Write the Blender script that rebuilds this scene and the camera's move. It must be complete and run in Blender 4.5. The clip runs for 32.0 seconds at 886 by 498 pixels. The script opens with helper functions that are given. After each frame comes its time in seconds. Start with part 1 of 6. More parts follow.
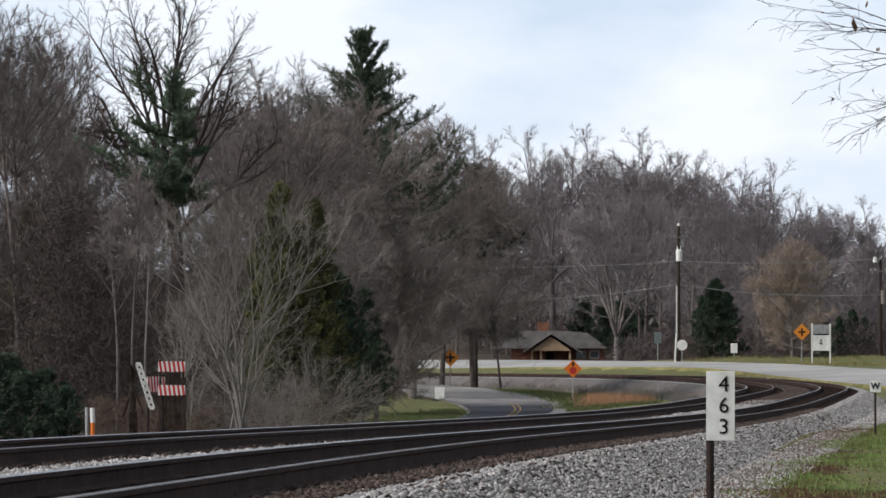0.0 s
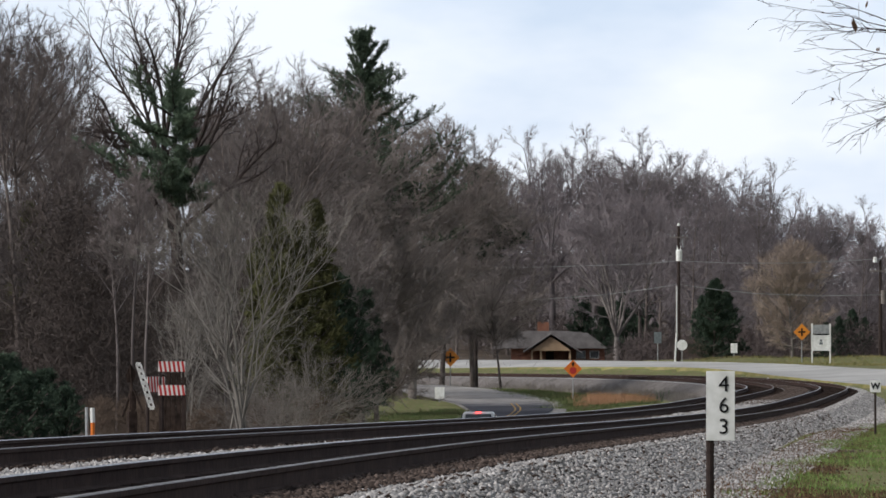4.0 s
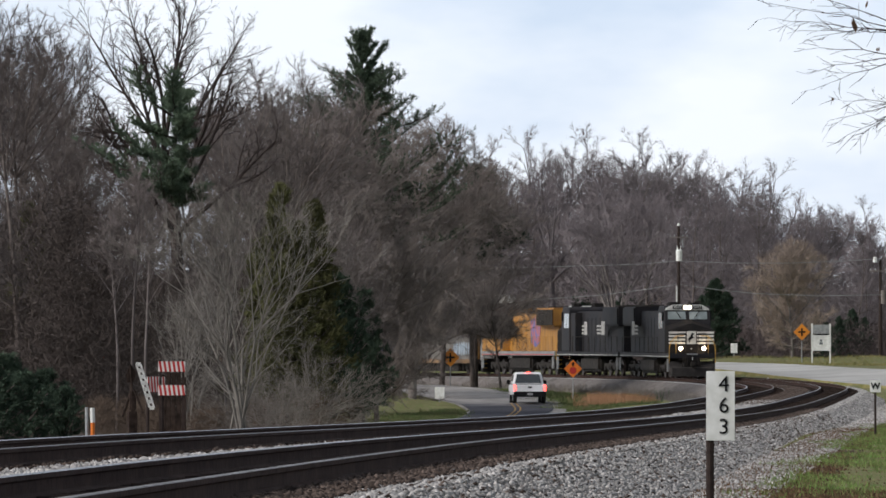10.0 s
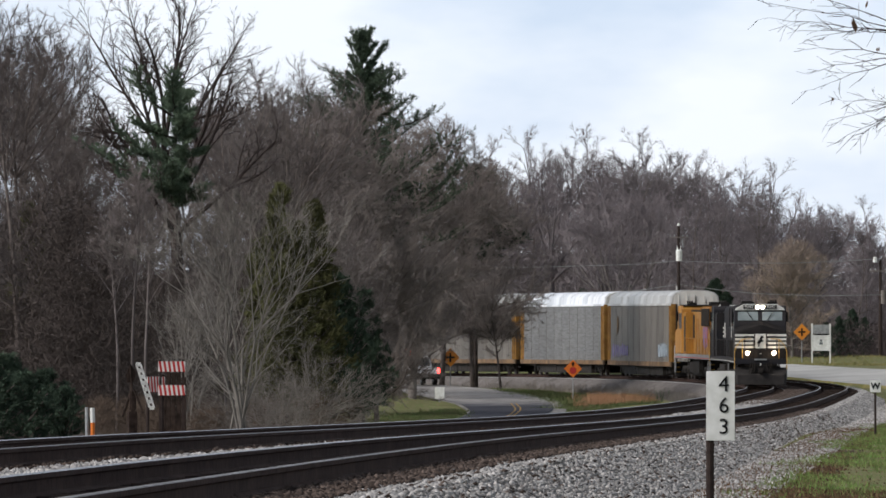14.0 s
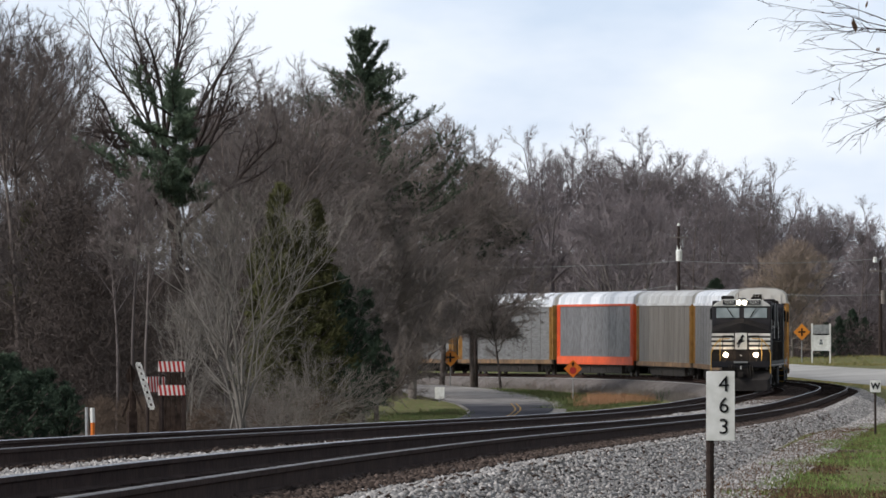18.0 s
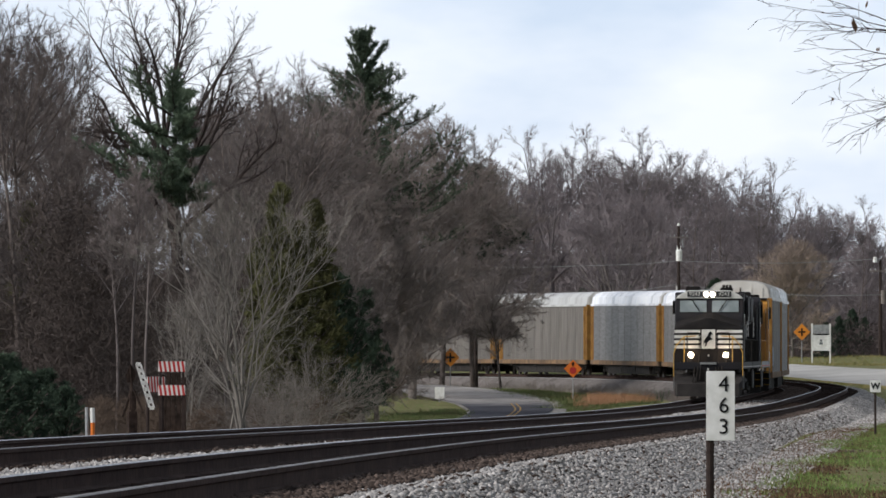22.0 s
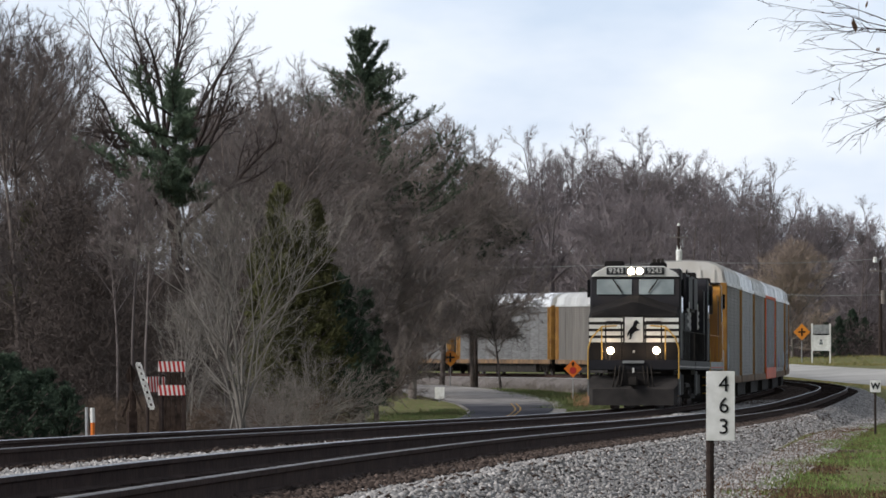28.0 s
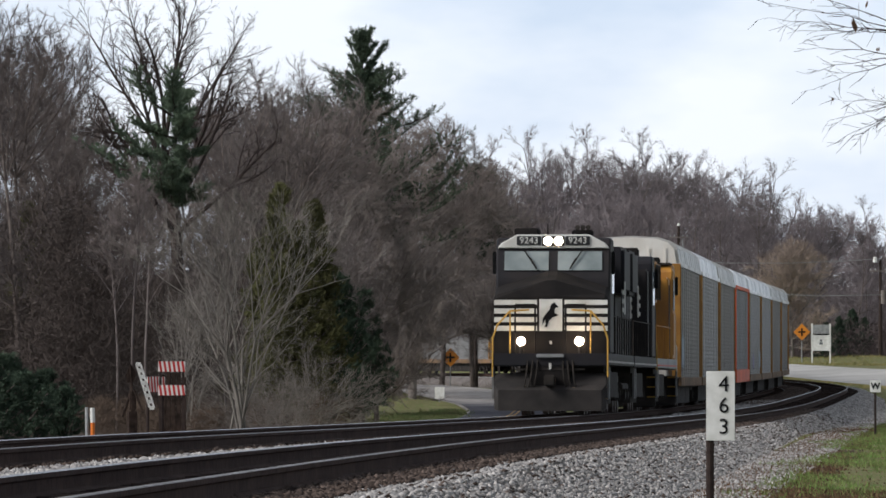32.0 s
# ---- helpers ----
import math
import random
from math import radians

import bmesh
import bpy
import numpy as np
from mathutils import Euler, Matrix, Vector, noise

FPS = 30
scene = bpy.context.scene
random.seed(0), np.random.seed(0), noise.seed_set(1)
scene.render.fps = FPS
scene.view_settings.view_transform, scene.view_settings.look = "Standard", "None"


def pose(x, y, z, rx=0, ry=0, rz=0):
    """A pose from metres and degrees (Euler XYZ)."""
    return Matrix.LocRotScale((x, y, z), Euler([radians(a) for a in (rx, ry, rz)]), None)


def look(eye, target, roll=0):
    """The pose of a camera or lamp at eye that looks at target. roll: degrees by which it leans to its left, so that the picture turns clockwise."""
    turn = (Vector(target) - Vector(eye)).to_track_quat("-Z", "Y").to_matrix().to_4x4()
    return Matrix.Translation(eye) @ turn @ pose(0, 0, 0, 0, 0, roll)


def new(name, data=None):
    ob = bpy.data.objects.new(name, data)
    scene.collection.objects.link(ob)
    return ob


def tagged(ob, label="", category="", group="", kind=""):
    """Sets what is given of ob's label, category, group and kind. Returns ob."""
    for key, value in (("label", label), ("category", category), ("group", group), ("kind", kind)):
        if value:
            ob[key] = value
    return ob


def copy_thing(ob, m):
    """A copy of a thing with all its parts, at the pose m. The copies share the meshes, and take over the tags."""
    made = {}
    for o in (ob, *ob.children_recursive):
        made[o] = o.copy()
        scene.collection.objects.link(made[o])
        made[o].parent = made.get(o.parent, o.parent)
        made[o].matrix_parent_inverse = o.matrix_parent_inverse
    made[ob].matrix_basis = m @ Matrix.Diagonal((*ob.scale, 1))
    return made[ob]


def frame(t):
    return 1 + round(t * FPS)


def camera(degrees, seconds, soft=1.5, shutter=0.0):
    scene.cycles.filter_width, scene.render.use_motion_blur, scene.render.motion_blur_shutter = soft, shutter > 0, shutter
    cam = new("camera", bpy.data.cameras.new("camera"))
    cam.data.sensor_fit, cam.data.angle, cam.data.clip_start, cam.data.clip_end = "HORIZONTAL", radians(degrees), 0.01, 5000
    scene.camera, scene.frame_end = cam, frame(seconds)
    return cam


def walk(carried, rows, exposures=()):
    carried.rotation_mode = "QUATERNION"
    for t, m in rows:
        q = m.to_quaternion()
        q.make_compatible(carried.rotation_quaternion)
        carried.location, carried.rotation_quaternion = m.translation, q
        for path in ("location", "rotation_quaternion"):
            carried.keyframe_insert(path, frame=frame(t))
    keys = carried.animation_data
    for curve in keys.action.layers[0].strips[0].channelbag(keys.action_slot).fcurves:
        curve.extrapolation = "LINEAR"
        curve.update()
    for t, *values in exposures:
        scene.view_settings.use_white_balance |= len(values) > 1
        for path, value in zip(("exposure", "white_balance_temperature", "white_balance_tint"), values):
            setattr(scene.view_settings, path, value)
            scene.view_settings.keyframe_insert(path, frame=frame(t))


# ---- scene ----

# The world: x to the right, y away from the camera, z up, metres. A long lens looks along a double-track line that bends away.
EYE = 1.6
cam = camera(5.189, 32.0, soft=1.6)
VIEW = look((0, 0, EYE), (0, 17300, EYE + 199))
walk(cam, [(0.0, VIEW), (32.0, VIEW)], [(0.0, 0.0, 6380, 11), (32.0, 0.0, 6380, 11)])

# ---------------------------------------------------------------- world and sun
SUN_EL, SUN_ROT = radians(35), radians(243)
world = bpy.data.worlds.new("sky")
scene.world = world
world.use_nodes = True
wt = world.node_tree
wt.nodes.clear()
wo = wt.nodes.new("ShaderNodeOutputWorld")
wb = wt.nodes.new("ShaderNodeBackground")
ws = wt.nodes.new("ShaderNodeTexSky")
ws.sky_type, ws.sun_disc, ws.sun_elevation, ws.sun_rotation = "NISHITA", False, SUN_EL, SUN_ROT
wc = wt.nodes.new("ShaderNodeTexCoord")
wm = wt.nodes.new("ShaderNodeMapping")
wm.inputs["Scale"].default_value = (24, 24, 60)
wn = wt.nodes.new("ShaderNodeTexNoise")
wn.inputs["Scale"].default_value, wn.inputs["Detail"].default_value, wn.inputs["Roughness"].default_value = 1.0, 5.0, 0.5
wr = wt.nodes.new("ShaderNodeValToRGB")
wr.color_ramp.elements[0].position, wr.color_ramp.elements[0].color = 0.36, (6.0, 7.1, 8.7, 1)
wr.color_ramp.elements[1].position, wr.color_ramp.elements[1].color = 0.60, (8.9, 9.4, 10.1, 1)
wx = wt.nodes.new("ShaderNodeMix")
wx.data_type = "RGBA"
wx.inputs[0].default_value = 0.86
wt.links.new(wc.outputs["Generated"], wm.inputs["Vector"])
wt.links.new(wm.outputs[0], wn.inputs["Vector"])
wt.links.new(wn.outputs[0], wr.inputs[0])
wt.links.new(ws.outputs[0], wx.inputs[6])
wt.links.new(wr.outputs[0], wx.inputs[7])
# clouds show bright sides low down and their grey undersides overhead
wsep = wt.nodes.new("ShaderNodeSeparateXYZ")
wg = wt.nodes.new("ShaderNodeMapRange")
wg.inputs[1].default_value, wg.inputs[2].default_value, wg.inputs[3].default_value, wg.inputs[4].default_value = 0.08, 0.55, 1.15, 0.50
wk = wt.nodes.new("ShaderNodeVectorMath")
wk.operation = "SCALE"
wt.links.new(wc.outputs["Generated"], wsep.inputs[0])
wt.links.new(wsep.outputs[2], wg.inputs[0])
wt.links.new(wx.outputs[2], wk.inputs[0])
wt.links.new(wg.outputs[0], wk.inputs["Scale"])
# the cloud is brighter on the sun's side
wdot = wt.nodes.new("ShaderNodeVectorMath")
wdot.operation = "DOT_PRODUCT"
wdot.inputs[1].default_value = (-0.78, 0.62, 0.0)
wside = wt.nodes.new("ShaderNodeMapRange")
wside.inputs[1].default_value, wside.inputs[2].default_value, wside.inputs[3].default_value, wside.inputs[4].default_value = -1.0, 0.6, 0.50, 1.0
wk2 = wt.nodes.new("ShaderNodeVectorMath")
wk2.operation = "SCALE"
wt.links.new(wc.outputs["Generated"], wdot.inputs[0])
wt.links.new(wdot.outputs["Value"], wside.inputs[0])
wt.links.new(wk.outputs[0], wk2.inputs[0])
wt.links.new(wside.outputs[0], wk2.inputs["Scale"])
wt.links.new(wk2.outputs[0], wb.inputs["Color"])
wb.inputs["Strength"].default_value = 0.1
wt.links.new(wb.outputs[0], wo.inputs["Surface"])

sun_data = bpy.data.lights.new("sun", "SUN")
sun_data.energy, sun_data.angle, sun_data.color = 2.7, radians(26), (1.0, 0.95, 0.89)
sun = new("sun", sun_data)
sun.matrix_world = look((-84, -42, 66), (0, 0, 0))

# ---------------------------------------------------------------- materials


def material(name, colour, rough=0.8, metal=0.0, second=None, scale=3.0, detail=6.0, bump=0.0, bump_scale=40.0, spread=0.0, coat=0.0, spec=None, hard=0.0, streak=None):
    """A surface of two colours mixed by noise, with fine relief; spread varies the value from object to object."""
    m = bpy.data.materials.new(name)
    m.use_nodes = True
    nt = m.node_tree
    b = nt.nodes["Principled BSDF"]
    b.inputs["Roughness"].default_value, b.inputs["Metallic"].default_value = rough, metal
    b.inputs["Coat Weight"].default_value = coat
    b.inputs["Specular IOR Level"].default_value = spec if spec is not None else (0.5 if rough < 0.7 else (0.25 if rough < 0.86 else 0.06))
    tc = nt.nodes.new("ShaderNodeTexCoord")
    n1 = nt.nodes.new("ShaderNodeTexNoise")
    n1.inputs["Scale"].default_value, n1.inputs["Detail"].default_value = scale, detail
    ramp = nt.nodes.new("ShaderNodeValToRGB")
    second = second or tuple(c * 0.7 for c in colour)
    ramp.color_ramp.elements[0].position, ramp.color_ramp.elements[0].color = 0.35 + hard, (*second, 1)
    ramp.color_ramp.elements[1].position, ramp.color_ramp.elements[1].color = 0.62 - hard, (*colour, 1)
    nt.links.new(tc.outputs["Object"], n1.inputs["Vector"])
    nt.links.new(n1.outputs[0], ramp.inputs[0])
    if streak:
        # runs of dirt drawn out along the surface, different on each piece
        mp, oi, mul = nt.nodes.new("ShaderNodeMapping"), nt.nodes.new("ShaderNodeObjectInfo"), nt.nodes.new("ShaderNodeMath")
        mul.operation, mul.inputs[1].default_value = "MULTIPLY", 60.0
        mp.inputs["Scale"].default_value = streak
        nt.links.new(oi.outputs["Random"], mul.inputs[0])
        nt.links.new(mul.outputs[0], mp.inputs["Location"])
        nt.links.new(tc.outputs["Object"], mp.inputs["Vector"])
        nt.links.new(mp.outputs[0], n1.inputs["Vector"])
    # a second, broader variation: weathering and patches
    n3 = nt.nodes.new("ShaderNodeTexNoise")
    n3.inputs["Scale"].default_value, n3.inputs["Detail"].default_value = scale * 0.13, 3.0
    wide = nt.nodes.new("ShaderNodeMapRange")
    wide.inputs[1].default_value, wide.inputs[2].default_value, wide.inputs[3].default_value, wide.inputs[4].default_value = 0.3, 0.7, 0.82, 1.16
    hv = nt.nodes.new("ShaderNodeHueSaturation")
    nt.links.new(tc.outputs["Object"], n3.inputs["Vector"])
    nt.links.new(n3.outputs[0], wide.inputs[0])
    nt.links.new(wide.outputs[0], hv.inputs["Value"])
    nt.links.new(ramp.outputs[0], hv.inputs["Color"])
    out = hv.outputs[0]
    if spread:
        info = nt.nodes.new("ShaderNodeObjectInfo")
        mr = nt.nodes.new("ShaderNodeMapRange")
        mr.inputs[3].default_value, mr.inputs[4].default_value = 1 - spread, 1 + spread
        hs = nt.nodes.new("ShaderNodeHueSaturation")
        nt.links.new(info.outputs["Random"], mr.inputs[0])
        nt.links.new(mr.outputs[0], hs.inputs["Value"])
        nt.links.new(out, hs.inputs["Color"])
        out = hs.outputs[0]
    nt.links.new(out, b.inputs["Base Color"])
    if bump:
        n2 = nt.nodes.new("ShaderNodeTexNoise")
        n2.inputs["Scale"].default_value, n2.inputs["Detail"].default_value = bump_scale, 4.0
        bp = nt.nodes.new("ShaderNodeBump")
        bp.inputs["Strength"].default_value, bp.inputs["Distance"].default_value = bump, 0.03
        nt.links.new(tc.outputs["Object"], n2.inputs["Vector"])
        nt.links.new(n2.outputs[0], bp.inputs["Height"])
        nt.links.new(bp.outputs[0], b.inputs["Normal"])
    return m


def glow(name, colour, strength):
    m = bpy.data.materials.new(name)
    m.use_nodes = True
    b = m.node_tree.nodes["Principled BSDF"]
    b.inputs["Base Color"].default_value = (*colour, 1)
    b.inputs["Emission Color"].default_value = (*colour, 1)
    b.inputs["Emission Strength"].default_value = strength
    return m


M_GROUND = material("ground", (0.11, 0.085, 0.065), 0.95, second=(0.065, 0.052, 0.042), scale=0.25, bump=0.5, bump_scale=6)
M_GRASS = material("grass", (0.135, 0.18, 0.058), 0.9, second=(0.235, 0.18, 0.11), scale=5.0, detail=9, hard=0.03, bump=0.8, bump_scale=30)
M_DRY = material("dry_grass", (0.47, 0.27, 0.16), 0.95, second=(0.32, 0.18, 0.105), scale=2.0)
M_BLADE = material("grass_blade", (0.150, 0.255, 0.068), 0.9, second=(0.190, 0.205, 0.085), scale=0.9)
M_VERGE = material("verge_blade", (0.115, 0.165, 0.062), 0.9, second=(0.150, 0.135, 0.075), scale=0.9)
M_WEED = material("dead_weeds", (0.27, 0.245, 0.225), 0.95, second=(0.17, 0.15, 0.135), scale=2)
M_LEAF = material("dead_leaf", (0.19, 0.115, 0.072), 0.9, second=(0.115, 0.070, 0.046), scale=6)
M_BANK = material("stone_bank", (0.215, 0.195, 0.185), 0.95, second=(0.115, 0.102, 0.095), scale=5.0, detail=9, bump=0.8, bump_scale=14)
M_STRAW = material("straw_grass", (0.30, 0.26, 0.12), 0.9, second=(0.18, 0.18, 0.06), scale=0.5)
M_BALLAST = material("ballast", (0.41, 0.395, 0.385), 0.95, second=(0.13, 0.12, 0.115), scale=6.0, hard=0.07, detail=8, bump=1.0, bump_scale=18)
M_DIRTY_BALLAST = material("dirty_ballast", (0.25, 0.215, 0.195), 0.95, second=(0.10, 0.09, 0.085), scale=5.0, hard=0.05, detail=8, bump=1.0, bump_scale=16)
M_STONE = material("stone", (0.57, 0.54, 0.52), 0.9, second=(0.32, 0.31, 0.30), scale=7.0, detail=3)
def per_island(m, low, high):
    """Lets each loose piece of a heap have its own value."""
    nt = m.node_tree
    geo, mr, hs = nt.nodes.new("ShaderNodeNewGeometry"), nt.nodes.new("ShaderNodeMapRange"), nt.nodes.new("ShaderNodeHueSaturation")
    mr.inputs[3].default_value, mr.inputs[4].default_value = low, high
    link = nt.nodes["Principled BSDF"].inputs["Base Color"].links[0]
    src = link.from_socket
    nt.links.new(geo.outputs["Random Per Island"], mr.inputs[0])
    nt.links.new(mr.outputs[0], hs.inputs["Value"])
    nt.links.new(src, hs.inputs["Color"])
    nt.links.new(hs.outputs[0], nt.nodes["Principled BSDF"].inputs["Base Color"])


M_BROWN_STONE = material("brown_stone", (0.15, 0.115, 0.098), 0.95, second=(0.075, 0.058, 0.05), scale=7.0, detail=3)
per_island(M_BROWN_STONE, 0.4, 1.4)
per_island(M_STONE, 0.5, 1.3)
per_island(M_BLADE, 0.6, 1.5)
per_island(M_LEAF, 0.5, 1.3)
M_TIE = material("creosote_wood", (0.065, 0.046, 0.038), 0.9, second=(0.02, 0.015, 0.013), scale=6, bump=0.4)
M_RAIL = material("rusty_rail", (0.075, 0.048, 0.040), 0.9, second=(0.045, 0.030, 0.026), scale=8, bump=0.2)
M_RAILTOP = material("worn_rail_head", (0.40, 0.39, 0.40), 0.42, 0.8, second=(0.27, 0.25, 0.25), scale=4)
M_PALE_ROAD = material("pale_road", (0.50, 0.49, 0.47), 0.9, second=(0.40, 0.39, 0.37), scale=0.4, bump=0.3, bump_scale=40)
def sheen_lane():
    """Dark asphalt; its grazing sheen farther along the lane is mixed in as a pale colour."""
    m = material("sheen_asphalt", (0.40, 0.38, 0.365), 0.95, second=(0.28, 0.265, 0.25), scale=1.6, detail=9, bump=0.3, bump_scale=40)
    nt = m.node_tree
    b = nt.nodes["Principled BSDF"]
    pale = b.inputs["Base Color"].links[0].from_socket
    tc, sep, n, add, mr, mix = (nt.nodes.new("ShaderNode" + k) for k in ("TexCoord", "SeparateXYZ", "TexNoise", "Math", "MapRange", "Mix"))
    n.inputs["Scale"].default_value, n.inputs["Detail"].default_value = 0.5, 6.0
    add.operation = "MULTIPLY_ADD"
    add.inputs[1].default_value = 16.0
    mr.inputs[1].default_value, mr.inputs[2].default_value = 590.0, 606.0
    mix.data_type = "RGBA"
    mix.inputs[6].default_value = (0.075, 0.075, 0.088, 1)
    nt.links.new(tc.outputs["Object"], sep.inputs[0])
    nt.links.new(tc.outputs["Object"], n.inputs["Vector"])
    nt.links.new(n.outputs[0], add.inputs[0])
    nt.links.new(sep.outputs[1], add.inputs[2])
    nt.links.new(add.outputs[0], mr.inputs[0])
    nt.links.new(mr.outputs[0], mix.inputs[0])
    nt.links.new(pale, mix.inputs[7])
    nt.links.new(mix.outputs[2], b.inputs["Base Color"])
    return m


M_LANE = sheen_lane()
M_GRAVEL = material("gravel", (0.36, 0.34, 0.32), 0.95, second=(0.26, 0.245, 0.23), scale=1.5, bump=0.6, bump_scale=30)
M_YELLOW_LINE = material("yellow_line", (0.38, 0.23, 0.07), 0.8, scale=3)
M_BARK = material("bark", (0.19, 0.16, 0.145), 0.95, second=(0.10, 0.083, 0.076), scale=3, spread=0.3)
# undergrowth colour lowered to carry the deep shade inside the wood
M_SHADED_UNDERWOOD = material("undergrowth", (0.105, 0.087, 0.080), 0.95, second=(0.066, 0.055, 0.050), scale=1.0)
M_DARK_BARK = material("dark_bark", (0.075, 0.060, 0.055), 0.95, second=(0.045, 0.036, 0.034), scale=3)
M_GREY_BARK = material("grey_bark", (0.30, 0.27, 0.25), 0.95, second=(0.17, 0.15, 0.14), scale=3)
M_BRAMBLE = material("bramble", (0.15, 0.11, 0.085), 0.95, second=(0.09, 0.07, 0.055), scale=2)
# distance haze is put into the far twigs' paler, bluer colour
M_HAZED_TWIG = material("hazed_far_twigs", (0.27, 0.238, 0.243), 0.95, second=(0.18, 0.158, 0.162), scale=0.6, spread=0.25)
# shade at the far wood's foot, painted as a darker brush colour
M_SHADED_BRUSH = material("shaded_brush", (0.13, 0.105, 0.10), 0.95, second=(0.075, 0.062, 0.058), scale=0.6)
M_SHRUB = material("shrub_twigs", (0.25, 0.225, 0.205), 0.95, second=(0.15, 0.135, 0.122), scale=2)
M_BRANCH = material("branch", (0.06, 0.045, 0.045), 0.9, second=(0.04, 0.03, 0.03), scale=5)
M_TWIG = material("twigs", (0.215, 0.186, 0.178), 0.95, second=(0.140, 0.121, 0.116), scale=1, spread=0.3)
M_DOME_TWIG = material("brown_twigs", (0.33, 0.285, 0.262), 0.95, second=(0.22, 0.19, 0.175), scale=1, spread=0.1)
M_PALE_TWIG = material("pale_twigs", (0.34, 0.315, 0.285), 0.95, second=(0.22, 0.20, 0.18), scale=2, spread=0.15)
M_TAN_TWIG = material("tan_twigs", (0.46, 0.37, 0.31), 0.95, second=(0.32, 0.26, 0.22), scale=1, spread=0.2)
M_NEEDLE = material("needles", (0.110, 0.150, 0.100), 0.9, second=(0.070, 0.096, 0.068), scale=1.2, spread=0.3)
M_DARK_NEEDLE = material("dark_needles", (0.064, 0.092, 0.064), 0.9, second=(0.040, 0.058, 0.042), scale=1.2, spread=0.2)
M_CEDAR = material("cedar", (0.165, 0.165, 0.075), 0.9, second=(0.100, 0.102, 0.050), scale=1.2, spread=0.3)
M_WHITE = material("white_paint", (0.88, 0.88, 0.85), 0.6, second=(0.70, 0.70, 0.66), scale=5)
M_BLACK = material("black_paint", (0.012, 0.012, 0.013), 0.6, second=(0.008, 0.008, 0.009), scale=5, spec=0.12)
M_POST = material("dark_post", (0.05, 0.035, 0.03), 0.85, second=(0.03, 0.02, 0.018), scale=8, bump=0.3)
M_ORANGE = material("orange_sheeting", (0.80, 0.20, 0.015), 0.5, second=(0.70, 0.16, 0.01), scale=6)
M_AMBER = material("amber_sheeting", (0.75, 0.27, 0.02), 0.5, second=(0.66, 0.22, 0.02), scale=6)
M_RED = material("red_paint", (0.55, 0.03, 0.025), 0.5, second=(0.42, 0.025, 0.02), scale=6)
M_WEATHERED = material("weathered_timber", (0.26, 0.23, 0.21), 0.9, second=(0.15, 0.13, 0.12), scale=6)
M_GALV = material("galvanised", (0.42, 0.43, 0.43), 0.55, 0.4, second=(0.30, 0.31, 0.31), scale=5)
M_SIGN_BACK = material("sign_back", (0.20, 0.23, 0.24), 0.6, 0.3, scale=6)

# ---------------------------------------------------------------- mesh tools


def part(name, bm, mat, parent=None, label=""):
    me = bpy.data.meshes.new(name)
    bm.to_mesh(me)
    bm.free()
    for m in (mat if isinstance(mat, (list, tuple)) else [mat]):
        me.materials.append(m)
    ob = new(name, me)
    ob.parent = parent
    if label:
        ob["label"] = label
    return ob


def mesh_part(name, verts, faces, mat, parent=None, label="", smooth=False):
    me = bpy.data.meshes.new(name)
    me.from_pydata([tuple(v) for v in verts], [], [tuple(int(i) for i in f) for f in faces])
    for m in (mat if isinstance(mat, (list, tuple)) else [mat]):
        me.materials.append(m)
    if smooth:
        me.shade_smooth()
    ob = new(name, me)
    ob.parent = parent
    if label:
        ob["label"] = label
    return ob


def np_mesh(name, verts, faces, mat, parent=None, label=""):
    me = bpy.data.meshes.new(name)
    n, k = faces.shape
    me.vertices.add(len(verts))
    me.vertices.foreach_set("co", np.ascontiguousarray(verts, dtype=np.float32).ravel())
    me.loops.add(n * k)
    me.loops.foreach_set("vertex_index", np.ascontiguousarray(faces, dtype=np.int32).ravel())
    me.polygons.add(n)
    me.polygons.foreach_set("loop_start", np.arange(0, n * k, k, dtype=np.int32))
    me.update(calc_edges=True)
    me.materials.append(mat)
    ob = new(name, me)
    ob.parent = parent
    if label:
        ob["label"] = label
    return ob


def empty(name, m=None):
    ob = new(name)
    if m is not None:
        ob.matrix_basis = m
    return ob


def add_box(bm, x0, x1, y0, y1, z0, z1, bevel=0.0, mat_index=0):
    r = bmesh.ops.create_cube(bm, size=1.0)
    vs = r["verts"]
    for v in vs:
        v.co = Vector((x0 + (v.co.x + 0.5) * (x1 - x0), y0 + (v.co.y + 0.5) * (y1 - y0), z0 + (v.co.z + 0.5) * (z1 - z0)))
    fs = {f for v in vs for f in v.link_faces}
    for f in fs:
        f.material_index = mat_index
    if bevel:
        es = list({e for v in vs for e in v.link_edges})
        bmesh.ops.bevel(bm, geom=es, offset=bevel, segments=2, affect="EDGES")
    return vs


def box(name, x0, x1, y0, y1, z0, z1, mat, parent=None, bevel=0.0, label=""):
    bm = bmesh.new()
    add_box(bm, x0, x1, y0, y1, z0, z1, bevel)
    return part(name, bm, mat, parent, label)


def add_rod(bm, a, b, r0, r1=None, sides=8):
    a, b = Vector(a), Vector(b)
    d = b - a
    m = Matrix.Translation((a + b) / 2) @ d.to_track_quat("Z", "Y").to_matrix().to_4x4()
    bmesh.ops.create_cone(bm, cap_ends=True, segments=sides, radius1=r0, radius2=r0 if r1 is None else r1, depth=d.length, matrix=m)


def rod(name, a, b, r0, mat, parent=None, r1=None, sides=8, label=""):
    bm = bmesh.new()
    add_rod(bm, a, b, r0, r1, sides)
    return part(name, bm, mat, parent, label)


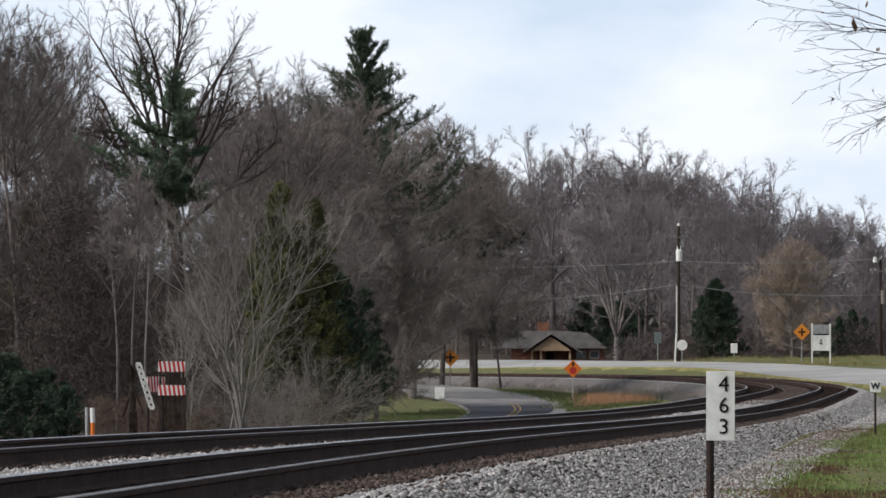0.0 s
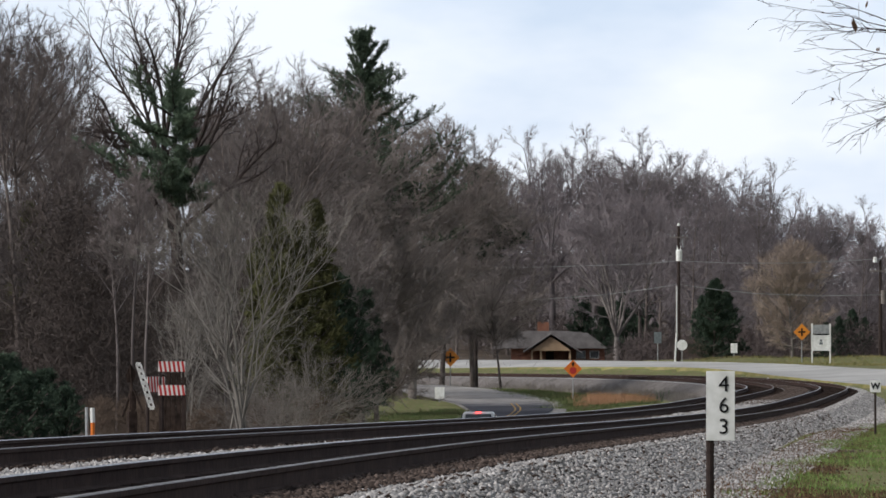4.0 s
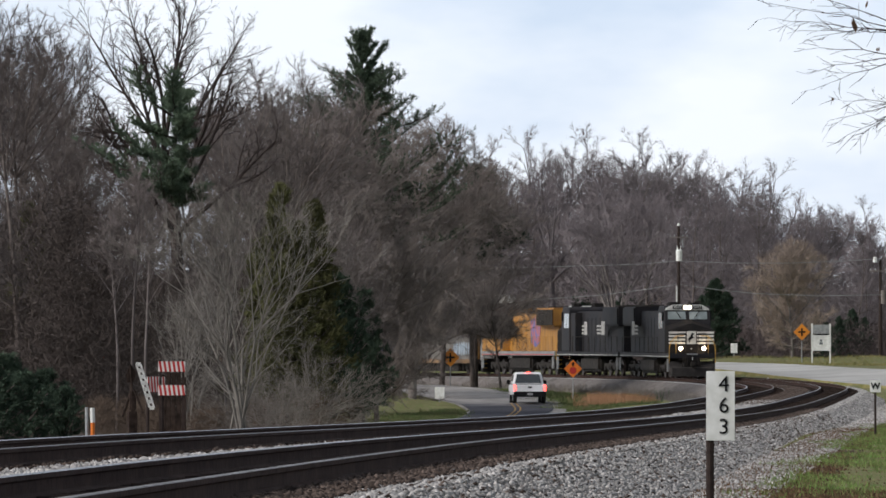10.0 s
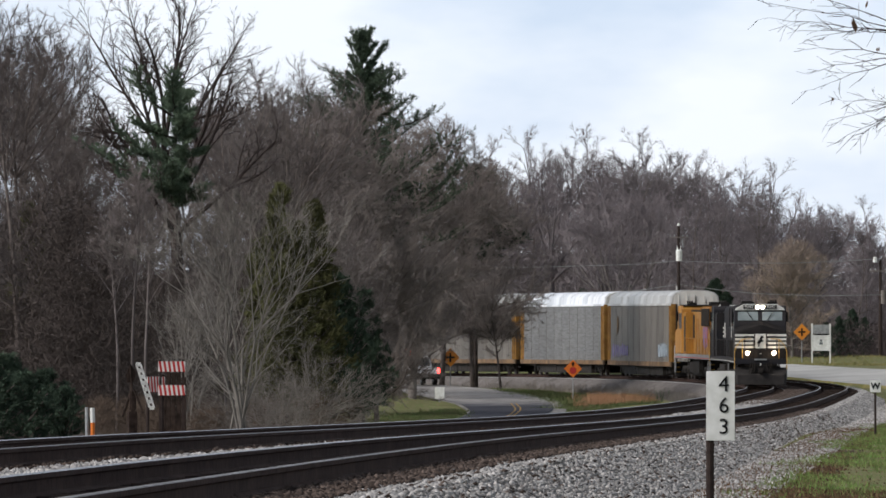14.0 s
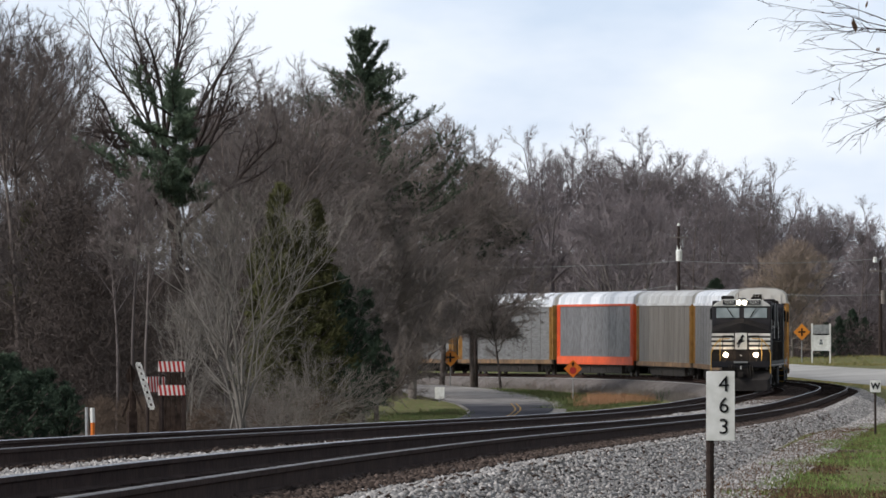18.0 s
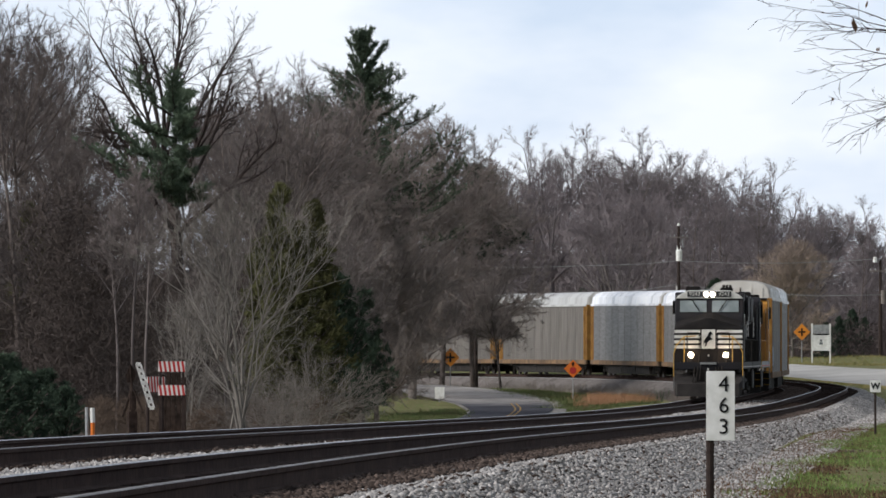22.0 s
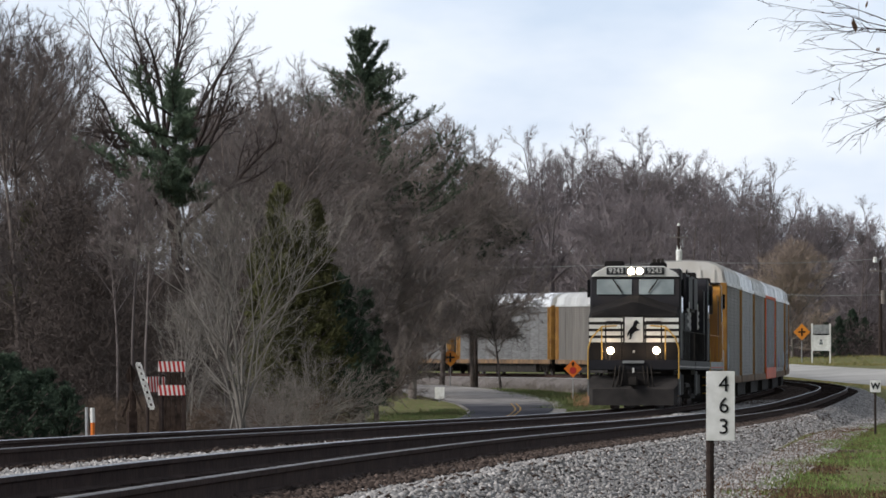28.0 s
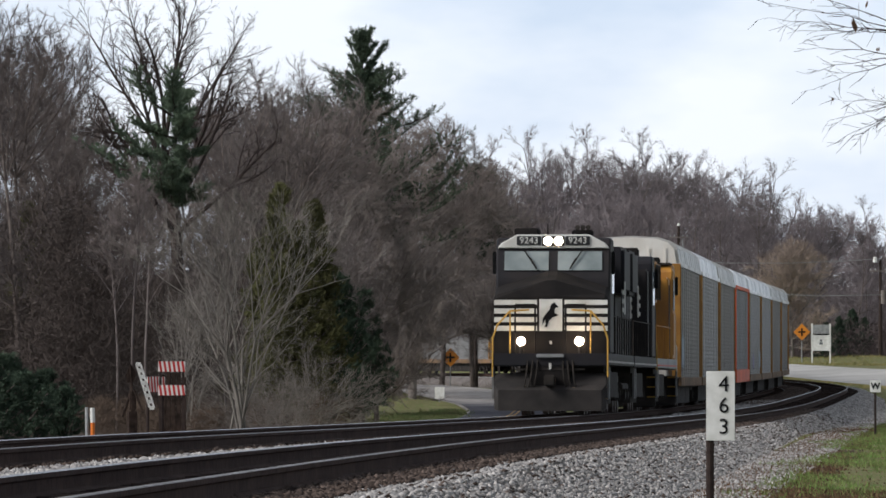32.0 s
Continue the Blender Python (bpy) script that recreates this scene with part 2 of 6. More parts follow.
def prism(name, outline, y0, y1, mat, parent=None, axis="y", label="", bevel=0.0):
    """A flat outline (pairs) pushed from y0 to y1 along an axis."""
    bm = bmesh.new()
    put = {"y": lambda p, d: (p[0], d, p[1]), "x": lambda p, d: (d, p[0], p[1]), "z": lambda p, d: (p[0], p[1], d)}[axis]
    low = [bm.verts.new(put(p, y0)) for p in outline]
    high = [bm.verts.new(put(p, y1)) for p in outline]
    n = len(outline)
    bm.faces.new(low)
    bm.faces.new(high[::-1])
    for i in range(n):
        bm.faces.new((low[i], high[i], high[(i + 1) % n], low[(i + 1) % n]))
    bmesh.ops.recalc_face_normals(bm, faces=bm.faces)
    if bevel:
        bmesh.ops.bevel(bm, geom=list(bm.edges), offset=bevel, segments=1, affect="EDGES")
    return part(name, bm, mat, parent, label)


def lettering(name, text, size, m, mat, parent=None, depth=0.004, label="", bold=0.0):
    """Raised letters of the built-in font as a mesh; they stand in the xz plane and face -y."""
    cu = bpy.data.curves.new(name, "FONT")
    cu.offset = bold * size
    cu.body, cu.size, cu.extrude, cu.align_x, cu.align_y, cu.resolution_u = text, size, depth, "CENTER", "CENTER", 3
    tmp = bpy.data.objects.new(name, cu)
    me = bpy.data.meshes.new_from_object(tmp)
    bpy.data.objects.remove(tmp)
    bpy.data.curves.remove(cu)
    me.transform(m @ Matrix.Rotation(radians(90), 4, "X"))
    me.materials.clear()
    me.materials.append(mat)
    ob = new(name, me)
    ob.parent = parent
    if label:
        ob["label"] = label
    return ob


# ---------------------------------------------------------------- the line of the railway
STEP = 2.0
L0, L1 = -240.0, 1100.0
SLOPE = math.atan(0.05125)


def bend(l):
    """Curvature along the line: straight, an easing, a steady curve, then straight again."""
    if l < 266.8:
        return 0.0
    if l < 348.5:
        return 0.002316 * (l - 266.8) / 81.7
    if l < 445:
        return 0.002316
    if l < 525:
        return 0.002316 * (525 - l) / 80
    return 0.0


Z_L = [-240, -190, -147, -102, 0, 70, 136, 205, 264, 324, 358, 378, 395, 430, 480, 600, 1100]
Z_V = [-0.80, -0.82, -0.88, -1.05, -1.41, -1.58, -1.66, -1.62, -1.57, -1.40, -1.20, -1.06, -0.97, -0.90, -0.84, -0.6, 0.3]


def make_line():
    rows, x, y, a = [], 2.769, 254.0, SLOPE
    l = 0.0
    while l >= L0:
        rows.append((l, x, y, a))
        x, y, l = x - STEP * math.sin(a), y - STEP * math.cos(a), l - STEP
    rows.reverse()
    x, y, a, l = 2.769, 254.0, SLOPE, 0.0
    while l < L1:
        mid = a - bend(l + STEP / 2) * STEP / 2
        x, y, l = x + STEP * math.sin(mid), y + STEP * math.cos(mid), l + STEP
        a -= bend(l - STEP / 2) * STEP
        rows.append((l, x, y, a))
    return np.array(rows)


LINE = make_line()


def smooth_z(l):
    return float(np.mean([np.interp(l + d, Z_L, Z_V) for d in (-24, -12, 0, 12, 24)])) + EYE


LINE_Z = np.array([smooth_z(l) for l in LINE[:, 0]])
TRACK_GAP = 4.15


def on_line(l, off=0.0):
    """Place on the rail tops at arc length l, off metres to the right of the train track's middle, and the heading away from the camera."""
    x, y, a = (float(np.interp(l, LINE[:, 0], LINE[:, k])) for k in (1, 2, 3))
    return Vector((x + off * math.cos(a), y - off * math.sin(a), float(np.interp(l, LINE[:, 0], LINE_Z)))), a


def sweep(name, profile, l0, l1, off, mat, parent=None, step=4.0, closed=True, mats=None, label=""):
    """Sweep a profile of (across, up) pairs along the line."""
    verts, faces, n = [], [], len(profile)
    ls = np.arange(l0, l1 + 0.01, step)
    for l in ls:
        for u, h in profile:
            p, _ = on_line(l, off + u)
            verts.append((p.x, p.y, p.z + h))
    idx = []
    for i in range(len(ls) - 1):
        for j in range(n if closed else n - 1):
            k = (j + 1) % n
            faces.append((i * n + j, i * n + k, (i + 1) * n + k, (i + 1) * n + j))
            idx.append(j)
    ob = mesh_part(name, verts, faces, mats or mat, parent, label)
    if mats:
        for f, j in zip(ob.data.polygons, idx):
            f.material_index = 1 if j == len(profile) // 2 else 0
    return ob


# ---------------------------------------------------------------- the lower road, and the pick-up's way along it
TRUCK_T = [0, 2, 3.5, 5.5, 6, 7, 8, 9, 10, 11, 12, 13, 14, 15, 16, 18, 20, 24, 28, 32]
TRUCK_X = [-0.6, 0.9, 1.66, 2.67, 3.05, 3.95, 4.85, 5.32, 5.08, 4.18, 2.72, 0.72, -1.75, -4.5, -7.3, -14.5, -23, -42, -62, -83]
TRUCK_Y = [461, 486, 505, 531, 538, 550, 563, 575, 588, 600, 612.5, 625, 637, 649, 661, 684, 706, 750, 794, 838]
TRUCK_Z = [-6.2, -5.4, -4.75, -3.95, -3.70, -3.4, -3.14, -2.88, -2.58, -2.30, -2.04, -1.78, -1.60, -1.56, -1.6, -1.5, -1.4, -1.2, -1.0, -0.8]


def road_at(t, off=0.0):
    """Place on the lower road, off metres to the right of the pick-up's line, at its time t."""
    x, y, z = (float(np.interp(t, TRUCK_T, k)) for k in (TRUCK_X, TRUCK_Y, TRUCK_Z))
    x1, y1 = (float(np.interp(t + 0.6, TRUCK_T, k)) for k in (TRUCK_X, TRUCK_Y))
    x0, y0 = (float(np.interp(t - 0.6, TRUCK_T, k)) for k in (TRUCK_X, TRUCK_Y))
    a = math.atan2(x1 - x0, y1 - y0)
    return Vector((x + off * math.cos(a), y - off * math.sin(a), z + EYE)), a


# the pale road beyond the curve: bearing, distance and height of its near edge, then its far edge
PALE_NEAR = [(500, 830, -0.6), (700, 780, -0.62), (900, 735, -0.47), (1100, 700, -0.42), (1250, 672, -0.50), (1400, 640, -1.06), (1568, 600, -1.53), (2000, 520, -2.2), (2800, 420, -2.6)]
PALE_FAR = [(500, 880, 0.1), (700, 830, 0.1), (900, 782, 0.09), (1100, 745, 0.0), (1250, 720, -0.06), (1400, 690, -0.22), (1568, 652, -0.56), (2000, 570, -1.2), (2800, 470, -1.8)]


def pale_row(s):
    """Five points across the pale road, s along its rows."""
    out = []
    for edge in (PALE_NEAR, PALE_FAR):
        i = min(int(s), len(edge) - 2)
        f = s - i
        p = [Vector(edge[max(0, min(len(edge) - 1, i + k))]) for k in (-1, 0, 1, 2)]
        q = 0.5 * ((2 * p[1]) + (p[2] - p[0]) * f + (2 * p[0] - 5 * p[1] + 4 * p[2] - p[3]) * f * f + (3 * p[1] - p[0] - 3 * p[2] + p[3]) * f ** 3)
        out.append(Vector(((q.x - 784) * q.y / 17300, q.y, q.z + EYE)))
    return [out[0].lerp(out[1], k / 4) for k in range(5)]


# ---------------------------------------------------------------- ground
FEATURES = []
for l in np.arange(-240, 1090, 8):
    p, a = on_line(l)
    drop = float(np.interp(l, [-240, -150, 0, 100, 400], [0.75, 0.72, 0.45, 0.6, 0.75]))
    bank = float(np.interp(l, [300, 360], [0.25, 0.62]))
    for off in (-5.5, 2.0, 8.2):
        q, _ = on_line(l, off)
        FEATURES.append((q.x, q.y, q.z - drop - (bank if off < 0 else 0.05)))
for t in np.arange(0, 32, 0.6):
    for off in (-5.5, -1.8, 2.2):
        q, _ = road_at(t, off)
        FEATURES.append((q.x, q.y, q.z - 0.06))
for s in np.arange(0, len(PALE_NEAR) - 1, 0.1):
    FEATURES += [(q.x, q.y, q.z - 0.06) for q in pale_row(s)]
FEATURES += [(0, 0, 0), (8, 60, -0.1), (14, 120, -0.2), (-40, 200, -1.2), (-30, 300, -1.6), (-25, 380, -1.6), (-12, 420, -1.8), (-30, 520, -1.0), (-60, 600, 0),
             (-8, 560, -0.55), (-3, 590, -0.3), (24, 765, 1.95), (34, 765, 2.0), (30, 790, 1.9), (20, 800, 1.75), (50, 800, 2.1), (10, 860, 1.75), (10, 960, 1.75), (0, 930, 1.72), (18, 960, 1.75), (30, 900, 1.9), (45, 900, 2.1),
             (60, 900, 2.2), (60, 680, 1.3), (-60, 900, 2.0), (0, 1500, 20), (300, 1200, 14), (-300, 900, 2), (-200, 300, 0), (200, 200, 0), (0, -200, 0), (0, 3500, 24)]
FEATURES += [(x, 1130, 18) for x in range(-80, 140, 12)] + [(-48, 1000, 8), (-36, 1000, 7)]
FEAT = np.array(FEATURES)


def ground_z(xy):
    """Ground height: a blend of the heights of the line, the roads and the fields, the nearest counting most."""
    xy = np.atleast_2d(np.asarray(xy, float))
    out = np.empty(len(xy))
    for i in range(0, len(xy), 2000):
        c = xy[i:i + 2000]
        d2 = (c[:, None, 0] - FEAT[None, :, 0]) ** 2 + (c[:, None, 1] - FEAT[None, :, 1]) ** 2 + 1.0
        w = d2.astype(np.float32) ** np.float32(-1.7)
        out[i:i + 2000] = (w * FEAT[None, :, 2]).sum(1) / w.sum(1)
    return out


def ground_at(x, y):
    return float(ground_z([(x, y)])[0])


def build_ground():
    xs = np.unique(np.concatenate([np.linspace(-4000, -400, 8), np.linspace(-400, -62, 14), np.arange(-60, 62, 1.5), np.linspace(64, 400, 14), np.linspace(400, 4000, 8)]))
    ys = np.unique(np.concatenate([np.linspace(-2000, 0, 8), np.arange(10, 460, 5), np.arange(460, 720, 3), np.arange(720, 1000, 6), np.linspace(1000, 4500, 14)]))
    gx, gy = np.meshgrid(xs, ys)
    pts = np.stack([gx.ravel(), gy.ravel()], 1)
    z = ground_z(pts)
    n = len(xs)
    faces = [(j * n + i, j * n + i + 1, (j + 1) * n + i + 1, (j + 1) * n + i) for j in range(len(ys) - 1) for i in range(n - 1)]
    ob = mesh_part("ground", np.column_stack([pts, z]), faces, [M_GRASS, M_GROUND], smooth=True)
    for f in ob.data.polygons:
        c = f.center
        if c.y > 850 or (c.x < -4 and c.y < 480 and c.y > 120) or c.x < -16:
            f.material_index = 1
    tagged(ob, "grassy winter ground with brown leaf litter", "ground", kind="structure")


build_ground()


M_DARK_BED = material("oily_ballast", (0.060, 0.046, 0.040), 0.95, second=(0.025, 0.020, 0.018), scale=9, detail=8, bump=0.8, bump_scale=18)
M_RUSTHEAD = material("dull_rail_head", (0.27, 0.25, 0.245), 0.6, 0.3, second=(0.12, 0.105, 0.10), scale=3)


def bed_sweep(name, off, wide):
    """Ballast with a dark middle and stone shoulders; wide lets the bank run out on the inside of the curve."""
    verts, faces, mats = [], [], []
    ls = np.arange(L0, L1 - 10, 4.0)
    n = 6
    for l in ls:
        f = float(np.interp(l, [300, 360], [0, 1])) * wide
        for u, h in ((-2.9 - 0.9 * f, -0.75 - 0.5 * f), (-1.85, -0.24), (-1.38, -0.19), (1.38, -0.19), (1.85, -0.24), (2.9, -0.75)):
            p, _ = on_line(l, off + u)
            verts.append((p.x, p.y, p.z + h))
    for i in range(len(ls) - 1):
        for j in range(n - 1):
            faces.append((i * n + j, i * n + j + 1, (i + 1) * n + j + 1, (i + 1) * n + j))
            mats.append(1 if j == 2 else (2 if j == 0 and wide and ls[i] > 330 else 0))
    ob = mesh_part(name, verts, faces, [M_BALLAST, M_DARK_BED, M_BANK])
    ob.data.polygons.foreach_set("material_index", mats)
    return ob


def build_track(name, off, label, wide=0.0):
    bed = tagged(bed_sweep(name, off, wide), label, "railway track", kind="structure")
    head = [(-0.037, -0.045), (-0.037, -0.008), (-0.028, 0.0), (0.028, 0.0), (0.037, -0.008), (0.037, -0.045), (0.010, -0.06), (0.010, -0.15), (0.07, -0.172), (0.07, -0.183), (-0.07, -0.183), (-0.07, -0.172), (-0.010, -0.15), (-0.010, -0.06)]
    for side, top in ((-0.755, M_RAILTOP), (0.755, M_RUSTHEAD)):
        ob = sweep("rail", [(u + side, h) for u, h in head], L0, L1 - 10, off, M_RAIL, bed, step=4.0, mats=[M_RAIL, top])
        for f in ob.data.polygons:
            f.material_index = 1 if (f.index % 14) in (2, 3) else 0
        ob["label"] = "rusty steel rail with a worn bright head" if side < 0 else "rusty steel rail with a dull head"
    verts, faces = [], []
    for l in np.arange(-200, 640, 0.53):
        p, a = on_line(l, off)
        ca, sa = math.cos(a), math.sin(a)
        jit = random.uniform(-0.04, 0.04)
        b = len(verts)
        for u in (-1.3 + jit, 1.3 + jit):
            for v in (-0.115, 0.115):
                for h in (-0.42, -0.178 + jit * 0.2):
                    verts.append((p.x + u * ca + v * sa, p.y - u * sa + v * ca, p.z + h))
        for q in ((0, 1, 3, 2), (4, 6, 7, 5), (0, 4, 5, 1), (2, 3, 7, 6), (1, 5, 7, 3)):
            faces.append([b + i for i in q])
    tagged(mesh_part("ties", verts, faces, M_TIE, bed, "dark creosoted wooden ties"), kind="stuff")
    return bed


build_track("track_inner", 0.0, "main line track on grey stone ballast", 1.0)
build_track("track_outer", TRACK_GAP, "second main line track on grey stone ballast")

tagged(sweep("ballast_between_tracks", [(1.34, -0.30), (1.55, -0.18), (2.08, -0.165), (2.60, -0.18), (2.81, -0.30)], L0, 620, 0.0, M_DIRTY_BALLAST, closed=False), "grey stone ballast filling the space between the tracks", "ballast", kind="structure")


def build_stones(name, seed, rows, mat, label, small=0.017, large=0.042):
    """Loose ballast: one heap of faceted stones. Rows: along from and to, across from and to, count, height over the bed."""
    rng = np.random.default_rng(seed)
    us, ls, rise = [], [], []
    for lo, hi, u0, u1, n, up in rows:
        ls.append(lo + (hi - lo) * rng.random(n) ** 1.25)
        us.append(u0 + (u1 - u0) * rng.random(n))
        rise.append(np.full(n, up))
    u, l, rise = np.concatenate(us), np.concatenate(ls), np.concatenate(rise)
    way = np.interp(l, LINE[:, 0], LINE[:, 3])
    x = np.interp(l, LINE[:, 0], LINE[:, 1]) + u * np.cos(way)
    y = np.interp(l, LINE[:, 0], LINE[:, 2]) - u * np.sin(way)
    v = np.abs(u - TRACK_GAP)
    h = np.where(v < 1.85, -0.22, -0.24 - (v - 1.85) * 0.4857)
    h = np.where(u < 3, -0.18, h) + rise
    z = np.interp(l, LINE[:, 0], LINE_Z) + h
    out = v > 2.7
    z[out] = np.maximum(z[out], ground_z(np.column_stack([x, y])[out]) - 0.01)
    n = len(u)
    r = rng.uniform(small, large, n) * np.where(l > 60, 1.5, 1.0)
    octa = np.array([(1, 0, 0), (0, 1, 0), (-1, 0, 0), (0, -1, 0), (0, 0, 1), (0, 0, -1)], float)
    v = octa[None] * rng.uniform(0.6, 1.25, (n, 6, 1)) + rng.normal(0, 0.26, (n, 6, 3))
    a = rng.uniform(0, 6.28, n)
    c, s = np.cos(a)[:, None], np.sin(a)[:, None]
    v = np.stack([v[..., 0] * c - v[..., 1] * s, v[..., 0] * s + v[..., 1] * c, v[..., 2] * 0.65], 2) * r[:, None, None]
    v += np.column_stack([x, y, z + r * 0.3])[:, None]
    f = np.array([(0, 1, 4), (1, 2, 4), (2, 3, 4), (3, 0, 4), (1, 0, 5), (2, 1, 5), (3, 2, 5), (0, 3, 5)])
    faces = (np.arange(n) * 6)[:, None, None] + f[None]
    tagged(np_mesh(name, v.reshape(-1, 3), faces.reshape(-1, 3), mat), label, "ballast", kind="stuff")


build_stones("ballast_stones", 7, ((-192, -60, 5.55, 7.9, 40000, 0.0), (-60, 110, 5.55, 8.0, 13000, 0.0), (-205, -40, 1.40, 2.75, 12000, 0.0), (100, 264, 5.55, 8.2, 9000, 0.0), (-40, 200, 1.45, 2.70, 4000, 0.0), (-192, 30, 7.0, 8.1, 9000, 0.0), (260, 400, 5.55, 7.0, 5000, 0.0)), M_STONE, "loose pale grey crushed stone")
build_stones("brown_stones", 8, ((-205, -40, 4.95, 5.65, 9000, 0.03), (-40, 120, 4.95, 5.60, 4000, 0.03), (-200, 100, 5.7, 8.6, 5000, 0.015), (-205, 60, 0.9, 1.42, 1600, 0.0), (160, 400, 1.40, 2.75, 8000, 0.0), (-190, 20, 7.3, 8.4, 2500, 0.01)), M_BROWN_STONE, "brown dirt-stained crushed stone by the ties", 0.015, 0.038)


def ribbon(name, rows, mat, parent=None, label="", lift=0.0):
    """A strip of ground paving: rows of points across, from edge to edge."""
    n = len(rows[0])
    verts = [(p.x, p.y, p.z + lift) for r in rows for p in r]
    faces = [(i * n + j, i * n + j + 1, (i + 1) * n + j + 1, (i + 1) * n + j) for i in range(len(rows) - 1) for j in range(n - 1)]
    return mesh_part(name, verts, faces, mat, parent, label, smooth=True)


def build_roads():
    ts = np.arange(0, 32, 0.4)
    left = lambda t: float(np.interp(t, [8.5, 11], [-3.5, -4.6]))
    right = lambda t: float(np.interp(t, [8.5, 11], [1.1, 1.7]))
    verge = ribbon("road_shoulder", [[road_at(t, o)[0] for o in (left(t) - 0.2, left(t), right(t), right(t) + 0.8)] for t in ts], M_GRAVEL, lift=0.02)
    tagged(verge, "pale gravel shoulder of a curving lane", "road shoulder", kind="structure")
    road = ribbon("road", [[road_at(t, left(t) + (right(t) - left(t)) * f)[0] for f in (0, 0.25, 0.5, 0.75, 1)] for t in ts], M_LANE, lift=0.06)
    tagged(road, "curving asphalt lane, its sheen round the bend painted pale", "road", kind="structure")
    for o in (-1.05, -0.75):
        ribbon("yellow_line", [[road_at(t, o)[0], road_at(t, o + 0.10)[0]] for t in ts if t < 10.2], M_YELLOW_LINE, road, lift=0.075)
    rows = [pale_row(s) for s in np.arange(0, len(PALE_NEAR) - 1.001, 0.05)]
    verge = []
    for r in rows:
        out = (r[0] - r[1]).normalized()
        verge.append([r[0] + out * 1.6 + Vector((0, 0, -0.9)), r[0] + out * 0.5 + Vector((0, 0, -0.16)), r[0] + Vector((0, 0, 0.01))])
    tagged(ribbon("pale_road_verge", verge, M_STRAW, lift=0.02), "worn grassy edge of the pale road", "verge", kind="structure")
    tagged(ribbon("pale_road", rows, M_PALE_ROAD, lift=0.03), "pale worn concrete road beyond the railway curve", "road", kind="structure")


build_roads()



LANE = np.array([road_at(t, -1.3)[0][:2] for t in np.arange(0, 32, 0.5)])


def grass_patch(name, seed, spots, mat, label, size, width, bare=-0.3, beyond=None):
    """Blades of grass: (x, y, half x, half y, count) each."""
    rng = np.random.default_rng(seed)
    ps = np.concatenate([np.column_stack([x + hx * (2 * rng.random(n) - 1), y + hy * (2 * rng.random(n) - 1)]) for x, y, hx, hy, n in spots])
    keep = np.array([noise.noise(Vector((p[0] * 0.55, p[1] * 0.12, seed))) + rng.uniform(-0.25, 0.25) > bare for p in ps])
    ps = ps[keep & (np.hypot(ps[:, None, 0] - LANE[None, :, 0], ps[:, None, 1] - LANE[None, :, 1]).min(1) > 3.2)]
    if beyond is not None:
        across = ps[:, 0] - np.interp(ps[:, 1], LINE[:, 2], LINE[:, 1])
        edge = np.array([noise.noise(Vector((p[0] * 0.2, p[1] * 0.07, 3.0))) + 0.6 * noise.noise(Vector((p[0], p[1] * 0.4, 8.0))) for p in ps])
        ps = ps[across > beyond + edge * 0.8 + rng.uniform(-0.15, 0.15, len(ps))]
    n = len(ps)
    c = np.column_stack([ps, ground_z(ps) - 0.01])
    way = rng.normal(0, 0.5, (n, 3)) + np.array([0, 0, 1.0])
    way /= np.linalg.norm(way, axis=1, keepdims=True)
    side = np.cross(way, rng.normal(0, 1, (n, 3)))
    side *= width / 2 / np.linalg.norm(side, axis=1, keepdims=True)
    tip = c + way * size * rng.uniform(0.4, 1.3, (n, 1))
    ob = np_mesh(name, np.stack([c - side, c + side, tip], 1).reshape(-1, 3), np.arange(3 * n).reshape(-1, 3), mat)
    return tagged(ob, label, "grass", kind="stuff")


# ---------------------------------------------------------------- trees


def tubes(segs, sides=3):
    """Prisms round many straight pieces at once: rows of x0 y0 z0 x1 y1 z1 r0 r1."""
    s = np.asarray(segs, float)
    a, b, r0, r1 = s[:, 0:3], s[:, 3:6], s[:, 6], s[:, 7]
    d = b - a
    d /= np.linalg.norm(d, axis=1, keepdims=True) + 1e-9
    ref = np.where(np.abs(d[:, 2:3]) > 0.9, np.array([[1.0, 0, 0]]), np.array([[0, 0, 1.0]]))
    u = np.cross(d, ref)
    u /= np.linalg.norm(u, axis=1, keepdims=True)
    v = np.cross(d, u)
    verts = np.empty((len(s), 2 * sides, 3))
    for k in range(sides):
        c, n = math.cos(2 * math.pi * k / sides), math.sin(2 * math.pi * k / sides)
        w = c * u + n * v
        verts[:, k] = a + w * r0[:, None]
        verts[:, sides + k] = b + w * r1[:, None]
    base = (np.arange(len(s)) * 2 * sides)[:, None]
    faces = np.concatenate([base + np.array([[k, (k + 1) % sides, sides + (k + 1) % sides, sides + k]]) for k in range(sides)])
    return verts.reshape(-1, 3), faces


def limb(rng, segs, p, d, length, r0, r1, n, wobble, lift):
    """A bending branch in n pieces; returns its nodes with the way it runs there."""
    nodes = []
    step = length / n
    for i in range(n):
        d = d + rng.normal(0, wobble, 3) + np.array([0, 0, lift])
        d = d / np.linalg.norm(d)
        q = p + d * step
        ra, rb = r0 + (r1 - r0) * i / n, r0 + (r1 - r0) * (i + 1) / n
        segs.append((*p, *q, ra, rb))
        nodes.append((q, d, rb))
        p = q
    return nodes


def side_way(rng, d, angle):
    r = rng.normal(0, 1, 3)
    r -= d * r.dot(d)
    r /= np.linalg.norm(r)
    return d * math.cos(angle) + r * math.sin(angle)


def tri_mesh(quads):
    return np.concatenate([quads[:, [0, 1, 2]], quads[:, [0, 2, 3]]])


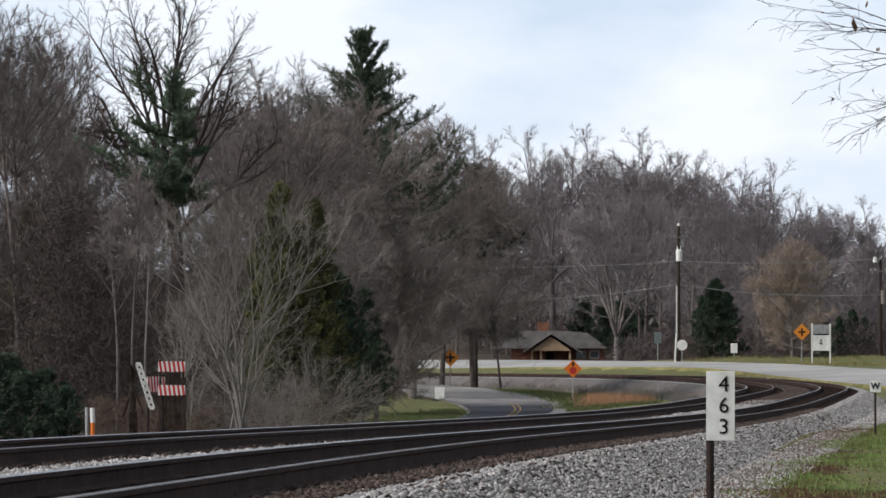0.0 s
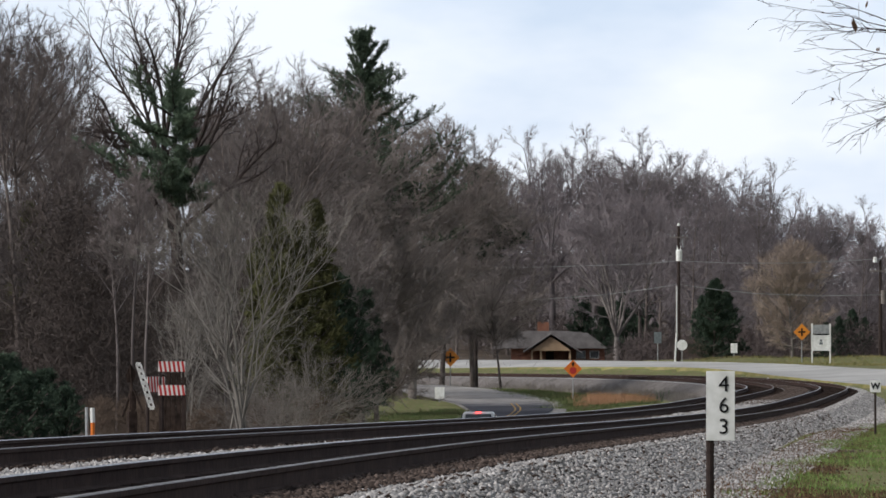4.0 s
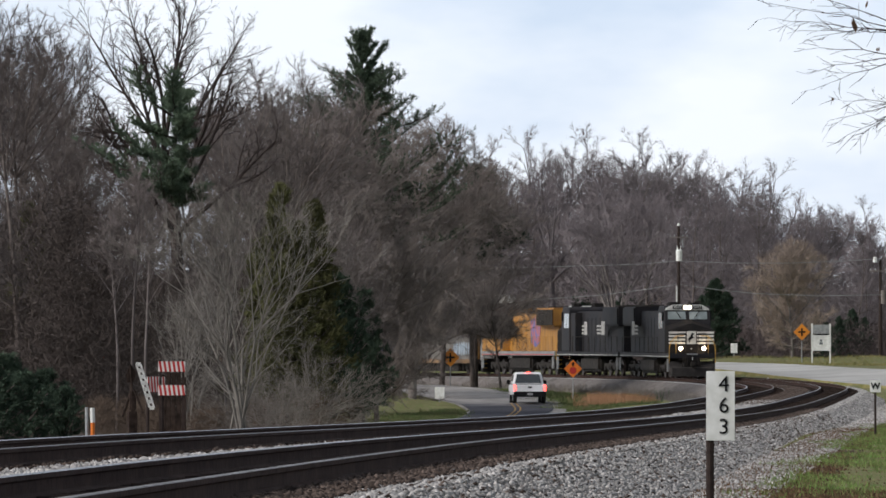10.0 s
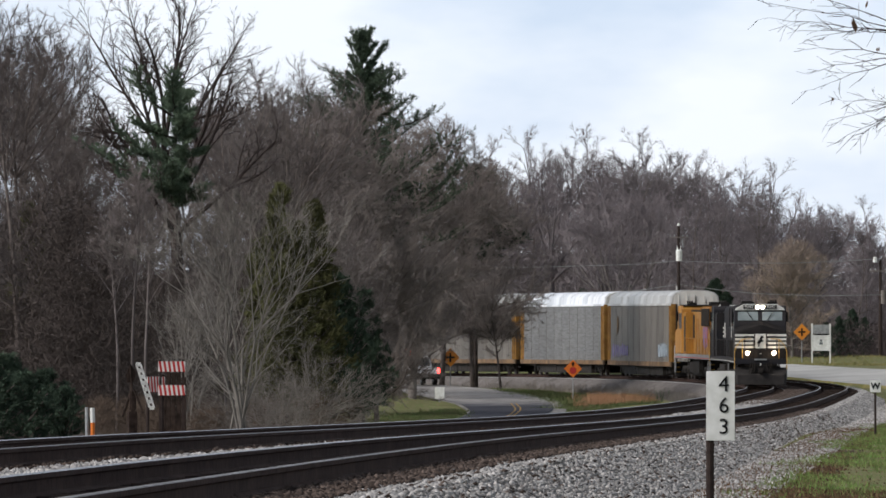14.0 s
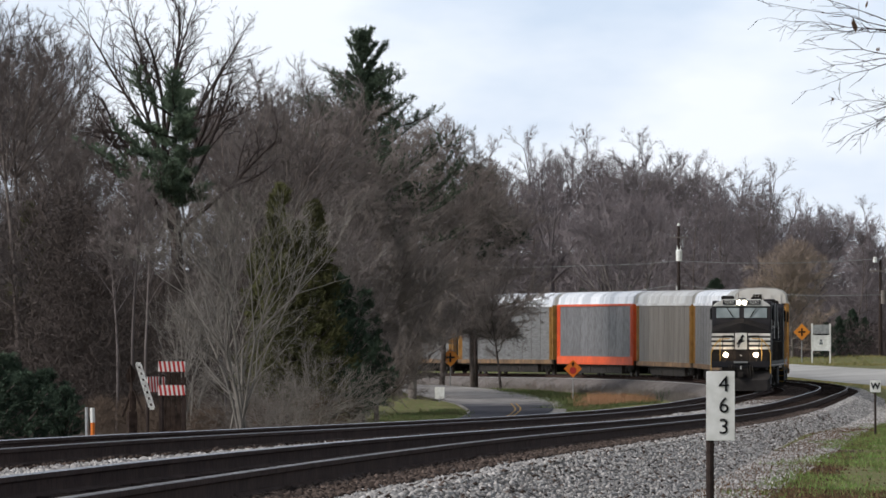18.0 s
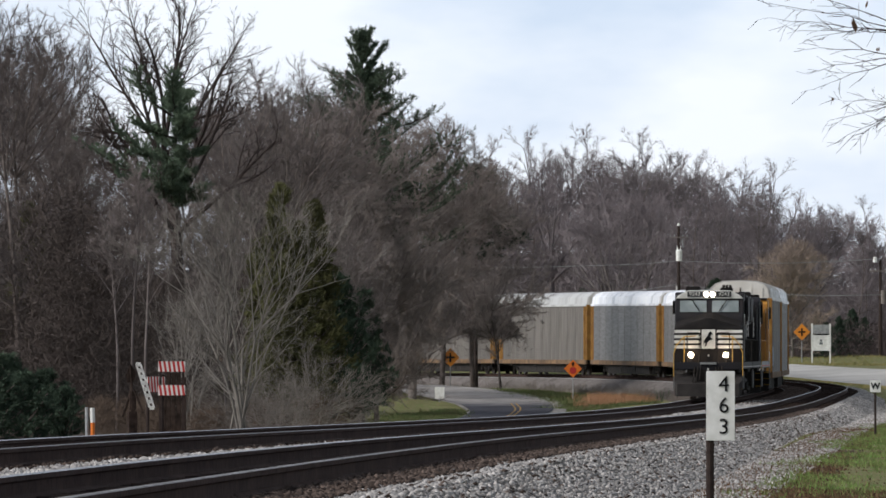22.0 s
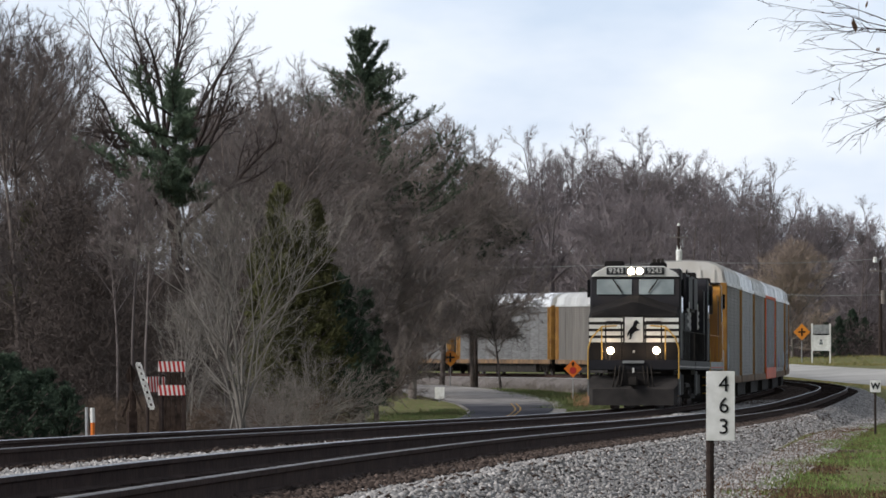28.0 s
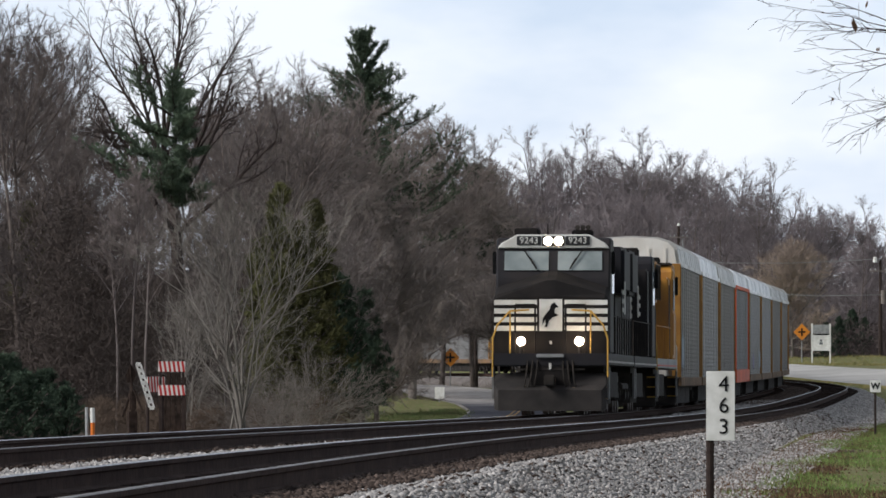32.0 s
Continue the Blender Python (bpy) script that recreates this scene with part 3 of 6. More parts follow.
def twig_blades(rng, segs, n, length, width, lift):
    """The finest twigs: n slim tapering slivers that start somewhere along the given branches."""
    s = np.asarray(segs, float)
    span = np.linalg.norm(s[:, 3:6] - s[:, 0:3], axis=1)
    pick = rng.choice(len(s), n, p=span / span.sum())
    f = rng.random((n, 1))
    p = s[pick, 0:3] * (1 - f) + s[pick, 3:6] * f
    d = (s[pick, 3:6] - s[pick, 0:3]) / span[pick][:, None]
    d = d + rng.normal(0, 0.75, (n, 3)) + np.array([0, 0, lift])
    d /= np.linalg.norm(d, axis=1, keepdims=True)
    side = np.cross(d, rng.normal(0, 1, (n, 3)))
    side /= np.linalg.norm(side, axis=1, keepdims=True)
    side *= width / 2
    tip = p + d * length * rng.uniform(0.45, 1.2, (n, 1))
    verts = np.stack([p - side, p + side, tip], 1).reshape(-1, 3)
    return verts, np.arange(3 * n).reshape(-1, 3)


def bare_tree(name, seed, height, spread, shape="slender", base=0.3, limbs=14, density=1.0, fine_n=9000, twig=0.012, twig_len=0.8, twig_w=0.022, bark=None, twigs=None, trunk_r=None, stems=1, lean=0.0, crown=None):
    """A leafless tree: trunk and limbs in one part, branches and fine twigs in the other."""
    rng = np.random.default_rng(seed)
    wood, fine = [], []
    tr = trunk_r or height * 0.013
    env = {"dome": lambda f: math.sqrt(max(0.05, 1 - ((f - 0.30) / 0.74) ** 2)), "vase": lambda f: 0.55 + 0.45 * f, "egg": lambda f: max(0.25, math.sin(math.pi * (0.12 + 0.80 * f)) ** 0.7),
           "slender": lambda f: 0.5 + 0.5 * math.sin(math.pi * (0.2 + 0.7 * f)), "shrub": lambda f: 0.7 + 0.3 * f}[shape]
    tilt = {"dome": (80, 25), "vase": (56, 24), "egg": (82, 22), "slender": (62, 24), "shrub": (48, 16)}[shape]
    lift = {"dome": 0.04, "vase": 0.05, "egg": 0.09, "slender": 0.07, "shrub": 0.08}[shape]
    for st in range(stems):
        off = rng.normal(0, 0.3, 2) * (stems > 1)
        az = 2 * math.pi * (st + rng.uniform(-0.2, 0.2)) / stems
        tip = (0.04 if stems == 1 else rng.uniform(0.08, 0.34))
        way = np.array([lean + math.cos(az) * tip, math.sin(az) * tip, 1.0])
        way /= np.linalg.norm(way)
        trunk = limb(rng, wood, np.array([off[0], off[1], -0.5]), way, height * (0.9 if stems == 1 else rng.uniform(0.7, 0.98)), tr / stems ** 0.5, tr * 0.14, 14, 0.018 if shape == "vase" else 0.04, 0.03)
        lows = [k for k in range(14) if k / 14 >= base]
        for k in range(limbs):
            i = lows[(k * 5 + int(rng.integers(0, 2))) % len(lows)]
            p, d, r = trunk[i]
            f = (i / 14 - base) / (1 - base + 1e-6)
            ang = radians(max(8, (tilt[0] + (tilt[1] - tilt[0]) * f) * rng.uniform(0.7, 1.2)))
            reach = min(spread * env(f) / max(0.42, math.sin(ang)) * rng.uniform(0.75, 1.12), height * (0.75 if stems == 1 else 0.36))
            main = limb(rng, wood, p, side_way(rng, np.array([0, 0, 1.0]), ang), reach, max(0.025, r * 0.5), 0.016, 6, {"vase": 0.13, "slender": 0.07}.get(shape, 0.10), lift)
            for j, (p2, d2, r2) in enumerate(main):
                for _ in range(int(rng.poisson(2.0 * density)) + (j == 5)):
                    l2 = reach * rng.uniform(0.25, 0.5) * (1.1 - 0.08 * j)
                    sub = limb(rng, fine, p2, side_way(rng, d2, radians(rng.uniform(22, 58))), l2, max(0.014, r2 * 0.6), twig, 4, 0.14, lift)
                    for p3, d3, r3 in sub:
                        for _ in range(int(rng.poisson(1.1 * density))):
                            limb(rng, fine, p3, side_way(rng, d3, radians(rng.uniform(25, 60))), l2 * rng.uniform(0.3, 0.55), twig, twig * 0.6, 2, 0.16, lift)
    if crown:
        # keep to a rounded, slightly lumpy crown: middle height, radius and half height as shares of the tree's own size
        def inside(p):
            n = 1 + 0.22 * noise.noise(Vector((p[0] * 0.35, p[1] * 0.35, p[2] * 0.35 + seed)))
            return (p[0] ** 2 + p[1] ** 2) / (crown[1] * spread) ** 2 + ((p[2] - crown[0] * height) / (crown[2] * height)) ** 2 < n
        fine = [s for s in fine if inside(s[3:6])]
        wood = wood[:14 * stems] + [s for s in wood[14 * stems:] if inside(s[3:6])] if stems == 1 else wood
    tree = empty(name)
    v, f = tubes(wood, 6)
    np_mesh("trunk", v, f, bark or M_BARK, tree)
    v, f = tubes(fine, 3)
    w, g = twig_blades(rng, fine + wood[14:], fine_n, twig_len, twig_w, 0.3)
    np_mesh("crown", np.concatenate([v, w]), np.concatenate([tri_mesh(f), g + len(v)]), twigs or M_TWIG, tree)
    return tree


def fork_tree(name, seed, trunk, lengths, fan, count, r, bark, twigs, fine_n, twig_len, twig_w, shoots=0.6, lift=0.03):
    """An open hardwood: stems that fan out from the head of the trunk (or from the ground) and fork again and again."""
    rng = np.random.default_rng(seed)
    wood, fine = [], []

    def grow(p, d, level, ra):
        nodes = limb(rng, wood if level < 3 else fine, p, d, lengths[level] * rng.uniform(0.75, 1.2), ra, ra * 0.68, 4, 0.075, lift)
        if level + 1 < len(lengths):
            q, dd, rb = nodes[-1]
            for _ in range(2 + (rng.random() < 0.35)):
                grow(q, side_way(rng, dd, radians(rng.uniform(10, 36))), level + 1, max(0.004, rb * 0.8))
            for q, dd, rb in nodes[1:3]:
                if rng.random() < shoots:
                    grow(q, side_way(rng, dd, radians(rng.uniform(30, 58))), min(level + 2, len(lengths) - 1), max(0.004, rb * 0.5))

    if trunk:
        limb(rng, wood, np.array([0, 0, -0.4]), np.array([0, 0, 1.0]), trunk + 0.4, r * 2.6, r * 1.9, 10, 0.012, 0.05)
    for k in range(count):
        az = 2.399963 * k + rng.uniform(-0.4, 0.4)
        tip = radians(fan[0] + (fan[1] - fan[0]) * ((k + 0.5) / count) ** 0.7)
        top = wood[9][3:6] if trunk else (rng.normal(0, 0.11), rng.normal(0, 0.11), -0.1)
        drop = rng.uniform(0, 0.12) * trunk * (k / count)
        grow(np.array(top) - np.array([0, 0, drop]), np.array([math.cos(az) * math.sin(tip), math.sin(az) * math.sin(tip), math.cos(tip)]), 0, r * rng.uniform(0.7, 1.1))
    tree = empty(name)
    v, f = tubes(wood, 5)
    np_mesh("trunk", v, f, bark, tree)
    v, f = tubes(fine, 3)
    w, g = twig_blades(rng, fine, fine_n, twig_len, twig_w, 0.2)
    np_mesh("crown", np.concatenate([v, w]), np.concatenate([tri_mesh(f), g + len(v)]), twigs, tree)
    return tree


def brush(name, seed, patches, mat, label, twig_len=0.6, twig_w=0.026):
    """Undergrowth and massed twigs that nobody could count: patches of (bearing, half width, distance, depth, low, high, count)."""
    rng = np.random.default_rng(seed)
    vs, fs, at = [], [], 0
    for x, hw, d, dd, z0, z1, n in patches:
        X = px(x, d)
        w = hw * d / 17300
        p = np.column_stack([rng.normal(0, 0.45, n) * w, rng.normal(0, 0.45, n) * dd])
        rr = np.clip(np.hypot(p[:, 0] / w, p[:, 1] / dd), 0, 1.4)
        h = z1 * np.sqrt(np.clip(1.05 - (rr / 1.4) ** 2, 0.02, 1))
        z = z0 + (h - z0) * rng.random(n) ** 0.85
        c = np.column_stack([X + p[:, 0], d + p[:, 1], z + ground_at(X, d)])
        way = rng.normal(0, 0.75, (n, 3)) + np.array([0, 0, 0.55])
        way[:, 0] += p[:, 0] / w * 0.5
        way /= np.linalg.norm(way, axis=1, keepdims=True)
        side = np.cross(way, rng.normal(0, 1, (n, 3)))
        side *= twig_w / 2 / np.linalg.norm(side, axis=1, keepdims=True)
        tip = c + way * twig_len * rng.uniform(0.4, 1.3, (n, 1))
        vs.append(np.stack([c - side, c + side, tip], 1).reshape(-1, 3))
        fs.append(np.arange(3 * n).reshape(-1, 3) + at)
        at += 3 * n
    return tagged(np_mesh(name, np.concatenate(vs), np.concatenate(fs), mat), label, "undergrowth", kind="stuff")


def blades(rng, centres, ways, size, count, droop=0.0):
    """Needle sprays: slim pointed leaves round each centre, running mostly along its way."""
    c = np.repeat(centres, count, 0)
    w = np.repeat(ways, count, 0) + rng.normal(0, 0.75, (len(c), 3)) + np.array([0, 0, -droop])
    w /= np.linalg.norm(w, axis=1, keepdims=True)
    s = size * rng.uniform(0.5, 1.2, (len(c), 1))
    side = np.cross(w, rng.normal(0, 1, (len(c), 3)))
    side /= np.linalg.norm(side, axis=1, keepdims=True)
    side *= s * 0.12
    p = c + rng.normal(0, size * 0.25, (len(c), 3))
    verts = np.stack([p - side, p + side, p + w * s], 1).reshape(-1, 3)
    faces = np.arange(3 * len(c)).reshape(-1, 3)
    return verts, faces


def conifer(name, seed, height, spread, base=0.15, whorls=26, mat=None, dense=1.0, needle=0.26, crowd=18):
    """A dense cedar-like evergreen: a straight trunk, whorls of branches, sprays of needles."""
    rng = np.random.default_rng(seed)
    wood, cs, ds = [], [], []
    trunk = limb(rng, wood, np.array([0, 0, -0.4]), np.array([0, 0, 1.0]), height + 0.4, height * 0.013, 0.03, 14, 0.012, 0.05)
    for k in range(whorls):
        f = base + (1 - base) * (k + rng.uniform(0, 0.6)) / whorls
        i = min(13, int(f * 14))
        p = trunk[i][0] * np.array([1, 1, 0]) + np.array([0, 0, f * height])
        taper = (1 - f) ** 0.6 + 0.02
        for _ in range(int(rng.integers(4, 7))):
            az = rng.uniform(0, 2 * math.pi)
            reach = spread * taper * rng.uniform(0.45, 1.1)
            d = np.array([math.cos(az), math.sin(az), rng.uniform(0.12, 0.7) + 0.8 * f ** 4])
            d /= np.linalg.norm(d)
            nodes = limb(rng, wood, p, d, reach, 0.05, 0.018, 5, 0.08, 0.06)
            for j, (q, dd, _) in enumerate(nodes):
                for _ in range(int(rng.poisson((2.4 if j > 1 else 1.6) * dense)) + (j == 4)):
                    cs.append(q + rng.normal(0, min(0.22, 0.05 * reach + 0.05), 3))
                    ds.append(dd + np.array([0, 0, 0.45]))
    tree = empty(name)
    v, f = tubes(wood, 4)
    np_mesh("trunk", v, f, M_BARK, tree)
    v, f = blades(rng, np.array(cs), np.array(ds), needle, crowd)
    np_mesh("crown", v, f, mat or M_NEEDLE, tree)
    return tree


def spread_tree(name, seed, trunk, length, fan, count, r, bark, twigs, fine_n, twig_len, twig_w, lift=0.05, depth=3, way=None, lean=(0.0, 0.0)):
    """A hardwood with long limbs that sweep up and out from the head of the trunk, each with side branches that thin out to its tip."""
    rng = np.random.default_rng(seed)
    wood, fine = [], []

    def grow(p, d, span, ra, level):
        n = (10, 7, 4, 3)[level]
        nodes = limb(rng, wood if level < 2 else fine, p, d, span, ra, max(0.006, ra * 0.34), n, (0.055, 0.085, 0.12, 0.14)[level], lift * (1.0, 0.9, 0.6, 0.4)[level])
        if level == depth:
            return
        clear = 3 if level == 0 else 1
        for i, (q, dd, rb) in enumerate(nodes[clear:], clear):
            for _ in range(1 + (rng.random() < 0.4)):
                grow(q, side_way(rng, dd, radians(rng.uniform(22, 50))), span * rng.uniform(0.22, 0.42) * (1.2 - 0.6 * i / n), max(0.005, rb * 0.6), level + 1)

    tilt = np.array([lean[0], lean[1], 1.0])
    stem = limb(rng, wood, np.array([0, 0, -0.4]), tilt / np.linalg.norm(tilt), trunk + 0.4, r * 2.5, r * 1.7, 10, 0.032, 0.03)
    for k in range(count):
        az = 2.399963 * k + rng.uniform(-0.3, 0.3)
        tip = radians(fan[0] + (fan[1] - fan[0]) * ((k + 0.5) / count) ** 0.75)
        if way is not None:
            az = way + rng.uniform(-0.5, 0.5)
        q = stem[9 - min(3, int(4 * k / count))][0]
        grow(q, np.array([math.cos(az) * math.sin(tip), math.sin(az) * math.sin(tip), math.cos(tip)]), length * rng.uniform(0.82, 1.08), r * rng.uniform(0.6, 1.0), 0)
    tree = empty(name)
    v, f = tubes(wood, 5)
    np_mesh("trunk", v, f, bark, tree)
    v, f = tubes(fine, 3)
    w, g = twig_blades(rng, fine, fine_n, twig_len, twig_w, 0.25)
    np_mesh("crown", np.concatenate([v, w]), np.concatenate([tri_mesh(f), g + len(v)]), twigs, tree)
    return tree


def bough_pine(name, seed, height, first, gap, near, slope, rise, bias=0.0, mat=None, tuft=0.20, crowd=12, most=5.5, spire=1.4):
    """A pine with distinct boughs: bare inner wood, needles in tufts on flat side sprays towards the upswept ends.
    near and slope give the reach of the boughs at the top and its growth downwards; bias makes one side longer."""
    rng = np.random.default_rng(seed)
    wood, cs, ds = [], [], []
    limb(rng, wood, np.array([0, 0, -0.4]), np.array([0, 0, 1.0]), height + 0.2, height * 0.013, 0.03, 14, 0.010, 0.06)
    z = height - 0.35
    while z > first:
        down = height - z
        for k in range(int(rng.integers(4, 8))):
            az = rng.uniform(0, 2 * math.pi)
            reach = min(most, near + slope * down) * (1 - bias * math.cos(az)) * (rng.uniform(0.85, 1.1) if rng.random() < 0.5 else rng.uniform(0.35, 0.7))
            up = rise + max(0.0, spire * (1 - down / 2.2))
            d = np.array([math.cos(az), math.sin(az), up + rng.uniform(-0.22, 0.22)])
            nodes = limb(rng, wood, np.array([0, 0, z + rng.uniform(-0.25, 0.25)]), d / np.linalg.norm(d), reach, 0.02 + 0.012 * reach, 0.012, 8, 0.06, 0.045)
            for j, (q, dd, _) in enumerate(nodes[1 if reach > 1.5 else 0:], 1):
                flat = np.cross(dd, (0, 0, 1.0))
                flat /= np.linalg.norm(flat) + 1e-6
                for sgn in (-1, 1):
                    if rng.random() < 0.12:
                        continue
                    side = dd * 0.75 + flat * sgn * rng.uniform(0.4, 0.9) + np.array([0, 0, rng.uniform(0.0, 0.35)])
                    for q2, d2, _ in limb(rng, wood, q, side / np.linalg.norm(side), min(1.1, reach * 0.26) * rng.uniform(0.6, 1.2), 0.012, 0.006, 3, 0.1, 0.06):
                        cs.append(q2)
                        ds.append(d2 + np.array([0, 0, 0.5]))
                cs.append(q)
                ds.append(dd + np.array([0, 0, 0.6]))
        z -= gap * rng.uniform(0.6, 1.3)
    tree = empty(name)
    v, f = tubes(wood, 4)
    np_mesh("trunk", v, f, M_DARK_BARK, tree)
    v, f = blades(rng, np.array(cs), np.array(ds), tuft, crowd)
    np_mesh("crown", v, f, mat or M_NEEDLE, tree)
    return tree


def px(x, d):
    """World x of a bearing, for planting along a line of sight at distance d."""
    return (x - 784) * d / 17300


def plant(tree, x, d, label, turn=0.0, scale=1.0, category="tree", group="", z=None):
    X = px(x, d)
    tree.matrix_basis = pose(X, d, (ground_at(X, d) if z is None else z), 0, 0, turn) @ Matrix.Scale(scale, 4)
    return tagged(tree, label, category, group)


def plant_copy(tree, x, d, label, turn=0.0, scale=1.0, category="tree", group=""):
    X = px(x, d)
    ob = copy_thing(tree, pose(X, d, ground_at(X, d), 0, 0, turn))
    ob.scale = (scale, scale, scale)
    return tagged(ob, label, category, group)


def build_woods():
    rng = random.Random(5)
    # the near stand beside the line
    tall = spread_tree("bare_tree", 11, 11.0, 6.3, (4, 52), 15, 0.125, M_DARK_BARK, M_DARK_BARK, 8000, 0.28, 0.008, 0.012)
    plant(tall, 326, 388, "tall bare hardwood with a wide open crown", 20)
    dome = bare_tree("bare_tree", 12, 12.4, 5.8, "dome", base=0.25, limbs=34, density=1.1, fine_n=56000, twig_len=0.36, twig_w=0.020, trunk_r=0.19, crown=(0.64, 1.08, 0.46), twigs=M_DOME_TWIG)
    plant(dome, 781, 640, "broad bare brown tree with a dense dome of twigs", 0, 1.16)
    high = bare_tree("bare_tree", 15, 15.2, 5.0, "dome", base=0.20, limbs=38, density=1.1, fine_n=62000, twig_len=0.36, twig_w=0.020, trunk_r=0.30, crown=(0.63, 1.10, 0.47), bark=M_GREY_BARK, twigs=M_DOME_TWIG)
    plant(high, 632, 505, "tall bare brown tree with a dense dome of twigs", 130, 1.10)
    for x, d, s, t in ((729, 598, 1.08, 300), (704, 606, 1.02, 170), (566, 506, 1.00, 40)):
        plant_copy(high, x, d, "tall bare brown tree with a dense dome of twigs", t, s)
    for x, d, s, t in ((837, 640, 1.02, 220), (510, 500, 1.10, 15), (665, 500, 0.9, 75)):
        plant_copy(dome, x, d, "bare brown tree with dense low twigs", t, s)
    pale = fork_tree("bare_tree", 13, 0, (2.2, 1.6, 1.15, 0.8, 0.5), (1, 17), 9, 0.044, M_PALE_TWIG, M_PALE_TWIG, 6500, 0.34, 0.008, 0.9, 0.02)
    plant(pale, 428, 262, "pale grey many-stemmed bare tree", 0, 1.12)
    plant_copy(pale, 335, 300, "pale grey many-stemmed bare tree", 70, 0.75)
    spray = fork_tree("bare_shrub", 17, 0, (1.1, 0.8, 0.65, 0.5, 0.35), (18, 74), 12, 0.018, M_SHRUB, M_SHRUB, 3000, 0.30, 0.008, 0.9, 0.0)
    plant(spray, 500, 275, "low pale shrub with twigs reaching out sideways", 0, 1.0, "shrub", "pale shrubs")
    for x, d, s, t in ((560, 290, 0.85, 80), (450, 270, 0.7, 200)):
        plant_copy(spray, x, d, "low pale shrub with twigs reaching out sideways", t, s, "shrub", "pale shrubs")
    grey = spread_tree("bare_tree", 18, 3.8, 3.8, (14, 50), 6, 0.055, M_TWIG, M_TWIG, 4000, 0.35, 0.012, 0.03, 2, 0.0)
    plant(grey, 560, 372, "leaning bare tree with pale grey limbs", 0)
    pole = spread_tree("bare_tree", 19, 7.0, 2.4, (6, 40), 8, 0.024, M_TWIG, M_TWIG, 5000, 0.3, 0.010, 0.05, 2)
    plant(pole, 236, 316, "slender pale-barked bare tree", 0, 0.92, group="slender pale trees")
    for x, d, s, t in ((262, 318, 0.86, 90), (206, 322, 0.8, 190), (402, 330, 0.95, 30)):
        plant_copy(pole, x, d, "slender pale-barked bare tree", t, s, group="slender pale trees")
    small = bare_tree("bare_tree", 14, 6.4, 1.7, "egg", base=0.3, limbs=16, density=0.9, fine_n=4200, twig=0.007, twig_len=0.45, twig_w=0.012, trunk_r=0.12, twigs=M_DOME_TWIG)
    plant(small, 887, 632, "small bare roadside tree", 0)
    pine = bough_pine("pine_tree", 21, 21.0, 8.0, 0.46, 0.75, 0.62, 0.22, tuft=0.22, crowd=9, spire=2.6)
    plant(pine, 640, 528, "tall dark green pine with a ragged top", 40, (EYE + 572 * 528 / 17300 - ground_at(px(640, 528), 528)) / 21.2, group="pines")
    white = bough_pine("pine_tree", 24, 12.6, 8.6, 0.6, 1.6, 0.42, 0.06, 0.58, crowd=14, tuft=0.22, spire=0.4, most=2.5)
    plant(white, 308, 382, "spreading dark green pine among bare trees", 0, (EYE + 470 * 382 / 17300 - ground_at(px(308, 382), 382)) / 12.8, group="pines")
    flank = bough_pine("pine_tree", 26, 12.0, 7.2, 0.42, 0.9, 0.48, -0.10, mat=M_DARK_NEEDLE, tuft=0.26, most=3.3)
    plant(flank, 842, 648, "dark drooping pine among bare trees", 0, (EYE + 325 * 648 / 17300 - ground_at(px(842, 648), 648)) / 12.2, group="pines")
    broad = conifer("evergreen_tree", 25, 7.2, 2.4, 0.08, 20, M_DARK_NEEDLE, 1.2)
    plant(broad, 1264, 850, "broad dark evergreen in the shade of bare trees", 0, group="dark evergreens")
    for x, d, s in ((1288, 856, 0.85), (1108, 955, 1.0), (1484, 880, 0.55), (1508, 885, 0.62), (1530, 890, 0.5), (1030, 985, 0.95), (1246, 860, 0.8), (1140, 965, 0.9), (1070, 975, 0.8), (1460, 870, 0.5), (602, 366, 0.78), (562, 350, 0.8), (640, 378, 0.72)):
        plant_copy(broad, x, d, "broad dark evergreen in the shade of bare trees", x, s, group="dark evergreens")
    cedar = conifer("cedar_tree", 22, 12.0, 2.6, 0.10, 40, M_CEDAR, 1.3)
    plant(cedar, 500, 335, "olive green cedar among bare trees", 0, 0.69, group="cedars")
    for x, d, s in ((552, 345, 0.66), (48, 350, 0.66), (526, 330, 0.58), (464, 338, 0.56)):
        plant_copy(cedar, x, d, "olive green cedar among bare trees", x * 3, s, group="cedars")
    bush = conifer("evergreen_bush", 23, 2.6, 1.7, 0.02, 20, M_DARK_NEEDLE, 0.9, 0.17, 22)
    plant(bush, 40, 240, "dark green evergreen bush by the track", 0, 0.62, "bush", "evergreen bushes")
    for x, d, s in ((-25, 235, 0.72), (118, 250, 0.50), (84, 262, 0.66), (10, 262, 0.80)):
        plant_copy(bush, x, d, "dark green evergreen bush by the track", x, s, "bush", "evergreen bushes")
    kinds = [bare_tree("bare_tree", 30 + k, 16, 3.6, "slender", base=0.25, limbs=16, density=0.8, fine_n=20000, twig_len=0.34, twig_w=0.013, twig=0.009, trunk_r=0.15, crown=(0.58, 1.2, 0.46)) for k in range(4)]
    spots = [(rng.uniform(-90, 40), rng.uniform(320, 430)) for k in range(7)] + [(rng.uniform(45, 150), rng.uniform(380, 520)) for k in range(5)] + [(rng.uniform(150, 560), rng.uniform(400, 640)) for k in range(13)] + [(rng.uniform(560, 690), rng.uniform(570, 690)) for k in range(4)]
    spots += [(412, 480), (440, 520), (470, 500), (500, 475), (530, 520), (555, 490), (460, 560), (520, 560)]
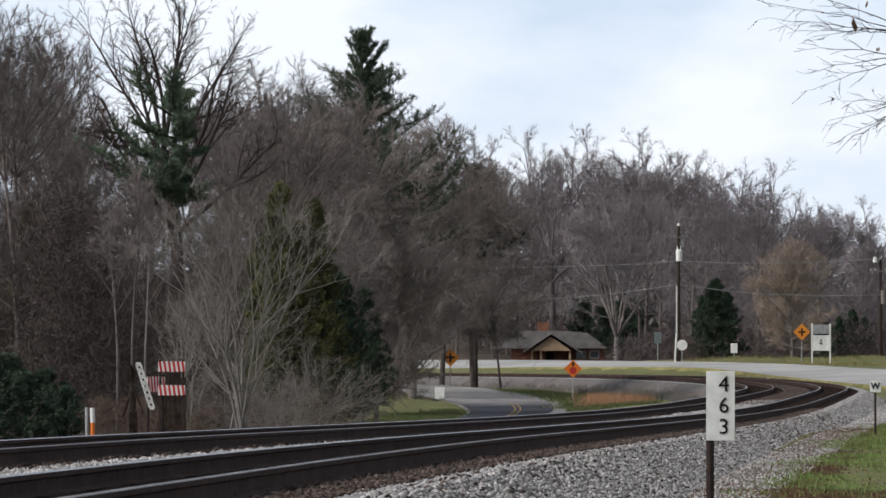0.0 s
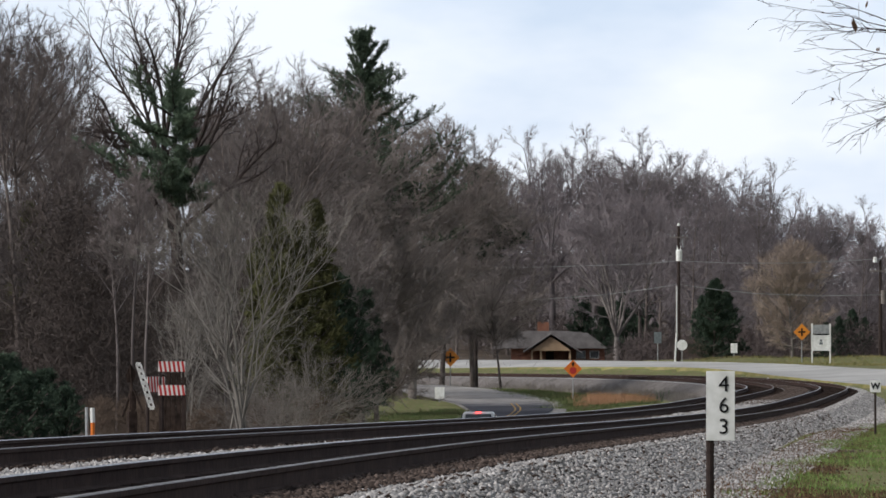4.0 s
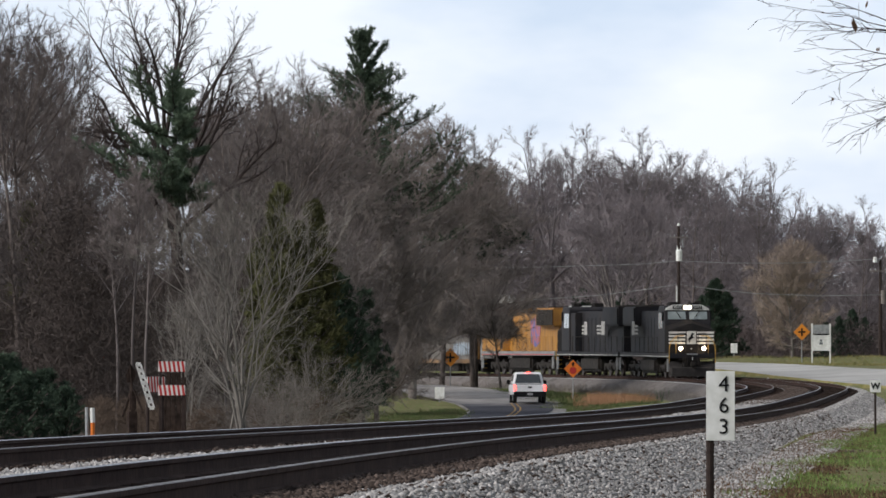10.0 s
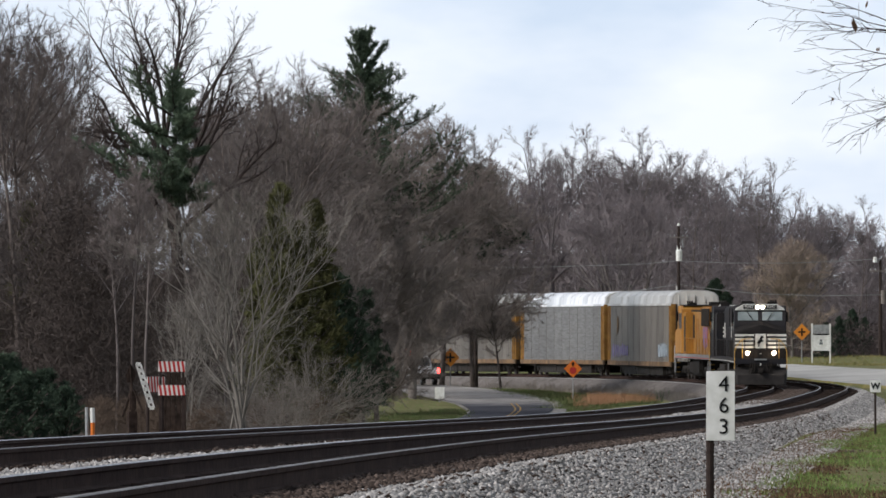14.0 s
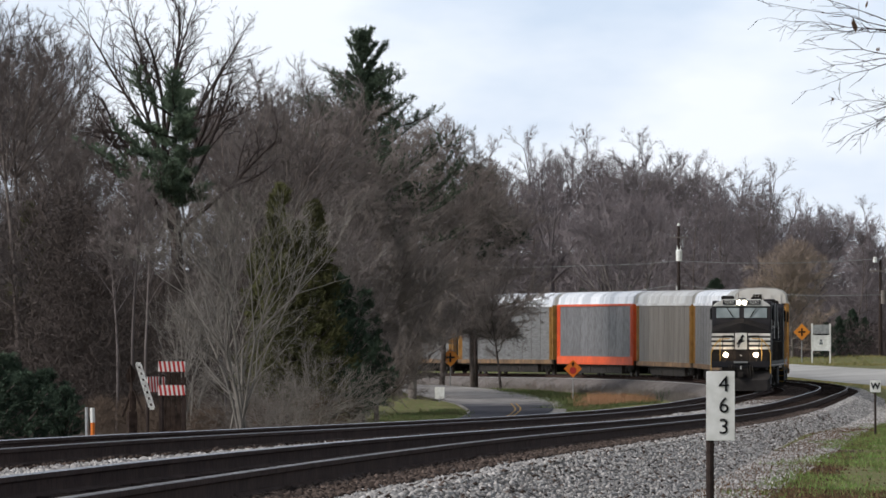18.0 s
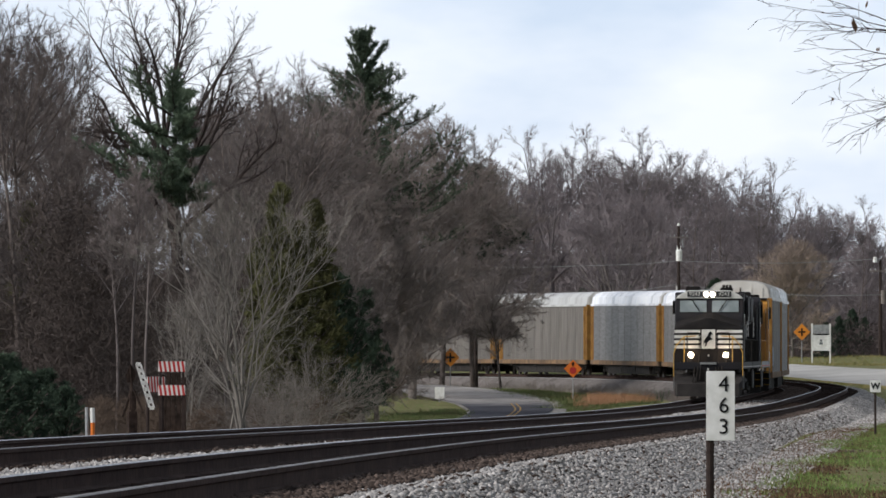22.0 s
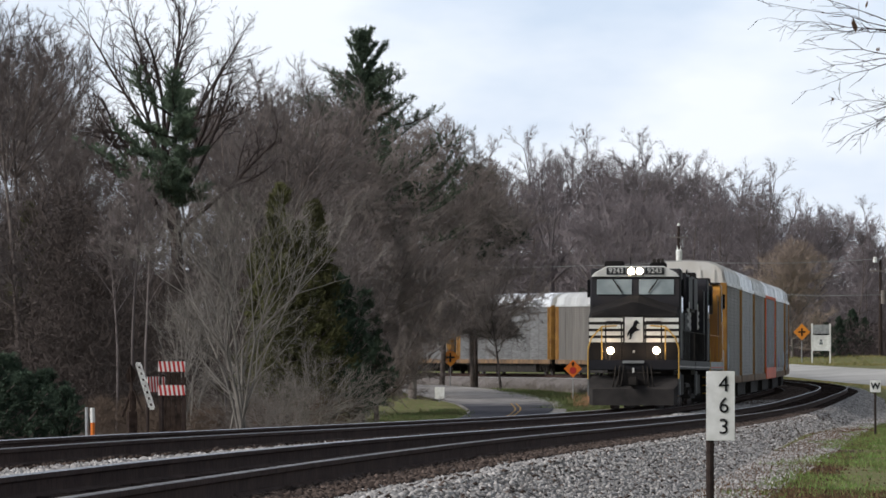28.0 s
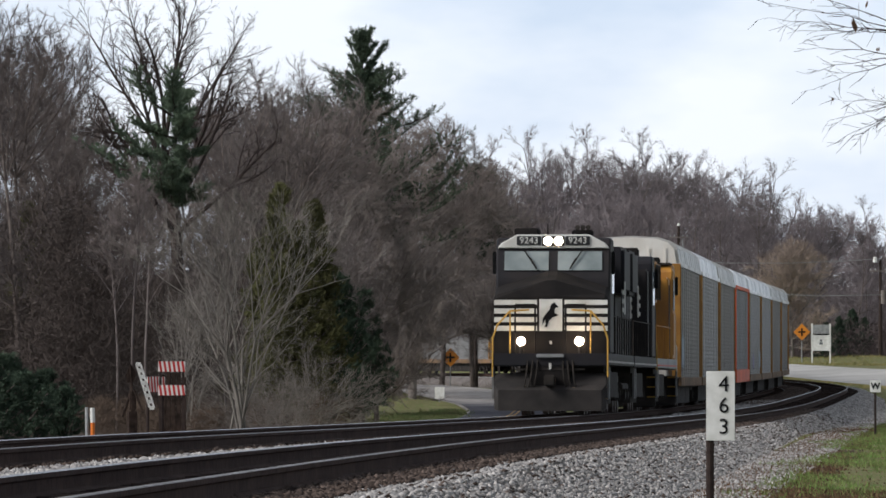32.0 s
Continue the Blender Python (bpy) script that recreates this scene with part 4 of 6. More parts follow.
    for i, (x, d) in enumerate(spots):
        X = px(x, d)
        while min(math.hypot(X - q[1], d - q[2]) for q in LINE) < 6:
            d -= 12
            X = px(x, d)
        top = np.interp(x, [-60, 0, 60, 110, 160, 210, 300, 400, 480, 560, 700, 780, 850], [-60, -20, 50, 115, 170, 235, 215, 135, 110, 90, 210, 270, 340]) + rng.uniform(0, 50)
        s = (EYE + (640 - top) * d / 17300 - ground_at(X, d)) / 16.3
        if i < 4:
            plant(kinds[i], x, d, "slender bare woodland tree", rng.uniform(0, 360), s, group="woodland trees")
        else:
            plant_copy(kinds[i % 4], x, d, "slender bare woodland tree", rng.uniform(0, 360), s, group="woodland trees")
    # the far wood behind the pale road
    far = [bare_tree("bare_tree", 40 + k, 19, 4.6, "dome" if k % 2 else "vase", base=0.2, limbs=20, density=0.8, fine_n=12000, twig_len=0.45, twig_w=0.026, twig=0.015, trunk_r=0.20, twigs=M_HAZED_TWIG, crown=(0.55, 1.15, 0.45)) for k in range(4)]
    for i in range(42):
        x = 790 + i * 19.0 + rng.uniform(-25, 25)
        d = rng.uniform(890, 1080)
        top = np.interp(x, [850, 960, 1150, 1300, 1400, 1568], [320, 290, 310, 335, 385, 400]) + rng.uniform(0, 80)
        if 880 < x < 1095 and d < 990:
            d += 95
        s = max(0.45, (EYE + (640 - top) * d / 17300 - ground_at(px(x, d), d)) / 17.8)
        if i < 4:
            plant(far[i], x, d, "tall bare tree in the far wood", rng.uniform(0, 360), s, group="far wood trees")
        else:
            plant_copy(far[i % 4], x, d, "tall bare tree in the far wood", rng.uniform(0, 360), s, group="far wood trees")
    open_kinds = [spread_tree("bare_tree", 70 + k, 8.5, 8.0, (3, 60), 9, 0.14, M_HAZED_TWIG, M_HAZED_TWIG, 9000, 0.6, 0.022, 0.012, 2) for k in range(3)]
    for i in range(22):
        x = 850 + i * 33 + rng.uniform(-14, 14)
        d = rng.uniform(985, 1060)
        top = np.interp(x, [850, 960, 1150, 1300, 1400, 1568], [280, 240, 258, 284, 345, 365]) + rng.uniform(0, 45)
        s = (EYE + (640 - top) * d / 17300 - ground_at(px(x, d), d)) / 17.0
        if i < 3:
            plant(open_kinds[i], x, d, "open-crowned bare tree on the far skyline", rng.uniform(0, 360), s, group="far wood trees")
        else:
            plant_copy(open_kinds[i % 3], x, d, "open-crowned bare tree on the far skyline", rng.uniform(0, 360), s, group="far wood trees")
    fan = fork_tree("bare_tree", 75, 2.2, (4.6, 3.3, 2.4, 1.7, 1.2), (4, 44), 9, 0.14, M_GREY_BARK, M_HAZED_TWIG, 26000, 0.7, 0.026, 0.8)
    plant(fan, 1092, 905, "large bare tree with pale limbs fanning out from its base", 30)
    pear = bare_tree("ornamental_tree", 50, 10.6, 4.6, "egg", base=0.08, limbs=46, density=1.0, fine_n=42000, twig=0.014, twig_len=0.5, twig_w=0.022, trunk_r=0.18, bark=M_GREY_BARK, twigs=M_TAN_TWIG, crown=(0.50, 1.0, 0.50))
    plant(pear, 1402, 830, "rounded tan ornamental tree without leaves", 0)
    brush("woodland_undergrowth", 60, [(rng.uniform(-40, 600), rng.uniform(60, 130), rng.uniform(320, 480), 4, 0, rng.uniform(4.0, 8.5), 8000) for k in range(20)]
          + [(rng.uniform(-40, 150), rng.uniform(60, 100), rng.uniform(360, 430), 4, 2, rng.uniform(7.5, 9.5), 8000) for k in range(5)]
          + [(x, 70, 560, 5, 3, EYE + (640 - np.interp(x, [-40, 40, 150, 200, 420, 560], [40, 90, 190, 270, 195, 165])) * 560 / 17300 - ground_at(px(x, 560), 560), 6000) for x in (-20, 40, 90, 140, 200, 380, 430, 480, 530, 570)], M_SHADED_UNDERWOOD, "dense leafless woodland undergrowth")
    brush("twig_haze", 65, [(520, 55, 366, 3, 2.0, 8.2, 1600), (585, 60, 372, 3, 2.2, 9.0, 2400), (650, 55, 410, 3, 2.6, 8.5, 2400)], M_TWIG, "fine leafless twigs hanging before dark evergreens", 0.42, 0.013)
    brush("far_wood_edge", 63, [(x, 55, rng.uniform(880, 930) + (110 if x < 1100 else 0), 8, 0, rng.uniform(2.0, 4.5), 1500) for x in range(860, 1600, 34)], M_SHADED_BRUSH, "leafless undergrowth along the far wood's edge", 0.9, 0.05)
    brush("far_wood_undergrowth", 61, [(x, 70, rng.uniform(1000, 1060), 8, 1, max(3.0, EYE + (640 - np.interp(x, [850, 960, 1300, 1400, 1568], [360, 330, 350, 410, 425])) * 0.0595 - ground_at(px(x, 1030), 1030)), 3600) for x in range(840, 1620, 40)], M_HAZED_TWIG, "dense leafless undergrowth of the far wood", 1.0, 0.07)
    brush("roadside_twigs", 64, [(x, 42, d, 3, 3.3, h, 5200) for x, d, h in ((706, 600, 7.0), (750, 615, 7.5), (790, 630, 7.0), (826, 640, 6.6), (862, 645, 5.6), (884, 640, 4.6))], M_TWIG, "tangle of fine bare twigs over the lane", 0.45, 0.022)
    brush("roadside_brambles", 62, [(x, 40, d, 2.0, 0, h, 2200) for x, d, h in ((470, 300, 1.1), (550, 320, 1.2), (330, 310, 1.3), (240, 300, 1.1), (600, 350, 1.2), (180, 300, 1.1), (1225, 850, 2.2), (290, 280, 0.7), (370, 272, 0.8))], M_BRAMBLE, "tangled brown brambles and dead stems", 0.4, 0.011)


build_woods()


def build_grass():
    near = [(px(1400, d) + 2.4, d, 3.6, 6, 3000 if d < 126 else 8500) for d in range(70, 350, 12)]
    grass_patch("grass", 70, near, M_BLADE, "short green grass mixed with fallen leaves", 0.085, 0.014, -0.18, 7.7)
    grass_patch("leaf_litter", 71, [(px(1400, d) + 2.4, d, 3.6, 6, 800) for d in range(70, 350, 12)] + [(px(1430, d), d, 1.4, 6, 7000) for d in range(82, 128, 10)], M_LEAF, "brown fallen leaves in the grass", 0.045, 0.04)
    grass_patch("edge_litter", 76, [(on_line(l, 7.75)[0].x, on_line(l, 7.75)[0].y, 0.8, 3.5, 900) for l in range(-190, 130, 6)], M_LEAF, "brown leaf litter along the edge of the ballast", 0.05, 0.035)
    grass_patch("bank_weeds", 75, [(on_line(l, -3.6)[0].x, on_line(l, -3.6)[0].y, 0.9, 3.0, 700) for l in range(330, 500, 6)], M_WEED, "pale dead weeds on the stone bank", 0.55, 0.03)
    grass_patch("verge_grass", 72, [(8.0, 600, 4.8, 26, 30000), (px(720, 540), 540, 3.0, 26, 22000), (px(790, 560), 560, 1.6, 16, 9000)], M_VERGE, "green verge grass by the lane", 0.22, 0.05)
    grass_patch("dry_grass", 73, [(px(1045, 588), 588, 1.0, 8, 2600), (px(1085, 592), 592, 1.5, 9, 6000), (px(1118, 598), 598, 0.9, 7, 2200), (px(1085, 592), 592, 2.6, 12, 2500)], M_DRY, "rust-coloured dry grass by the line", 0.55, 0.024, -0.12)
    grass_patch("dry_verge", 74, [(px(1420, 760), 745, 9.0, 30, 9000)], M_STRAW, "straw-coloured winter verge", 0.2, 0.06)


build_grass()


def build_overhang():
    """A hardwood beside the camera's line whose limbs reach into the upper corner of the view."""
    rng = np.random.default_rng(80)
    d = 96.0
    k = d / 17300
    X = px(1960, d)
    g = ground_at(X, d)
    tree = empty("overhanging_tree", pose(X, d, g))
    wood, fine = [], []
    z = lambda y: EYE - (y - 640) * k - g
    trunk = limb(rng, wood, np.array([0, 0, -0.4]), np.array([0.05, 0, 1.0]), 9.0, 0.26, 0.05, 10, 0.03, 0.02)
    spots = []
    for hub_y, tips in ((60, ((1350, 5), (1358, 32), (1420, 55), (1440, 68), (1400, -20))), (100, ((1425, 85), (1430, 130), (1435, 155))), (185, ((1475, 212), (1490, 178), (1480, 248), (1510, 240))), (-40, ((1400, -60), (1440, -70)))):
        hx = 1610 if hub_y != 185 else 1640
        hub = np.array([(hx - 1960) * k, 0.0, z(hub_y)])
        start = min(trunk, key=lambda n: abs(n[0][2] - hub[2] + 0.5))[0]
        p = start
        for i in range(5):
            q = start + (hub - start) * (i + 1) / 5 + np.array([0, 0, 0.25 * math.sin(math.pi * (i + 1) / 5)])
            wood.append((*p, *q, 0.05 - 0.007 * i, 0.043 - 0.007 * i))
            p = q
        for tx, ty in tips:
            end = np.array([(tx - 1960) * k, rng.uniform(-0.6, 0.6), z(ty)])
            mid = (p + end) / 2 + np.array([0, 0, rng.uniform(-0.02, 0.10)])
            last, r = p, 0.0068
            for i in range(7):
                f = (i + 1) / 7
                q = (1 - f) ** 2 * p + 2 * f * (1 - f) * mid + f * f * end + rng.normal(0, 0.012, 3)
                fine.append((*last, *q, r, r * 0.82))
                if i > 0:
                    for _ in range(1 + (i in (2, 4))):
                        way = side_way(rng, (q - last) / np.linalg.norm(q - last), radians(rng.uniform(18, 45)))
                        n2 = limb(rng, fine, q, way, rng.uniform(0.10, 0.34) * (1.1 - 0.5 * f), r * 0.55, 0.0018, 4, 0.12, -0.02)
                        for p4, d4, _ in n2[:3]:
                            if rng.random() < 0.35:
                                limb(rng, fine, p4, side_way(rng, d4, 0.6), rng.uniform(0.08, 0.22), 0.0025, 0.0014, 2, 0.1, -0.02)
                last, r = q, r * 0.82
    v, f = tubes(wood, 6)
    np_mesh("trunk", v, f, M_BARK, tree)
    v, f = tubes(fine, 4)
    np_mesh("crown", v, f, M_BRANCH, tree)
    for tx, ty, s in ((1513, 48, 0.07), (1554, 88, 0.03), (1474, 181, 0.03), (1533, 8, 0.03)):
        verts, faces = [], []
        for j in range(4):
            a = rng.uniform(0, 6.28)
            c = np.array([(tx - 1960) * k + rng.normal(0, 0.01), rng.normal(0, 0.02), z(ty) + rng.normal(0, s * 0.4)])
            n = len(verts)
            verts += [tuple(c + s * np.array(q)) for q in ((0, 0, 0.8), (0.32 * math.cos(a), 0.3 * math.sin(a), 0.1), (0, 0.05, -0.8), (-0.32 * math.cos(a), -0.3 * math.sin(a), 0.0))]
            faces.append((n, n + 1, n + 2, n + 3))
        mesh_part("dead_leaf", verts, faces, M_LEAF, tree, "withered brown leaf")
    tagged(tree, "bare hardwood limbs with a few withered leaves", "tree")


build_overhang()

# ---------------------------------------------------------------- the train
M_LOCO = material("loco_black", (0.021, 0.021, 0.025), 0.6, second=(0.032, 0.028, 0.028), scale=0.8, bump=0.05, spec=0.15)
M_MATTE = material("matte_black", (0.019, 0.018, 0.018), 0.9, second=(0.028, 0.025, 0.024), scale=1.5)
M_UNDER = material("underframe_grime", (0.040, 0.034, 0.030), 0.85, second=(0.020, 0.018, 0.016), scale=3, bump=0.2)
M_PLOW = material("plow_dust", (0.045, 0.040, 0.038), 0.85, second=(0.026, 0.024, 0.023), scale=2)
# the sky's reflection is painted into the glass as pale grey-green
M_SKY_GLASS = material("cab_glass", (0.30, 0.34, 0.34), 0.12, second=(0.20, 0.235, 0.235), scale=1.5, coat=0.6)
M_STRIPE = material("cream_stripe", (0.74, 0.74, 0.70), 0.55, second=(0.60, 0.59, 0.55), scale=3)
M_RAILING = material("yellow_railing", (0.62, 0.36, 0.06), 0.6, scale=5)
M_DARK_GLASS = material("dark_cab_glass", (0.025, 0.028, 0.032), 0.35, scale=2, spec=0.2)
M_STEP = material("worn_step_paint", (0.20, 0.20, 0.20), 0.7, second=(0.10, 0.095, 0.09), scale=3)
M_SHIELD = material("red_blue_shield", (0.44, 0.15, 0.17), 0.6, second=(0.13, 0.15, 0.38), scale=2.2, hard=0.08)
M_ARMOUR = material("armour_yellow", (0.50, 0.235, 0.032), 0.55, second=(0.30, 0.135, 0.03), scale=1.6, streak=(1, 2.2, 0.4))
M_LOCO_GREY = material("loco_grey", (0.30, 0.31, 0.31), 0.6, scale=2)
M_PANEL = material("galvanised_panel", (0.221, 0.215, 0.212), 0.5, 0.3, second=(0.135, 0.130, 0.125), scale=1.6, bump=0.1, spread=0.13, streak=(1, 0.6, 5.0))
M_PANEL_DARK = material("dark_perforated_panel", (0.215, 0.212, 0.22), 0.6, 0.2, second=(0.125, 0.122, 0.125), scale=1.6, bump=0.1, spread=0.12, streak=(1, 2.0, 1.5))
M_SIDE_MARK = material("dirty_side_paint", (0.52, 0.51, 0.48), 0.8, second=(0.28, 0.27, 0.26), scale=4)
M_BAY_POST = material("dark_bay_brown", (0.09, 0.065, 0.045), 0.8, second=(0.06, 0.055, 0.05), scale=3)
M_BAY_SEAM = material("dark_bay_seam", (0.165, 0.152, 0.138), 0.8, second=(0.10, 0.088, 0.078), scale=3)
M_PANEL_TAN = material("dusty_panel", (0.205, 0.184, 0.164), 0.6, 0.2, second=(0.123, 0.108, 0.090), scale=1.6, bump=0.1, spread=0.14, streak=(1, 3.5, 0.3))
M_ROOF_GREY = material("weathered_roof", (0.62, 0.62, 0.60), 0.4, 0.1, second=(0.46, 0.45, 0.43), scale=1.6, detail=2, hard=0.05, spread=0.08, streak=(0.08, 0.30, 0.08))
# near-white base holds the bright sky sheen on the galvanised roof
M_ROOF = material("galvanised_roof_sheen", (0.92, 0.93, 0.95), 0.3, 0.1, second=(0.60, 0.62, 0.65), scale=1.6, detail=2, hard=0.08, spread=0.08, streak=(0.08, 0.30, 0.08))
M_DOOR = material("white_end_door", (0.72, 0.71, 0.67), 0.55, second=(0.60, 0.57, 0.52), scale=1.0)
M_RACK_YELLOW = material("rack_yellow", (0.35, 0.185, 0.045), 0.7, second=(0.24, 0.115, 0.03), scale=2)
M_RACK_ORANGE = material("rack_orange", (0.78, 0.10, 0.012), 0.6, second=(0.66, 0.08, 0.01), scale=2)
M_SILL = material("rusty_sill", (0.25, 0.155, 0.085), 0.8, second=(0.12, 0.082, 0.055), scale=1.5)
M_WHEEL = material("wheel_steel", (0.12, 0.10, 0.09), 0.6, 0.5, second=(0.07, 0.055, 0.05), scale=5)
M_HEADLAMP = glow("headlamp_glow", (1.0, 0.76, 0.50), 26.0)
M_TAIL = glow("tail_light_glow", (1.0, 0.06, 0.05), 6.0)
M_BOARD = material("number_board", (0.02, 0.02, 0.022), 0.4, scale=4)
M_PALE_PAINT = material("pale_blue_spray", (0.45, 0.52, 0.58), 0.7, second=(0.22, 0.26, 0.32), scale=2.5)
M_GRAFFITI = material("purple_graffiti", (0.16, 0.12, 0.30), 0.7, second=(0.28, 0.26, 0.36), scale=2.5)


def bogie(parent, y, axles=2, gap=1.75, r=0.42):
    """Side frames and wheels under a vehicle."""
    frame_ob = empty("bogie", pose(0, y, 0))
    frame_ob.parent = parent
    half = gap * (axles - 1) / 2
    bm = bmesh.new()
    for sx in (-1, 1):
        add_box(bm, sx * 1.02 - 0.09, sx * 1.02 + 0.09, -half - 0.55, half + 0.55, r - 0.02, r + 0.32, 0.04)
        for k in range(axles):
            yy = -half + k * gap
            add_box(bm, sx * 1.06 - 0.12, sx * 1.06 + 0.12, yy - 0.17, yy + 0.17, r - 0.17, r + 0.17, 0.03)
        for k in range(axles - 1):
            yy = -half + (k + 0.5) * gap
            add_box(bm, sx * 1.06 - 0.1, sx * 1.06 + 0.1, yy - 0.3, yy + 0.3, r - 0.12, r + 0.1, 0.03)
    add_box(bm, -0.95, 0.95, -0.25, 0.25, r, r + 0.35)
    part("side_frame", bm, M_UNDER, parent).matrix_basis = pose(0, y, 0)
    bpy.data.objects.remove(frame_ob)
    for k in range(axles):
        yy = y - half + k * gap
        for sx in (-0.755, 0.755):
            bm = bmesh.new()
            bmesh.ops.create_cone(bm, cap_ends=True, segments=20, radius1=r, radius2=r, depth=0.13, matrix=Matrix.Rotation(radians(90), 4, "Y"))
            bmesh.ops.create_cone(bm, cap_ends=True, segments=20, radius1=r + 0.03, radius2=r + 0.02, depth=0.03, matrix=Matrix.Translation((-0.07 * math.copysign(1, sx), 0, 0)) @ Matrix.Rotation(radians(90), 4, "Y"))
            part("wheel", bm, M_WHEEL, parent).matrix_basis = pose(sx, yy, r)


def autorack(post_mat, panel_mat, roof_mat, sill_mat, label):
    """A long covered car carrier; forward is +y."""
    car = empty("autorack_car")
    hl, hw, z0, z1 = 13.45, 1.58, 0.95, 4.78
    bm = bmesh.new()
    add_box(bm, -1.45, 1.45, -hl + 0.1, hl - 0.1, 0.72, 1.02)
    add_box(bm, -0.4, 0.4, -hl - 0.5, hl + 0.5, 0.62, 0.92)
    part("underframe", bm, M_UNDER, car)
    for sx in (-1, 1):
        box("side_sill", sx * hw - 0.05, sx * hw + 0.05, -hl, hl, 0.76, 1.30 if post_mat is M_RACK_ORANGE else 1.05, sill_mat, car, 0.01)
        box("top_rail", sx * hw - 0.045, sx * hw + 0.045, -hl, hl, z1 - 0.10, z1 + 0.04, sill_mat if post_mat is M_RACK_ORANGE else roof_mat, car)
        n, inner = 10, hl - 0.95
        bay = 2 * inner / n
        prof, rows = [], 26
        for k in range(rows + 1):
            zz = 1.02 + (z1 - 0.1 - 1.02) * k / rows
            prof += [(0.017, zz), (0.022, zz + 0.03), (0.022, zz + 0.08), (0.017, zz + 0.11)] if k < rows else [(0.017, zz)]
        verts = [(sx * (hw - 0.035 + u), yy, zz) for yy in (-bay / 2, bay / 2) for u, zz in prof]
        m = len(prof)
        faces = [(k, k + 1, m + k + 1, m + k) for k in range(m - 1)]
        first = None
        for k in range(n):
            if first is None:
                first = mesh_part("panel", verts, faces, panel_mat, car)
                ob = first
            else:
                ob = new("panel", first.data)
                ob.parent = car
            ob.location = (0, -inner + (k + 0.5) * bay, 0)
        for k in range(n + 1):
            yy = -inner + k * bay
            box("post", min(sx * (hw - 0.05), sx * (hw - 0.008)), max(sx * (hw - 0.05), sx * (hw - 0.008)), yy - 0.024, yy + 0.024, 1.0, z1, M_BAY_SEAM if 0 < k < n else post_mat, car)
        for sy in (-1, 1):
            ends = sorted((sy * (hl - 0.95), sy * (hl + 0.05)))
            # dark set-back block fills the gap between the corner posts
            box("end_post", sx * (hw - 0.24) - 0.145, sx * (hw - 0.24) + 0.145, ends[0], ends[1], 1.05, z1, M_BAY_POST, car, 0.015)
            for yy in (sy * (hl - 0.86), sy * (hl - 0.42), sy * (hl - 0.02)):
                box("corner_post", sx * (hw - 0.12) - 0.14, sx * (hw - 0.12) + 0.14, yy - 0.10, yy + 0.10, 1.05, z1, post_mat, car, 0.012)
    # dark blocks added between the bogies in place of the shade underneath
    for y0, y1 in ((-8.3, -2.9), (-2.8, 2.8), (2.9, 8.3)):
        box("under_car_shade", -1.32, 1.32, y0, y1, 0.17, 0.78, M_UNDER, car, 0.03)
    arch = [(-hw - 0.02, z1), (-hw - 0.02, z1 + 0.05)]
    for k in range(9):
        a = math.pi * (1 - k / 8)
        arch.append((1.55 * math.copysign(abs(math.cos(a)) ** 0.62, math.cos(a)), z1 + 0.05 + 0.84 * math.sin(a) ** 0.62))
    arch += [(hw + 0.02, z1 + 0.05), (hw + 0.02, z1)]
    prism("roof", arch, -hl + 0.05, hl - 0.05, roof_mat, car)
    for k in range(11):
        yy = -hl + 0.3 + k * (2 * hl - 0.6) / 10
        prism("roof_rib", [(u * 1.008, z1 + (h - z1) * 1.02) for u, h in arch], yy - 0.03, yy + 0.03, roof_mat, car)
    for sy in (-1, 1):
        prism("end_door", [(-hw + 0.40, 1.02), (hw - 0.40, 1.02), (hw - 0.40, z1), (hw - 0.08, z1)] + [(u * 0.94, h - 0.03) for u, h in arch[::-1][2:-2]] + [(-hw + 0.08, z1), (-hw + 0.40, z1)], min(sy * (hl - 0.1), sy * (hl + 0.02)), max(sy * (hl - 0.1), sy * (hl + 0.02)), M_DOOR, car)
        for u in (-1.1, -0.55, 0.0, 0.55, 1.1):
            box("door_rib", u - 0.03, u + 0.03, min(sy * hl, sy * (hl + 0.06)), max(sy * hl, sy * (hl + 0.06)), 1.1, 5.3, M_DOOR if u else M_UNDER, car)
        box("coupler", -0.12, 0.12, min(sy * (hl - 0.2), sy * (hl + 0.56)), max(sy * (hl - 0.2), sy * (hl + 0.56)), 0.74, 0.98, M_UNDER, car, 0.02)
    for sy in (-1, 1):
        bogie(car, sy * 9.8)
    return tagged(car, label, "railcar", "car carriers in the train")


